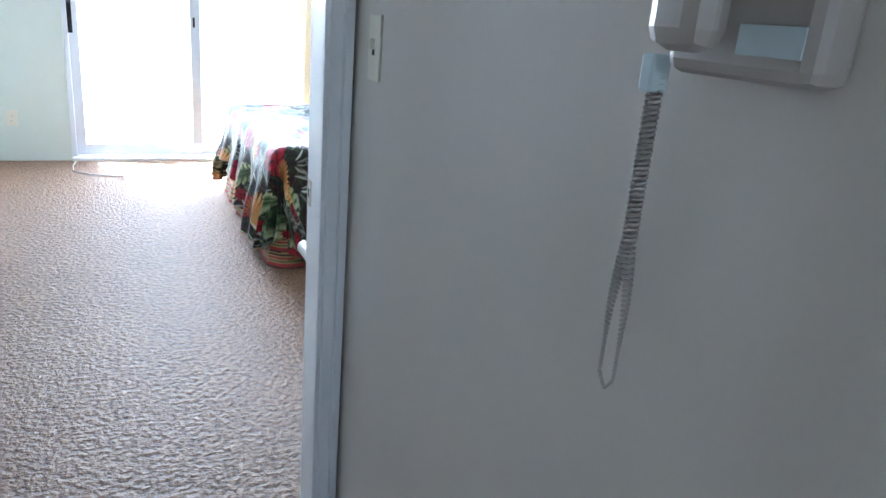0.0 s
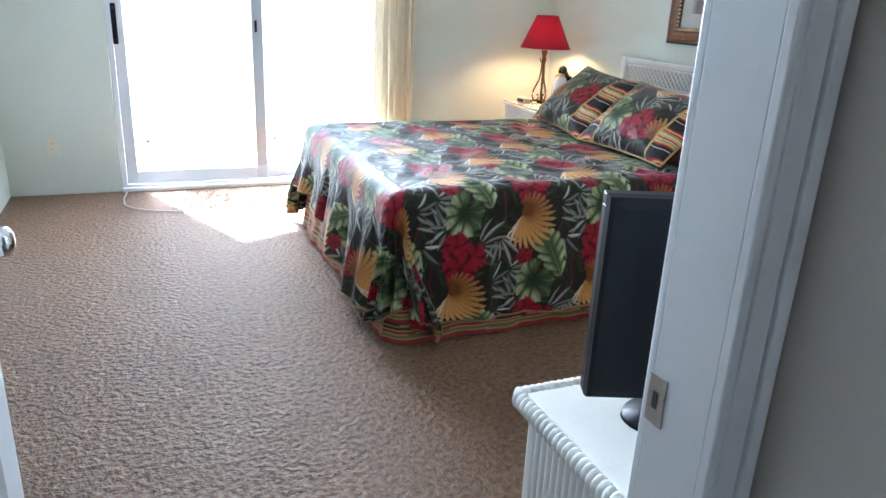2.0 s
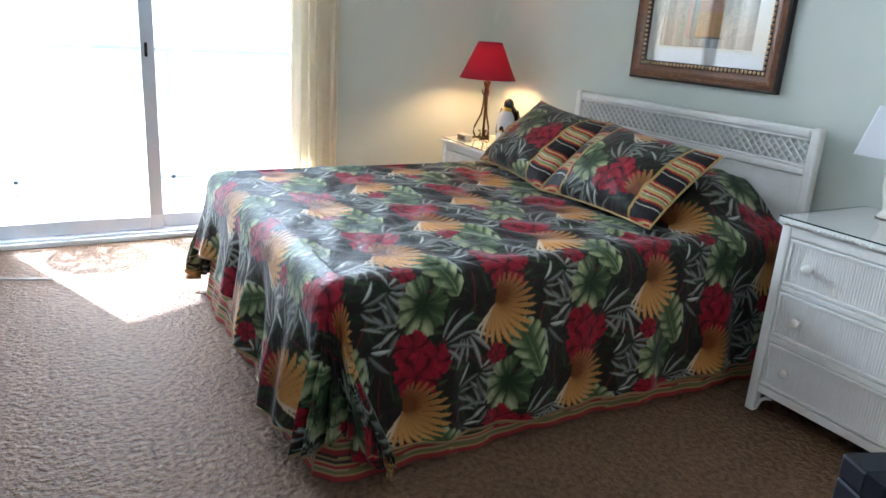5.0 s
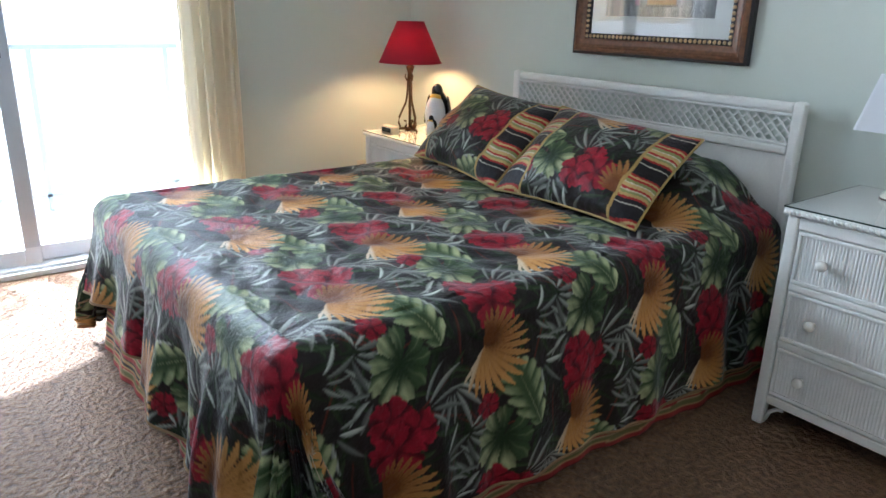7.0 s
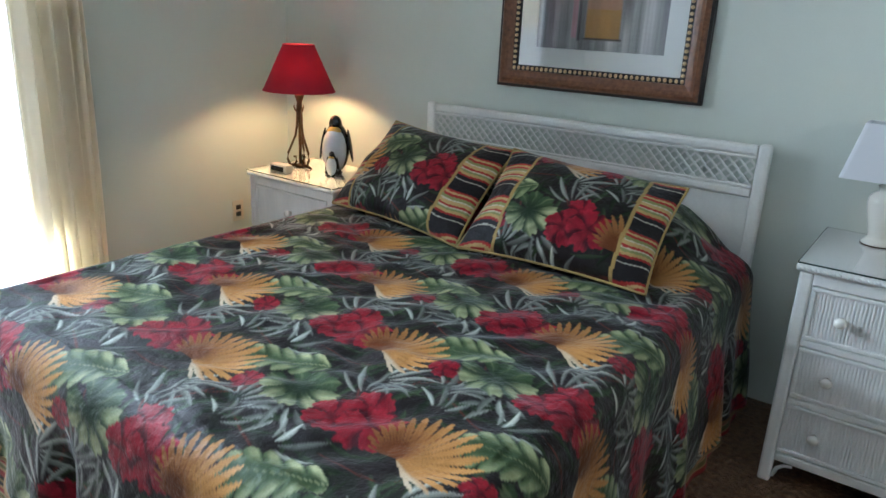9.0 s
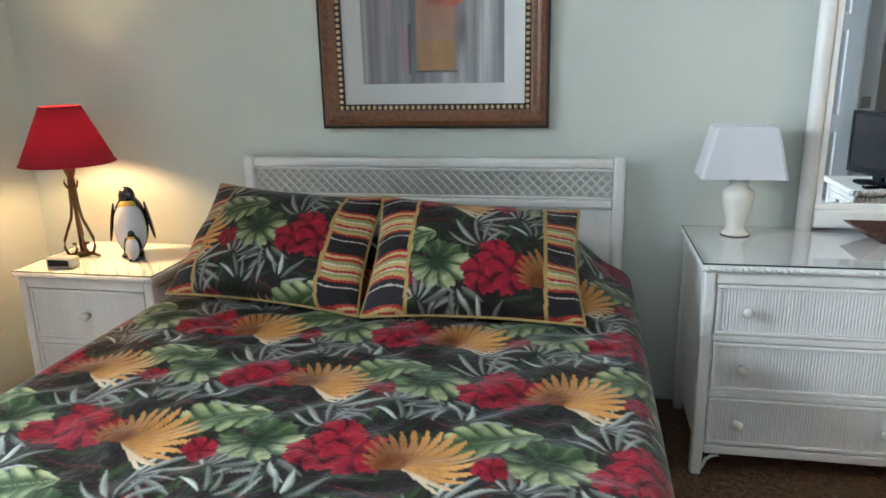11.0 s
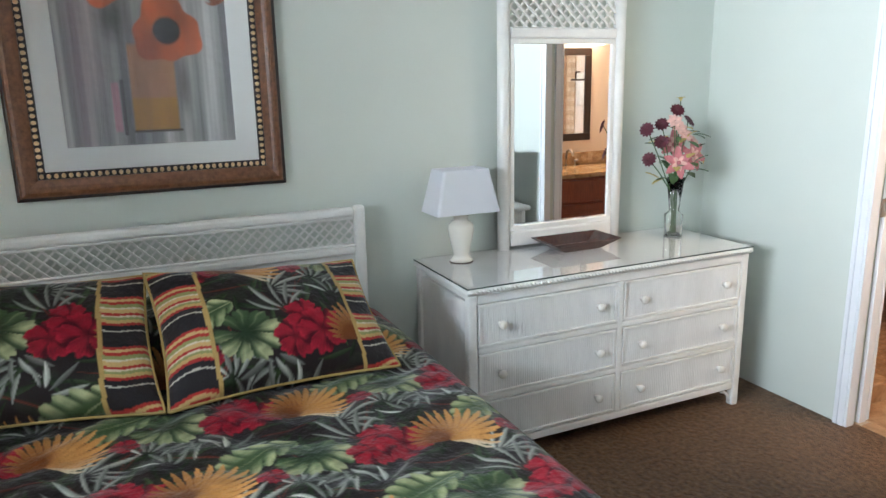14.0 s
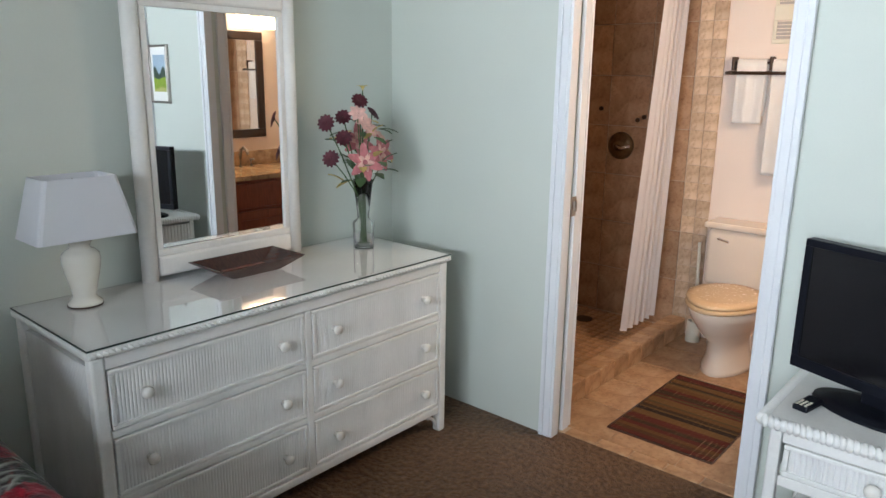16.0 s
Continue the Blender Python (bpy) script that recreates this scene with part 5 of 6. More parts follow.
penguin(bm, 2.90, 5.985, NT, 0.98, 0.42)
penguin(bm, 2.822, 5.935, NT, 0.42, 0.35)
piece("penguin_figurine", bm, [M_PENGBLACK, M_PENGWHITE, M_PENGGOLD], "glazed black and white penguin figurine with chick", "figurine", (2.89, 5.985, NT))

clock = thing("alarm_clock", (2.69, 6.175, NT), "small white digital alarm clock with dark display", "clock")
part("case", boxes((2.665, 2.72, 6.115, 6.235, NT, NT + 0.045), bevel=0.008), M_PLATE, clock)
part("display", boxes((2.6625, 2.6655, 6.128, 6.222, NT + 0.010, NT + 0.036), bevel=0.001), M_SCREEN, clock)
bm = tube(bmesh.new(), [(2.72, 6.19, NT + 0.008), (2.76, 6.24, NT + 0.004), (2.80, 6.30, NT + 0.004), (2.95, 6.33, NT + 0.004), (3.08, 6.33, NT + 0.004)], 0.0025, 6)
part("power_cord", bm, M_PLATE, clock)

tray = thing("wooden_tray", (2.945, 2.93, DT), "dark lacquered rectangular dish with flared rim", "tray")
bm = bmesh.new()
prof = [(0.10, 0.055, 0.0), (0.185, 0.105, 0.050), (0.178, 0.098, 0.052), (0.095, 0.050, 0.010)]
rings = [[bm.verts.new((sx * b + 2.945, sy * a + 2.93, DT + z)) for sx, sy in ((-1, -1), (1, -1), (1, 1), (-1, 1))] for a, b, z in prof]
for ra, rb in zip(rings, rings[1:]):
    for k in range(4):
        bm.faces.new((ra[k], ra[(k + 1) % 4], rb[(k + 1) % 4], rb[k]))
bm.faces.new(rings[0][::-1])
bm.faces.new(rings[-1])
bmesh.ops.bevel(bm, geom=list(bm.edges), offset=0.002, segments=1, affect="EDGES")
part("dish", bm, M_TRAY, tray)
part("inlay", boxes((2.90, 2.99, 2.84, 3.02, DT + 0.0105, DT + 0.013), bevel=0.001), M_CHERRY, tray)

vase = thing("flower_vase", (2.935, 2.36, DT), "clear glass vase with silk lilies and burgundy blooms", "vase")
VX, VY = 2.935, 2.36
g = part("glass", lathe(bmesh.new(), [(0.0, DT), (0.044, DT), (0.045, DT + 0.11), (0.024, DT + 0.125), (0.028, DT + 0.17), (0.043, DT + 0.29), (0.040, DT + 0.29), (0.0245, DT + 0.17), (0.018, DT + 0.128), (0.038, DT + 0.105), (0.038, DT + 0.012), (0.0, DT + 0.012)], VX, VY, 36), M_GLASS, vase, "", True)
rnd = random.Random(11)


def bloom(parent, name, c, tilt, spin, petals, length, width, material, cup):
    """One flower of curved petals about its centre."""
    b = bmesh.new()
    for k in range(petals):
        a = k * 2 * math.pi / petals + spin
        vs = []
        for i in range(5):
            f = i / 4
            w = width * math.sin(math.pi * (0.12 + 0.80 * f)) * 0.5
            rr, zz_ = length * f, cup * length * f * (1.5 - f)
            for side in (-1, 0, 1):
                p = Vector((rr * math.cos(a) - side * w * math.sin(a), rr * math.sin(a) + side * w * math.cos(a), zz_ + (0.06 * length if side else 0)))
                vs.append(b.verts.new(p))
        for i in range(4):
            for j in range(2):
                b.faces.new((vs[i * 3 + j], vs[i * 3 + j + 1], vs[i * 3 + j + 4], vs[i * 3 + j + 3]))
    ball(b, (0, 0, 0.004), length * 0.16, length * 0.16, length * 0.16, 8, 6)
    bmesh.ops.transform(b, matrix=Matrix.Translation(c) @ tilt, verts=b.verts)
    return part(name, b, material, parent, "", True)


def facing(d):
    return Vector(d).to_track_quat("Z", "Y").to_matrix().to_4x4()


heads = [(-0.02, 0.205, 0.530, "b"), (0.0, 0.015, 0.610, "b"), (-0.02, 0.185, 0.390, "b"), (0.02, -0.075, 0.555, "b"), (0.03, 0.075, 0.545, "b"), (0.0, 0.10, 0.465, "b"),
         (-0.05, -0.045, 0.400, "l"), (-0.06, 0.045, 0.370, "l"), (0.03, 0.00, 0.445, "l"), (-0.02, -0.075, 0.455, "p"), (0.0, 0.0, 0.530, "p"), (-0.01, 0.035, 0.560, "p"), (-0.02, -0.02, 0.495, "p"), (-0.03, -0.11, 0.385, "y"), (0.0, -0.005, 0.655, "g")]
for hx, hy, hz, kind_ in heads:
    top_ = Vector((VX + hx, VY + hy, DT + hz))
    part("stem", tube(bmesh.new(), [(VX + rnd.uniform(-0.012, 0.012), VY + rnd.uniform(-0.012, 0.012), DT + 0.015), (VX + hx * 0.15, VY + hy * 0.15, DT + 0.22), (VX + hx * 0.6, VY + hy * 0.62, DT + 0.22 + (hz - 0.22) * 0.6), top_], 0.0026, 6), M_STEM, vase)
    out = Vector((hx - 0.06, hy * 1.1, 0.10 if kind_ != "l" else 0.03)) + Vector((-0.06, 0.03, 0))
    if kind_ == "b":
        bloom(vase, "bloom", top_, facing(out), 0.2, 12, 0.036, 0.020, M_BURGUNDY, 0.35)
        bloom(vase, "bloom", top_ + Vector((0, 0, 0.004)), facing(out), 0.5, 9, 0.026, 0.017, M_BURGUNDY, 0.7)
    elif kind_ == "l":
        bloom(vase, "lily", top_, facing(out), rnd.uniform(0, 1), 6, 0.078, 0.038, M_PINK, 0.30)
        bloom(vase, "lily", top_, facing(out), rnd.uniform(0, 1) + 0.5, 5, 0.040, 0.020, M_PALEPINK, 0.6)
    elif kind_ == "g":
        bloom(vase, "bud", top_, facing((0, 0, 1)), 0, 5, 0.024, 0.012, M_YELLOW, 1.4)
    else:
        bloom(vase, "bloom", top_, facing(out), rnd.uniform(0, 1), 7, 0.040, 0.026, M_PALEPINK if kind_ == "p" else M_YELLOW, 0.4)
for k in range(44):
    a, r, zz_ = rnd.uniform(0, 6.28), rnd.uniform(0.03, 0.125), rnd.uniform(0.27, 0.53)
    b = bmesh.new()
    ln, w = rnd.uniform(0.05, 0.085), rnd.uniform(0.012, 0.022)
    vs = [b.verts.new((ln * f, s_ * w * math.sin(math.pi * (0.1 + 0.85 * f)), 0.3 * ln * f * (1 - f) - abs(s_) * -0.004)) for f in (0, 0.25, 0.5, 0.75, 1.0) for s_ in (-1, 0, 1)]
    for i in range(4):
        for j in range(2):
            b.faces.new((vs[i * 3 + j], vs[i * 3 + j + 1], vs[i * 3 + j + 4], vs[i * 3 + j + 3]))
    r *= 1 - 0.5 * max(0, (zz_ - 0.38) / 0.15)
    bmesh.ops.transform(b, matrix=Matrix.Translation((VX + r * math.cos(a), VY + r * math.sin(a), DT + zz_)) @ Matrix.Rotation(a, 4, "Z") @ Matrix.Rotation(rnd.uniform(-0.6, 0.5), 4, "Y"), verts=b.verts)
    part("leaf", b, M_LEAF if k % 5 else M_YELLOW, vase, "", True)

# ---- the framed poppy print over the bed ----
PY0, PY1, PZ0, PZ1 = 4.215, 5.168, 1.178, 2.25
pic = thing("framed_painting", (XE - 0.02, 4.687, PZ0), "framed poppy print in wide walnut frame with gilt beads", "picture")


def moulding(y0, y1, z0, z1, w, prof):
    """A mitred frame facing -x; prof gives (share of width, depth)."""
    bm = bmesh.new()
    rings = []
    for f, d in prof:
        i = w * f
        rings.append([bm.verts.new((XE - d, a, b)) for a, b in ((y0 + i, z0 + i), (y1 - i, z0 + i), (y1 - i, z1 - i), (y0 + i, z1 - i))])
    for ra, rb in zip(rings, rings[1:]):
        for k in range(4):
            bm.faces.new((ra[k], rb[k], rb[(k + 1) % 4], ra[(k + 1) % 4]))
    bmesh.ops.recalc_face_normals(bm, faces=bm.faces)
    return bm


part("outer_edge", moulding(PY0, PY1, PZ0, PZ1, 0.012, [(0, 0.001), (0, 0.030), (0.6, 0.034), (1, 0.034), (1, 0.001)]), M_FRAMEDARK, pic, "near-black outer edge")
part("frame", moulding(PY0 + 0.0121, PY1 - 0.0121, PZ0 + 0.0121, PZ1 - 0.0121, 0.062, [(0, 0.002), (0, 0.036), (0.12, 0.044), (0.3, 0.047), (0.42, 0.040), (0.6, 0.034), (0.85, 0.031), (1, 0.028), (1, 0.002)]), M_FRAMEWOOD, pic, "walnut moulding")
inn = 0.075
fl = part("fillet", moulding(PY0 + inn, PY1 - inn, PZ0 + inn, PZ1 - inn, 0.024, [(0, 0.002), (0, 0.026), (0.3, 0.028), (0.75, 0.026), (1, 0.020), (1, 0.002)]), M_FRAMEDARK, pic)
bm = bmesh.new()
bead = inn + 0.011
for i in range(34):
    f = i / 33
    for y_, z_ in ((PY0 + bead + (PY1 - PY0 - 2 * bead) * f, PZ0 + bead), (PY0 + bead + (PY1 - PY0 - 2 * bead) * f, PZ1 - bead)):
        ball(bm, (XE - 0.028, y_, z_), 0.009, 0.0078, 0.0092, 8, 6)
for i in range(1, 38):
    for y_ in (PY0 + bead, PY1 - bead):
        ball(bm, (XE - 0.028, y_, PZ0 + bead + (PZ1 - PZ0 - 2 * bead) * i / 38), 0.009, 0.0092, 0.0078, 8, 6)
tagged(part("gilt_beading", bm, M_BEAD, fl, "row of small gilt beads", True), kind="stuff")
AY0, AY1, AZ0, AZ1 = 4.385, 4.998, 1.350, 2.09
part("mat_board", moulding(PY0 + 0.099, PY1 - 0.099, PZ0 + 0.099, PZ1 - 0.099, 0.081, [(0, 0.004), (0, 0.014), (1, 0.014), (1.02, 0.010), (1.02, 0.004)]), M_MAT, pic, "off-white mat board")
ay, az = np.meshgrid(np.linspace(AY1, AY0, 190), np.linspace(AZ0, AZ1, 235), indexing="ij")
U, V = ((AY1 - ay) / (AY1 - AY0)).reshape(-1), ((az - AZ0) / (AZ1 - AZ0)).reshape(-1)


def brush(fu, fv, s):
    return np.sin(U * fu + 2.1 * np.sin(V * fv * 0.5 + s)) * 0.5 + np.sin(U * fu * 2.3 + V * fv + s * 3) * 0.3 + np.sin(U * fu * 5.1 - V * fv * 0.6 + s) * 0.2


art = np.tile(np.array((0.27, 0.265, 0.26)), (len(U), 1))
over(art, smooth01(brush(9, 1.6, 0.5) * 1.2) * 0.85, np.array((0.60, 0.58, 0.56)))
over(art, smooth01(brush(14, 2.0, 2.2) * 1.3 - 0.2) * 0.6, np.array((0.15, 0.145, 0.16)))
over(art, smooth01(1 - np.abs(U - 0.20) * 6) * smooth01((V - 0.1) * 4) * 0.5 * (0.7 + 0.3 * brush(30, 3, 1)), np.array((0.46, 0.36, 0.37)))
over(art, smooth01(1 - np.abs(U - 0.84) * 7) * smooth01((0.95 - V) * 3) * 0.75 * (0.75 + 0.25 * brush(34, 3, 4)), np.array((0.60, 0.60, 0.58)))
over(art, smooth01(1 - np.abs(U - 0.13) * 12) * 0.5, np.array((0.30, 0.22, 0.25)))
over(art, smooth01(1 - np.hypot((U - 0.33) / 0.10, (V - 0.62) / 0.16)) * 1.0, np.array((0.10, 0.10, 0.105)))
over(art, smooth01(1 - np.hypot((U - 0.70) / 0.06, (V - 0.30) / 0.22)) * 0.8, np.array((0.11, 0.09, 0.09)))
over(art, ((np.abs(U - 0.31) < 0.022) & (V > 0.08) & (V < 0.32)) * 0.85, np.array((0.42, 0.22, 0.25)))
over(art, ((np.abs(U - 0.345) < 0.010) & (V > 0.06) & (V < 0.33)) * 0.9, np.array((0.10, 0.08, 0.09)))
art *= np.clip(1 + 0.30 * brush(46, 2.2, 3.1) + 0.22 * brush(17, 1.1, 5.0), 0.45, 1.6)[:, None]
pot = soft_edge(0.128 - np.abs(U - 0.525), 0.01) * soft_edge(V - 0.075, 0.01) * soft_edge(0.50 - V, 0.02)
potc = np.where((V < 0.24)[:, None], np.array((0.47, 0.25, 0.055)), np.array((0.46, 0.25, 0.145))) * (0.86 + 0.16 * brush(22, 9, 1.3))[:, None]
over(art, pot, potc)
over(art, soft_edge(0.006 - np.abs(V - 0.078), 0.004) * (np.abs(U - 0.53) < 0.14), np.array((0.07, 0.05, 0.04)))


def poppy(u0, v0, r, turn, tone):
    x_, y_ = (U - u0) * (AY1 - AY0), (V - v0) * (AZ1 - AZ0)
    rr, th = np.hypot(x_, y_), np.arctan2(y_, x_) + turn
    e = r * (0.86 + 0.10 * np.cos(3 * th) + 0.05 * np.cos(7 * th + 1))
    c = np.array((0.56, 0.125, 0.045)) * tone
    sh = (0.72 + 0.32 * np.cos(2 * th + 0.6) * 0.5 + 0.20 * brush(26, 17, turn))[:, None]
    over(art, soft_edge(e - rr, 0.006), c * sh + np.array((0.05, 0.03, 0.02)))
    over(art, soft_edge(r * 0.36 - rr, 0.012), np.array((0.045, 0.045, 0.05)))


poppy(0.63, 0.565, 0.135, 0.4, 1.0)
poppy(0.30, 0.855, 0.140, 1.6, 1.08)
poppy(0.97, 0.84, 0.12, 0.0, 0.8)
for u0, v0, a in ((0.45, 0.74, 0.9), (0.90, 0.70, 2.4), (0.60, 0.88, 1.7)):
    draw_blade(art, (U - u0) * 0.585, (V - v0) * 0.72, 0, 0, a, 0.12, 0.014, 0.02, np.array((0.55, 0.55, 0.52)))
over(art, ((np.minimum(U, 1 - U) < 0.008) | (np.minimum(V, 1 - V) < 0.007)) * 1.0, np.array((0.05, 0.05, 0.055)))
o = new("art_print", grid_mesh("art_print", np.stack([np.full_like(ay, XE - 0.009), ay, az], -1) - np.array(BASE[pic]), np.clip(art * 1.3, 0, 0.85), M_ART))
o.parent = pic
o["label"] = "abstract poppies in an ochre pot"
gl = part("glazing", boxes((XE - 0.0175, XE - 0.0155, PY0 + 0.097, PY1 - 0.097, PZ0 + 0.097, PZ1 - 0.097)), M_GLASS, pic, "clear picture glass")
gl.visible_shadow = False

# ---- curtain beside the glass door ----
n, m = 260, 40
f = np.linspace(0, 1, n)
zz = np.linspace(0.03, 2.28, m)
F, Z = np.meshgrid(f, zz, indexing="ij")
CXX = 1.62 + 0.30 * F + 0.008 * np.sin(F * 50)
CYY = 6.555 + 0.040 * np.sin(F * 2 * math.pi * 5.5 + 0.3 * np.sin(Z * 2)) + 0.012 * np.sin(F * 60 + Z)
cur = tagged(new("curtain", grid_mesh("curtain", np.stack([CXX - 1.77, CYY - 6.55, Z - 0.03], -1), None, M_CURTAIN)), "cream pleated curtain drawn open beside the glass door", "curtain")
cur.location = (1.77, 6.55, 0.03)
mod = cur.modifiers.new("thickness", "SOLIDIFY")
mod.thickness = 0.002
rod = thing("curtain_rod", (0.85, 6.56, 2.30), "white curtain rod above the balcony door", "curtain rod")
part("rod", tube(bmesh.new(), [(-0.35, 6.56, 2.30), (0.8, 6.56, 2.30), (2.05, 6.56, 2.30)], 0.012), M_TRIM, rod)
for x in (-0.3, 0.85, 2.0):
    part("bracket", boxes((x - 0.01, x + 0.01, 6.56, YN, 2.292, 2.308), bevel=0.002), M_TRIM, rod)

# cable on the carpet by the balcony door
bm = tube(bmesh.new(), [(-0.15, 6.58, 0.012), (-0.17, 6.40, 0.01), (-0.16, 6.24, 0.01), (-0.11, 6.16, 0.01), (-0.03, 6.09, 0.01), (0.10, 6.04, 0.01), (0.19, 6.02, 0.01)], 0.006, 6)
piece("floor_cable", bm, M_PHONE, "beige cable lying on the carpet by the door", "cable", smooth=True)

# ---- television and its stand ----
SX0, SX1, SY0, SY1, ST = 0.708, 1.240, 1.985, 2.440, 0.612
stand = thing("television_stand", (0.95, 2.22, 0), "white wicker television table with one drawer", "table")


def woven(y_or_x, a0, a1, z0, z1, axis, sign):
    """Upright reeds on a side face."""
    bm = reeded(0, a0, a1, z0, z1, 0.022, 0.007)
    if axis == "x":
        mat = Matrix(((1 if sign < 0 else -1, 0, 0, y_or_x), (0, 1, 0, 0), (0, 0, 1, 0), (0, 0, 0, 1)))
    else:
        mat = Matrix(((0, 1, 0, 0), (-1, 0, 0, y_or_x), (0, 0, 1, 0), (0, 0, 0, 1)))
    bmesh.ops.transform(bm, matrix=mat, verts=bm.verts)
    bmesh.ops.recalc_face_normals(bm, faces=bm.faces)
    return bm


tp = part("top", boxes((SX0 + 0.012, SX1 - 0.012, SY0 + 0.012, SY1 - 0.012, ST - 0.03, ST), bevel=0.006), M_WICKER, stand)
bm = bmesh.new()
for (xa, ya), (xb_, yb_) in (((SX0, SY0), (SX1, SY0)), ((SX1, SY0), (SX1, SY1)), ((SX1, SY1), (SX0, SY1)), ((SX0, SY1), (SX0, SY0))):
    L = math.hypot(xb_ - xa, yb_ - ya)
    k_ = int(L / 0.016)
    for i in range(k_):
        f = (i + 0.5) / k_
        vs = ball(bm, (0, 0, 0), 0.020, 0.0105, 0.020, 8, 6)
        bmesh.ops.transform(bm, matrix=Matrix.Translation((xa + (xb_ - xa) * f, ya + (yb_ - ya) * f, ST - 0.014)) @ Matrix.Rotation(math.atan2(yb_ - ya, xb_ - xa) + math.pi / 2 + 0.35, 4, "Z"), verts=vs)
part("rolled_edge", bm, M_WICKER, tp, "woven rolled edge", True)
for x in (SX0 + 0.02, SX1 - 0.05):
    for y in (SY0 + 0.02, SY1 - 0.05):
        part("leg", boxes((x, x + 0.032, y, y + 0.032, 0, ST - 0.03), bevel=0.006), M_WICKER, stand)
part("side_panel", woven(SX0 + 0.026, SY0 + 0.05, SY1 - 0.05, 0.06, ST - 0.05, "x", -1), M_WICKER, stand)
part("side_panel", woven(SX1 - 0.026, SY0 + 0.05, SY1 - 0.05, 0.44, ST - 0.05, "x", 1), M_WICKER, stand)
part("back_panel", boxes((SX0 + 0.052, SX1 - 0.052, SY0 + 0.022, SY0 + 0.032, 0.10, ST - 0.03)), M_WICKER, stand)
part("apron", boxes((SX0 + 0.052, SX1 - 0.052, SY1 - 0.045, SY1 - 0.022, ST - 0.075, ST - 0.03), (SX0 + 0.052, SX1 - 0.052, SY1 - 0.045, SY1 - 0.022, 0.405, 0.438), bevel=0.004), M_WICKER, stand)
part("shelf", boxes((SX0 + 0.03, SX1 - 0.03, SY0 + 0.03, SY1 - 0.03, 0.17, 0.195), bevel=0.004), M_WICKER, stand)
bm = reeded(0, SX0 + 0.075, SX1 - 0.075, 0.455, ST - 0.09, 0.014, 0.004)
bmesh.ops.transform(bm, matrix=Matrix(((0, 1, 0, 0), (-1, 0, 0, SY1 - 0.028), (0, 0, 1, 0), (0, 0, 0, 1))), verts=bm.verts)
bmesh.ops.recalc_face_normals(bm, faces=bm.faces)
sd = part("drawer", bm, M_REED, stand)
bm = boxes((SX0 + 0.06, SX1 - 0.06, SY1 - 0.032, SY1 - 0.018, 0.441, 0.455), (SX0 + 0.06, SX1 - 0.06, SY1 - 0.032, SY1 - 0.018, ST - 0.09, ST - 0.077), (SX0 + 0.06, SX0 + 0.074, SY1 - 0.032, SY1 - 0.018, 0.456, ST - 0.091), (SX1 - 0.074, SX1 - 0.06, SY1 - 0.032, SY1 - 0.018, 0.456, ST - 0.091), bevel=0.003)
part("drawer_moulding", bm, M_WICKER, sd)
bm = lathe(bmesh.new(), [(0.0, 0.0), (0.010, 0.0), (0.009, 0.012), (0.018, 0.018), (0.021, 0.027), (0.016, 0.036), (0.0, 0.039)], 0, 0, 20)
bmesh.ops.transform(bm, matrix=pose(0.957, SY1 - 0.026, 0.490, -90, 0, 0), verts=bm.verts)
part("knob", bm, M_KNOB, sd, "", True)
bx = thing("media_box", (0.95, 2.22, 0.195), "black media player on the lower shelf", "media player")
part("case", boxes((0.78, 1.14, 2.08, 2.36, 0.195, 0.25), bevel=0.006), M_BLACK, bx)
bm = bmesh.new()
for k in range(3):
    tube(bm, [(0.85 + 0.1 * k, 2.09, 0.23), (0.88 + 0.09 * k, 2.05, 0.30), (0.95 + 0.05 * k, 2.07, 0.36), (1.0 + 0.03 * k, 2.10, 0.27), (1.05 + 0.03 * k, 2.04, 0.33)], 0.004, 6)
part("cable", bm, M_BLACK, bx)

tv = thing("television", (1.0135, 2.2255, ST), "black flat-screen television on an oval foot", "television")
tv.rotation_euler = (0, 0, radians(-20.9))
TX0, TX1, TZ0, TZ1, TY = 0.7605, 1.2665, 0.668, 1.064, 2.2475
part("bezel", boxes((TX0, TX1, TY - 0.03, TY, TZ0, TZ0 + 0.035), (TX0, TX1, TY - 0.03, TY, TZ1 - 0.022, TZ1), (TX0, TX0 + 0.022, TY - 0.03, TY, TZ0 + 0.035, TZ1 - 0.022), (TX1 - 0.022, TX1, TY - 0.03, TY, TZ0 + 0.035, TZ1 - 0.022), bevel=0.003), M_BLACK, tv)
part("screen", boxes((TX0 + 0.02, TX1 - 0.02, TY - 0.02, TY - 0.006, TZ0 + 0.03, TZ1 - 0.02)), M_SCREEN, tv)
bm = bmesh.new()
rings = []
for i_, dy in ((0.0, -0.0301), (0.003, -0.045), (0.010, -0.052), (0.03, -0.054)):
    rings.append([bm.verts.new((x, TY + dy, z)) for x, z in ((TX0 + i_, TZ0 + i_ * 0.7), (TX1 - i_, TZ0 + i_ * 0.7), (TX1 - i_, TZ1 - i_ * 0.7), (TX0 + i_, TZ1 - i_ * 0.7))])
for ra, rb in zip(rings, rings[1:]):
    for k in range(4):
        bm.faces.new((ra[k], ra[(k + 1) % 4], rb[(k + 1) % 4], rb[k]))
bm.faces.new(rings[-1])
bm.faces.new(rings[0][::-1])
bmesh.ops.recalc_face_normals(bm, faces=bm.faces)
back = part("back_shell", bm, M_BLACK, tv)
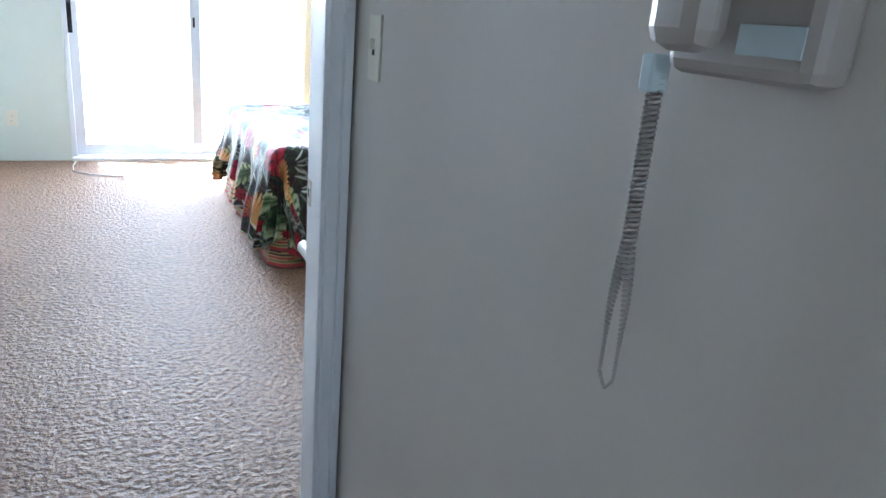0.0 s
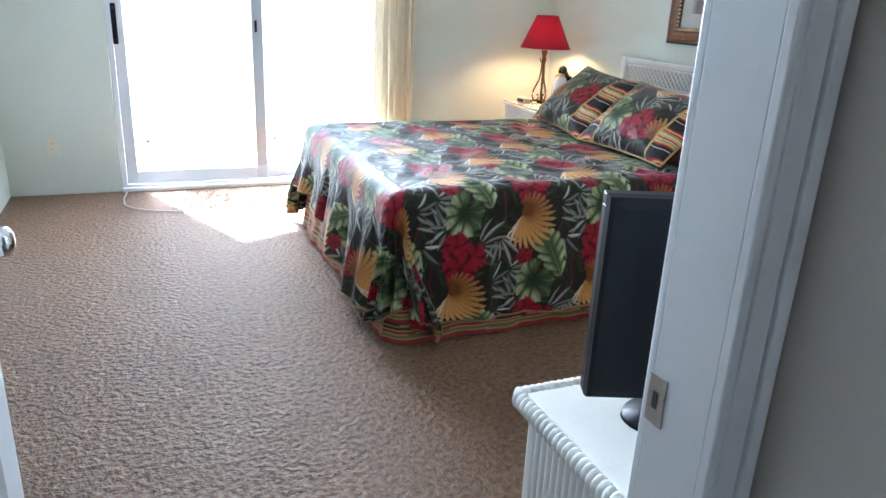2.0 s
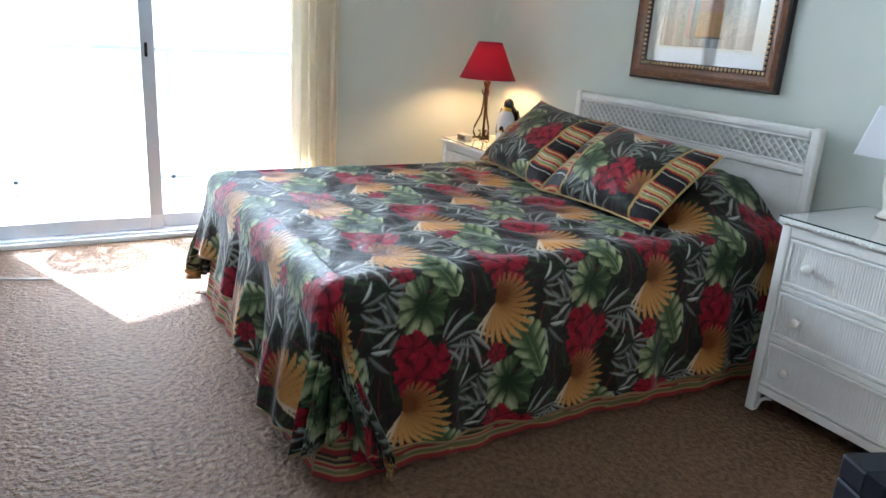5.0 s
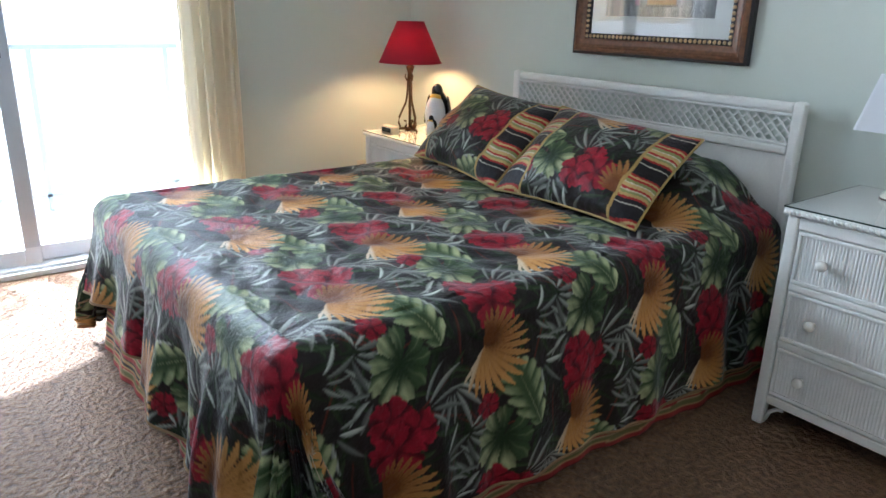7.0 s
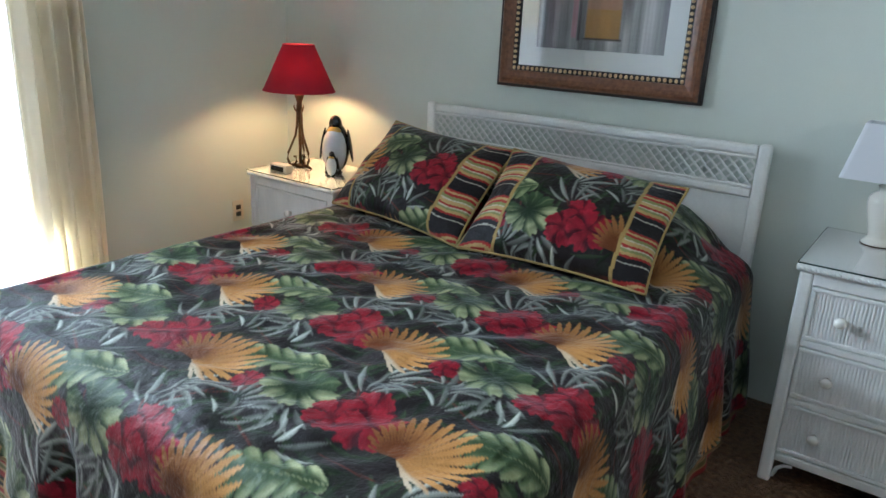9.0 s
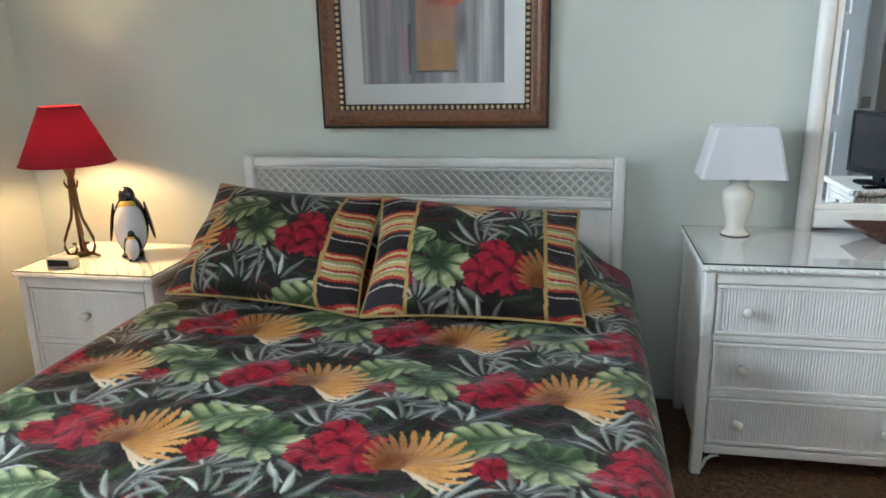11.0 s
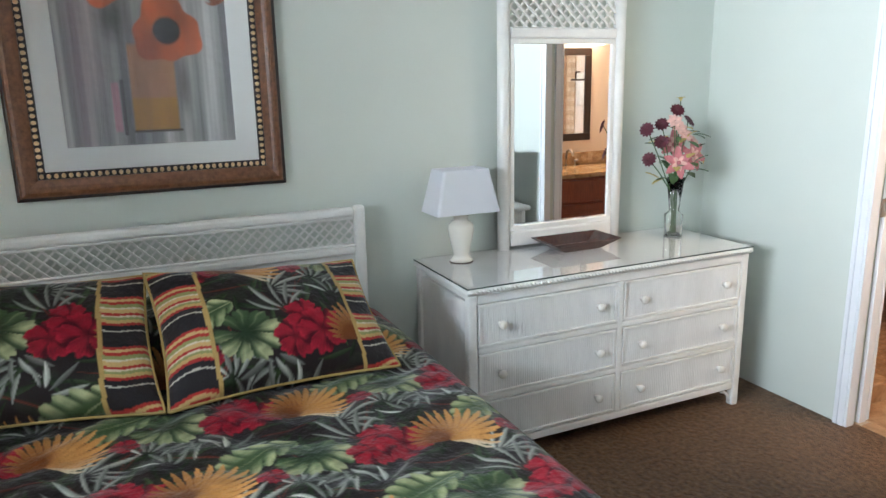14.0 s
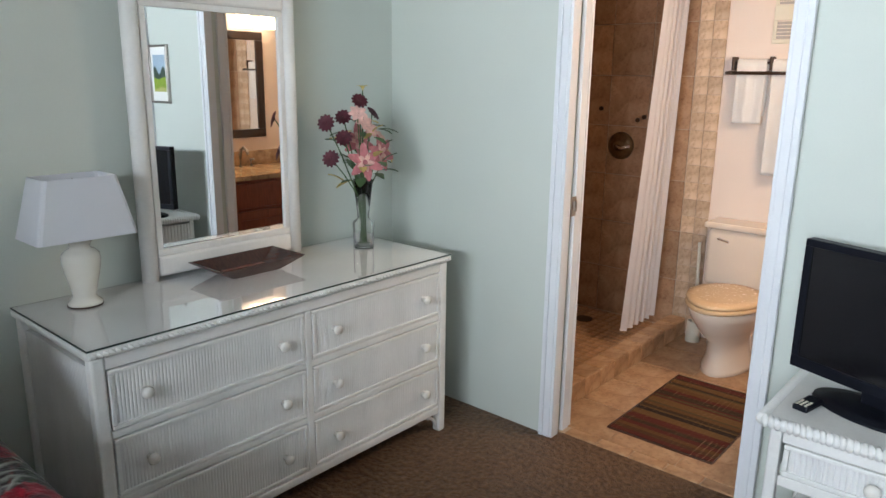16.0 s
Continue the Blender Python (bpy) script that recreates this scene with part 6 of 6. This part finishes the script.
for i in range(11):
    for j in range(3):
        x = TX0 + 0.124 + i * 0.024 + (0.012 if j % 2 else 0)
        part("vent_slot", boxes((x, x + 0.009, TY - 0.0565, TY - 0.0538, TZ1 - 0.108 + j * 0.020, TZ1 - 0.093 + j * 0.020), bevel=0.001), M_VOID, back)
lab = part("label", boxes((0.900, 0.988, TY - 0.0565, TY - 0.0542, 0.842, 0.897)), M_PAPER, back, "pale printed rating label")
part("barcode_strip", boxes((0.900, 1.036, TY - 0.0565, TY - 0.0542, 0.825, 0.835)), M_PAPER, back)
part("print_bars", boxes(*[(0.906, 0.906 + w_ * 0.9, TY - 0.0571, TY - 0.0564, 0.846 + k * 0.0072, 0.8482 + k * 0.0072) for k, w_ in enumerate((0.05, 0.08, 0.07, 0.04, 0.075, 0.06, 0.08))]), M_INK, lab)
part("neck", boxes((0.974, 1.054, TY - 0.055, TY - 0.02, ST + 0.012, TZ0 + 0.03), bevel=0.008), M_BLACK, tv)
bm = lathe(bmesh.new(), [(0.0, 0.0), (1.0, 0.0), (0.98, 0.010), (0.6, 0.022), (0.0, 0.026)], 0, 0, 40)
bmesh.ops.transform(bm, matrix=Matrix.Translation((1.0135, 2.2255, ST + 0.0005)) @ Matrix.Diagonal((0.170, 0.100, 0.8, 1)), verts=bm.verts)
part("foot", bm, M_BLACK, tv, "", True)
rm = thing("remote_control", (1.160, 2.305, ST), "black remote control lying on the wicker table", "remote control")
bm = boxes((-0.022, 0.022, -0.05, 0.05, 0, 0.018), bevel=0.006)
bmesh.ops.transform(bm, matrix=Matrix.Translation((1.160, 2.305, ST + 0.0005)) @ Matrix.Rotation(radians(-12), 4, "Z"), verts=bm.verts)
part("case", bm, M_BLACK, rm)
bm = bmesh.new()
for i in range(4):
    for j in range(3):
        box(bm, -0.016 + j * 0.012, -0.008 + j * 0.012, 0.005 + i * 0.011, 0.012 + i * 0.011, 0.018, 0.020, 0.001)
bmesh.ops.transform(bm, matrix=Matrix.Translation((1.160, 2.305, ST + 0.0005)) @ Matrix.Rotation(radians(-12), 4, "Z"), verts=bm.verts)
part("buttons", bm, M_PLATE, rm)

# small landscape print on the wall over the television
sp = thing("framed_print", (0.792, YE, 1.31), "small framed landscape print in a silver frame", "picture")
bm = boxes((0.672, 0.912, YE, YE + 0.02, 1.31, 1.325), (0.672, 0.912, YE, YE + 0.02, 1.675, 1.69), (0.672, 0.687, YE, YE + 0.02, 1.325, 1.675), (0.897, 0.912, YE, YE + 0.02, 1.325, 1.675), bevel=0.002)
part("frame", bm, M_NICKEL, sp)
part("mat_board", boxes((0.687, 0.897, YE, YE + 0.008, 1.325, 1.675)), M_MAT, sp)
X_, Z_ = np.meshgrid(np.linspace(0.87, 0.714, 60), np.linspace(1.385, 1.625, 80), indexing="ij")
u_, v_ = ((0.87 - X_) / 0.156).reshape(-1), ((Z_ - 1.385) / 0.24).reshape(-1)
img = np.tile(np.array((0.45, 0.58, 0.70)), (len(u_), 1))
over(img, smooth01((0.62 + 0.10 * np.sin(u_ * 9) - v_) * 14), np.array((0.07, 0.11, 0.08)))
over(img, smooth01((0.40 + 0.03 * np.sin(u_ * 6 + 1) - v_) * 18), np.array((0.34, 0.48, 0.06)))
over(img, smooth01((0.14 + 0.04 * np.sin(u_ * 5) - v_) * 12), np.array((0.55, 0.55, 0.18)))
o = new("art_print", grid_mesh("art_print_small", np.stack([X_, np.full_like(X_, YE + 0.0095), Z_], -1) - np.array(BASE[sp]), img, M_ART))
o.parent = sp

# ---- the bathroom ----
CURB = 2.30
structure("floor_bath", boxes((BATH_W, CURB, BATH_S, YB + 0.06, -0.05, 0.0), (CURB, XE, BATH_S, YB - 0.006, -0.05, 0.02)), M_GROUT)
structure("wall_shower", boxes((CURB - 0.02, XE, BATH_S, BATH_S + 0.012, 0.02, ZC), (XE - 0.012, XE, BATH_S + 0.012, YB - 0.006, 0.02, ZC), (CURB + 0.08, XE - 0.012, YB - 0.018, YB - 0.006, 0.02, ZC)), M_GROUT)

toilet = thing("toilet", (1.94, 0.70, 0), "cream close-coupled toilet with closed lid", "toilet")
TXc = 1.928
part("tank", boxes((TXc - 0.225, TXc + 0.225, BATH_S + 0.01, BATH_S + 0.20, 0.39, 0.715), bevel=0.03), M_PORCELAIN, toilet, "", True)
part("tank_lid", boxes((TXc - 0.24, TXc + 0.24, BATH_S + 0.005, BATH_S + 0.215, 0.716, 0.75), bevel=0.012), M_PORCELAIN, toilet)


def oval_stack(rows):
    """Stacked ovals: (half width, front, back, height)."""
    bm = bmesh.new()
    rings = []
    for w_, fr, bk, z_ in rows:
        ring = []
        for k in range(32):
            a = 2 * math.pi * k / 32
            s_, c_ = math.sin(a), math.cos(a)
            mid = (fr + bk) / 2
            ring.append(bm.verts.new((TXc + w_ * s_ * (1 - 0.15 * max(0, c_)), mid + (fr - bk) / 2 * c_, z_)))
        rings.append(ring)
    for a, b in zip(rings, rings[1:]):
        for k in range(32):
            bm.faces.new((a[k], a[(k + 1) % 32], b[(k + 1) % 32], b[k]))
    bm.faces.new(rings[0][::-1])
    bm.faces.new(rings[-1])
    bmesh.ops.recalc_face_normals(bm, faces=bm.faces)
    return bm


part("pedestal", oval_stack([(0.125, 0.86, 0.40, 0.0), (0.12, 0.855, 0.40, 0.03), (0.10, 0.83, 0.42, 0.10), (0.105, 0.84, 0.42, 0.18), (0.14, 0.93, 0.42, 0.25), (0.18, 1.0, 0.42, 0.33), (0.188, 1.02, 0.44, 0.375), (0.185, 1.015, 0.44, 0.385)]), M_PORCELAIN, toilet, "", True)
part("seat", oval_stack([(0.186, 1.025, 0.52, 0.387), (0.192, 1.03, 0.515, 0.395), (0.190, 1.028, 0.517, 0.408), (0.18, 1.01, 0.53, 0.410)]), M_SEAT, toilet, "beige seat", True)
part("lid", oval_stack([(0.186, 1.02, 0.52, 0.412), (0.19, 1.025, 0.515, 0.420), (0.186, 1.018, 0.52, 0.432), (0.14, 0.95, 0.56, 0.437)]), M_SEAT, toilet, "beige closed lid", True)
part("flush_lever", tube(bmesh.new(), [(TXc + 0.15, BATH_S + 0.20, 0.665), (TXc + 0.15, BATH_S + 0.225, 0.665), (TXc + 0.09, BATH_S + 0.23, 0.655)], 0.006), M_CHROME, toilet)

brush_ = thing("toilet_brush", (2.215, 0.40, 0), "white toilet brush handle beside the toilet tank", "brush")
part("holder", lathe(bmesh.new(), [(0.0, 0.0), (0.042, 0.0), (0.038, 0.13), (0.034, 0.13), (0.034, 0.01), (0.0, 0.01)], 2.21, 0.40, 20), M_PLATE, brush_, "", True)
part("handle", tube(bmesh.new(), [(2.21, 0.40, 0.02), (2.215, 0.395, 0.35), (2.225, 0.39, 0.60)], 0.009), M_PLATE, brush_, "", True)

rug = thing("bath_rug", (1.83, 1.33, 0), "striped woven bath rug in brown, orange and red", "rug")
rx, ry = np.meshgrid(np.linspace(1.595, 2.055, 60), np.linspace(0.955, 1.715, 420), indexing="ij")
rr_ = random.Random(3)
tones = [(0.12, 0.065, 0.03), (0.34, 0.15, 0.045), (0.20, 0.09, 0.035), (0.42, 0.22, 0.07), (0.26, 0.045, 0.03), (0.05, 0.03, 0.025), (0.22, 0.15, 0.06)]
img = np.zeros((rx.size, 3))
yy = ry.reshape(-1)
pos = 0.955
while pos < 1.72:
    w_ = rr_.uniform(0.008, 0.035)
    img[(yy >= pos) & (yy < pos + w_)] = np.array(tones[rr_.randrange(7)]) * 0.38
    pos += w_
rz = 0.008 + 0.0015 * np.sin(ry * 420) + 0.001 * np.sin(rx * 260)
o = new("woven_face", grid_mesh("woven_face", np.stack([rx, ry, rz], -1) - np.array(BASE[rug]), img, M_STRIPE))
o.parent = rug
part("binding", boxes((1.59, 2.06, 0.945, 0.957, 0.0005, 0.009), (1.59, 2.06, 1.713, 1.725, 0.0005, 0.009), (1.588, 1.597, 0.957, 1.713, 0.0005, 0.009), (2.053, 2.062, 0.957, 1.713, 0.0005, 0.009), (1.597, 2.053, 0.957, 1.713, 0.0005, 0.004)), M_TRAY, rug)

# shower: rod, curtain, valve, head, drain
n, m = 240, 30
f = np.linspace(0, 1, n)
zz = np.linspace(0.13, 1.98, m)
F, Z = np.meshgrid(f, zz, indexing="ij")
SCY = 0.42 + 0.44 * F * (1 - 0.30 * (Z - 0.13) / 1.85) + 0.006 * np.sin(F * 70)
SCX = 2.40 + 0.028 * np.sin(F * 2 * math.pi * 6) * (0.6 + 0.4 * (1.98 - Z) / 1.85) + 0.05 * (1.98 - Z) / 1.85
sc = tagged(new("shower_curtain", grid_mesh("shower_curtain", np.stack([SCX - 2.43, SCY - 0.55, Z - 0.13], -1), None, M_SHOWERCURT)), "white fabric shower curtain pushed to one side", "shower curtain")
sc.location = (2.43, 0.55, 0.13)
rod = thing("shower_rod", (2.43, 1.0, 2.0), "metal shower curtain rod", "curtain rod")
part("rod", tube(bmesh.new(), [(2.43, BATH_S + 0.012, 2.0), (2.43, 1.0, 2.0), (2.43, YB - 0.02, 2.0)], 0.013), M_NICKEL, rod, "", True)
for k in range(7):
    y = 0.42 + 0.035 * k
    part("ring", tube(bmesh.new(), [(2.43 + 0.02 * math.cos(a * math.pi / 8), y, 1.995 + 0.02 * math.sin(a * math.pi / 8)) for a in range(17)], 0.002, 5), M_NICKEL, rod)
valve = thing("shower_valve", (2.80, BATH_S + 0.02, 1.11), "dark bronze round shower valve with lever", "shower valve")
bm = lathe(bmesh.new(), [(0.0, 0.0), (0.085, 0.0), (0.083, 0.008), (0.045, 0.016), (0.030, 0.020), (0.028, 0.055), (0.0, 0.06)], 0, 0, 36)
bmesh.ops.transform(bm, matrix=pose(2.80, BATH_S + 0.021, 1.11, -90, 0, 0), verts=bm.verts)
part("plate", bm, M_BRONZE, valve, "", True)
part("lever", tube(bmesh.new(), [(2.80, BATH_S + 0.075, 1.11), (2.77, BATH_S + 0.085, 1.10), (2.71, BATH_S + 0.085, 1.115)], 0.012, 10, 0.008), M_CHROME, valve, "", True)
sh = thing("wall_shower", (2.80, BATH_S + 0.02, 1.98), "dark bronze wall shower with round rose", "shower")
part("arm", tube(bmesh.new(), [(2.80, BATH_S + 0.02, 2.05), (2.80, BATH_S + 0.10, 2.06), (2.80, BATH_S + 0.16, 2.02)], 0.010), M_DARKBRONZE, sh, "", True)
bm = lathe(bmesh.new(), [(0.0, 0.03), (0.014, 0.03), (0.045, 0.0), (0.045, -0.008), (0.0, -0.008)], 0, 0, 28)
bmesh.ops.transform(bm, matrix=pose(2.80, BATH_S + 0.18, 1.99, -35, 0, 0), verts=bm.verts)
part("rose", bm, M_DARKBRONZE, sh, "", True)
for x, z in ((2.95, 1.33), (2.66, 1.29), (2.70, 1.27)):
    bm = lathe(bmesh.new(), [(0.0, 0.0), (0.014, 0.0), (0.014, 0.01), (0.008, 0.02), (0.0, 0.02)], 0, 0, 14)
    bmesh.ops.transform(bm, matrix=pose(x, BATH_S + 0.021, z, -90, 0, 0), verts=bm.verts)
    piece("shower_hook", bm, M_DARKBRONZE, "small dark hook on the shower wall", "hook", group="hooks on the shower wall", smooth=True)
piece("floor_drain", lathe(bmesh.new(), [(0.0, 0.030), (0.055, 0.030), (0.055, 0.0335), (0.0, 0.0345)], 2.85, 0.56, 28), M_DARKBRONZE, "round dark drain in the shower floor", "drain")

bar = thing("towel_bar", (1.95, BATH_S, 1.56), "dark bronze towel bar on the bathroom wall", "towel bar")
part("bar", tube(bmesh.new(), [(1.60, BATH_S + 0.085, 1.550), (1.9, BATH_S + 0.085, 1.550), (2.18, BATH_S + 0.085, 1.550)], 0.009), M_DARKBRONZE, bar, "", True)
part("back_bar", tube(bmesh.new(), [(1.60, BATH_S + 0.036, 1.603), (1.9, BATH_S + 0.036, 1.603), (2.165, BATH_S + 0.036, 1.603)], 0.007), M_DARKBRONZE, bar, "", True)
for x in (1.62, 1.960, 2.155):
    part("post", boxes((x - 0.009, x + 0.009, BATH_S, BATH_S + 0.095, 1.542, 1.562), (x - 0.008, x + 0.008, BATH_S, BATH_S + 0.06, 1.563, 1.635), bevel=0.004), M_DARKBRONZE, bar)
for x0, x1, zb_, lab_ in ((1.978, 2.132, 1.285, "white hand towel hanging on the bar"), (1.70, 1.95, 1.015, "white bath towel hanging on the bar")):
    nn, mm = 40, 60
    F, T = np.meshgrid(np.linspace(0, 1, nn), np.linspace(0, 1, mm), indexing="ij")
    drop1, drop2 = 1.612 - zb_, 1.612 - zb_ - 0.04
    s_ = T * (drop1 + drop2 + 0.04)
    front = s_ < drop1
    Zt = np.where(front, zb_ + s_, np.where(s_ < drop1 + 0.04, 1.612 + 0.006 * np.sin((s_ - drop1) / 0.04 * np.pi), 1.612 - (s_ - drop1 - 0.04)))
    Yt = np.where(front, BATH_S + 0.056, np.where(s_ < drop1 + 0.04, BATH_S + 0.056 - 0.038 * (s_ - drop1) / 0.04, BATH_S + 0.018)) + 0.005 * np.sin(F * 11 + 1) * np.where(front, 1 - T, 0.3)
    Xt = x0 + (x1 - x0) * F
    tw = tagged(new("towel", grid_mesh("towel", np.stack([Xt - x0, Yt - BATH_S, Zt - zb_], -1), None, M_TOWEL)), lab_, "towel", "towels on the bar")
    tw.location = (x0, BATH_S, zb_)
    mod = tw.modifiers.new("thickness", "SOLIDIFY")
    mod.thickness = 0.006
vent = thing("wall_vent", (1.85, BATH_S, 1.70), "white wall vent with two louvred openings above the towel bar", "vent")
part("frame", boxes((1.70, 1.985, BATH_S, BATH_S + 0.012, 1.70, 1.722), (1.70, 1.985, BATH_S, BATH_S + 0.012, 1.818, 1.894), (1.70, 1.985, BATH_S, BATH_S + 0.012, 1.986, 2.008), (1.70, 1.72, BATH_S, BATH_S + 0.012, 1.722, 1.818), (1.965, 1.985, BATH_S, BATH_S + 0.012, 1.722, 1.818), (1.70, 1.72, BATH_S, BATH_S + 0.012, 1.894, 1.986), (1.965, 1.985, BATH_S, BATH_S + 0.012, 1.894, 1.986), bevel=0.003), M_PLATE, vent)
for zb_ in (1.726, 1.898):
    for k in range(5):
        part("slat", boxes((1.72, 1.965, BATH_S + 0.001, BATH_S + 0.008, zb_ + k * 0.018, zb_ + 0.013 + k * 0.018)), M_PHONE, vent)

# vanity, seen in the dresser mirror
VW = BATH_W + 0.006
van = thing("vanity_cabinet", (1.05, 1.30, 0), "cherry wood bathroom vanity cabinet", "cabinet")
part("body", boxes((VW, 1.30, 0.80, 1.80, 0.08, 0.81), bevel=0.004), M_CHERRY, van)
for k in range(2):
    y0 = 0.83 + k * 0.48
    d = part("door", boxes((1.301, 1.318, y0, y0 + 0.46, 0.12, 0.60), bevel=0.004), M_CHERRY, van)
    part("panel", boxes((1.319, 1.325, y0 + 0.06, y0 + 0.40, 0.18, 0.54), bevel=0.004), M_CHERRY, d)
    part("drawer", boxes((1.301, 1.318, y0, y0 + 0.46, 0.62, 0.79), bevel=0.004), M_CHERRY, van)
    bm = bmesh.new()
    ball(bm, (1.335, y0 + (0.43 if k == 0 else 0.03), 0.45), 0.014, 0.014, 0.014, 12, 8)
    part("knob", bm, M_NICKEL, d, "", True)
part("plinth", boxes((VW, 1.25, 0.80, 1.80, 0, 0.079)), M_ESPRESSO, van)
piece("vanity_countertop", boxes((VW, 1.33, 0.78, 1.815, 0.811, 0.845), (VW, VW + 0.02, 0.78, 1.815, 0.846, 0.95), bevel=0.004), M_GRANITE, "golden brown granite countertop with backsplash", "countertop")
tap = thing("vanity_faucet", (0.92, 1.42, 0.846), "brass-toned widespread faucet on the granite counter", "faucet")
part("spout", tube(bmesh.new(), [(0.90, 1.42, 0.846), (0.90, 1.42, 0.93), (0.915, 1.42, 0.975), (0.95, 1.42, 0.99), (0.99, 1.42, 0.97), (1.0, 1.42, 0.945)], 0.011), M_NICKEL, tap, "", True)
for y in (1.33, 1.51):
    part("handle", tube(bmesh.new(), [(0.90, y, 0.846), (0.90, y, 0.895), (0.935, y, 0.90)], 0.010), M_NICKEL, tap, "", True)
vm = thing("vanity_mirror", (VW, 1.36, 1.05), "bathroom mirror in espresso wood frame", "mirror")
bm = boxes((VW, VW + 0.022, 1.13, 1.60, 1.05, 1.11), (VW, VW + 0.022, 1.13, 1.60, 1.75, 1.81), (VW, VW + 0.022, 1.13, 1.19, 1.11, 1.75), (VW, VW + 0.022, 1.54, 1.60, 1.11, 1.75), bevel=0.006)
part("frame", bm, M_ESPRESSO, vm)
part("looking_glass", boxes((VW + 0.001, VW + 0.010, 1.19, 1.54, 1.11, 1.75)), M_MIRROR, vm)
vf = thing("vanity_light", (VW, 1.36, 1.93), "lit bath bar with frosted glass shades", "lamp")
part("backplate", boxes((VW, VW + 0.02, 1.05, 1.62, 1.95, 2.02), bevel=0.004), M_NICKEL, vf)
for y in (1.13, 1.335, 1.54):
    part("arm", tube(bmesh.new(), [(VW + 0.02, y, 1.985), (VW + 0.09, y, 1.985), (VW + 0.09, y, 1.96)], 0.008), M_NICKEL, vf)
    part("glass_shade", lathe(bmesh.new(), [(0.0, 1.965), (0.03, 1.965), (0.055, 1.90), (0.06, 1.83), (0.056, 1.83), (0.05, 1.895), (0.0, 1.94)], VW + 0.09, y, 24), M_FIXTURE, vf, "", True)

# ---- tiles ----
def tile_mesh(name, w, h, t, bevel, material):
    bm = bmesh.new()
    box(bm, -w / 2, w / 2, -h / 2, h / 2, 0, t, bevel, 1)
    return mesh_of(bm, name, material)


def lay(parent, me, name, origin, ux, uy, nu, nv, pu, pv, jitter=0.0, seed=1, skip=None):
    """Rows of alike pieces on a plane: origin, the two directions, counts and pitches."""
    r = random.Random(seed)
    ux, uy = Vector(ux), Vector(uy)
    n_ = ux.cross(uy)
    base = Matrix((ux, uy, n_)).transposed().to_4x4()
    for i in range(nu):
        for j in range(nv):
            p = Vector(origin) + ux * (i + 0.5) * pu + uy * (j + 0.5) * pv
            if skip and skip(p):
                continue
            o_ = new(name, me)
            o_.parent = parent
            o_.matrix_local = Matrix.Translation(p + n_ * r.uniform(-jitter, jitter)) @ base


FB, WS = bpy.data.objects["floor_bath"], bpy.data.objects["wall_shower"]
lay(FB, tile_mesh("floor_tile", 0.296, 0.296, 0.006, 0.002, M_TRAV), "tile", (BATH_W + 0.006, BATH_S, 0.0), (1, 0, 0), (0, 1, 0), 5, 5, 0.2988, 0.306, 0.0004, 2)
lay(FB, tile_mesh("threshold_tile", 0.146, 0.060, 0.010, 0.003, M_TRAV), "tile", (BD0, YB, -0.003), (1, 0, 0), (0, 1, 0), 5, 1, 0.15, 0.062, 0.0006, 3)
curb = structure("shower_curb", boxes((CURB, CURB + 0.085, BATH_S + 0.012, YB - 0.02, 0.021, 0.10)), M_GROUT, "low stone-tiled shower curb")
lay(curb, tile_mesh("curb_tile", 0.100, 0.146, 0.008, 0.004, M_TRAV), "tile", (CURB - 0.008, BATH_S + 0.013, 0.10), (1, 0, 0), (0, 1, 0), 1, 10, 0.100, 0.150, 0.0005, 4)
lay(curb, tile_mesh("curb_face_tile", 0.146, 0.092, 0.008, 0.003, M_TRAV), "tile", (CURB, YB - 0.02, 0.007), (0, -1, 0), (0, 0, 1), 10, 1, 0.150, 0.093, 0.0005, 5)
lay(FB, tile_mesh("mosaic_tile", 0.046, 0.046, 0.010, 0.004, M_TRAV), "mosaic_tile", (CURB + 0.09, BATH_S + 0.022, 0.02), (1, 0, 0), (0, 1, 0), 15, 20, 0.0505, 0.0505, 0.001, 6)
lay(WS, tile_mesh("wall_tile_b", 0.256, 0.296, 0.008, 0.002, M_TRAVDARK), "tile", (XE - 0.013, BATH_S + 0.012, 0.03), (-1, 0, 0), (0, 0, 1), 3, 8, 0.26, 0.30, 0.0008, 7)
lay(WS, tile_mesh("border_tile", 0.077, 0.098, 0.009, 0.002, M_TRAVPALE), "border_tile", (CURB + 0.075, BATH_S + 0.012, 0.03), (-1, 0, 0), (0, 0, 1), 2, 24, 0.0795, 0.100, 0.0008, 8)
lay(WS, tile_mesh("side_tile", 0.296, 0.296, 0.008, 0.002, M_TRAVDARK), "tile", (XE - 0.012, BATH_S + 1.525, 0.03), (0, -1, 0), (0, 0, 1), 5, 8, 0.30, 0.30, 0.0008, 9)
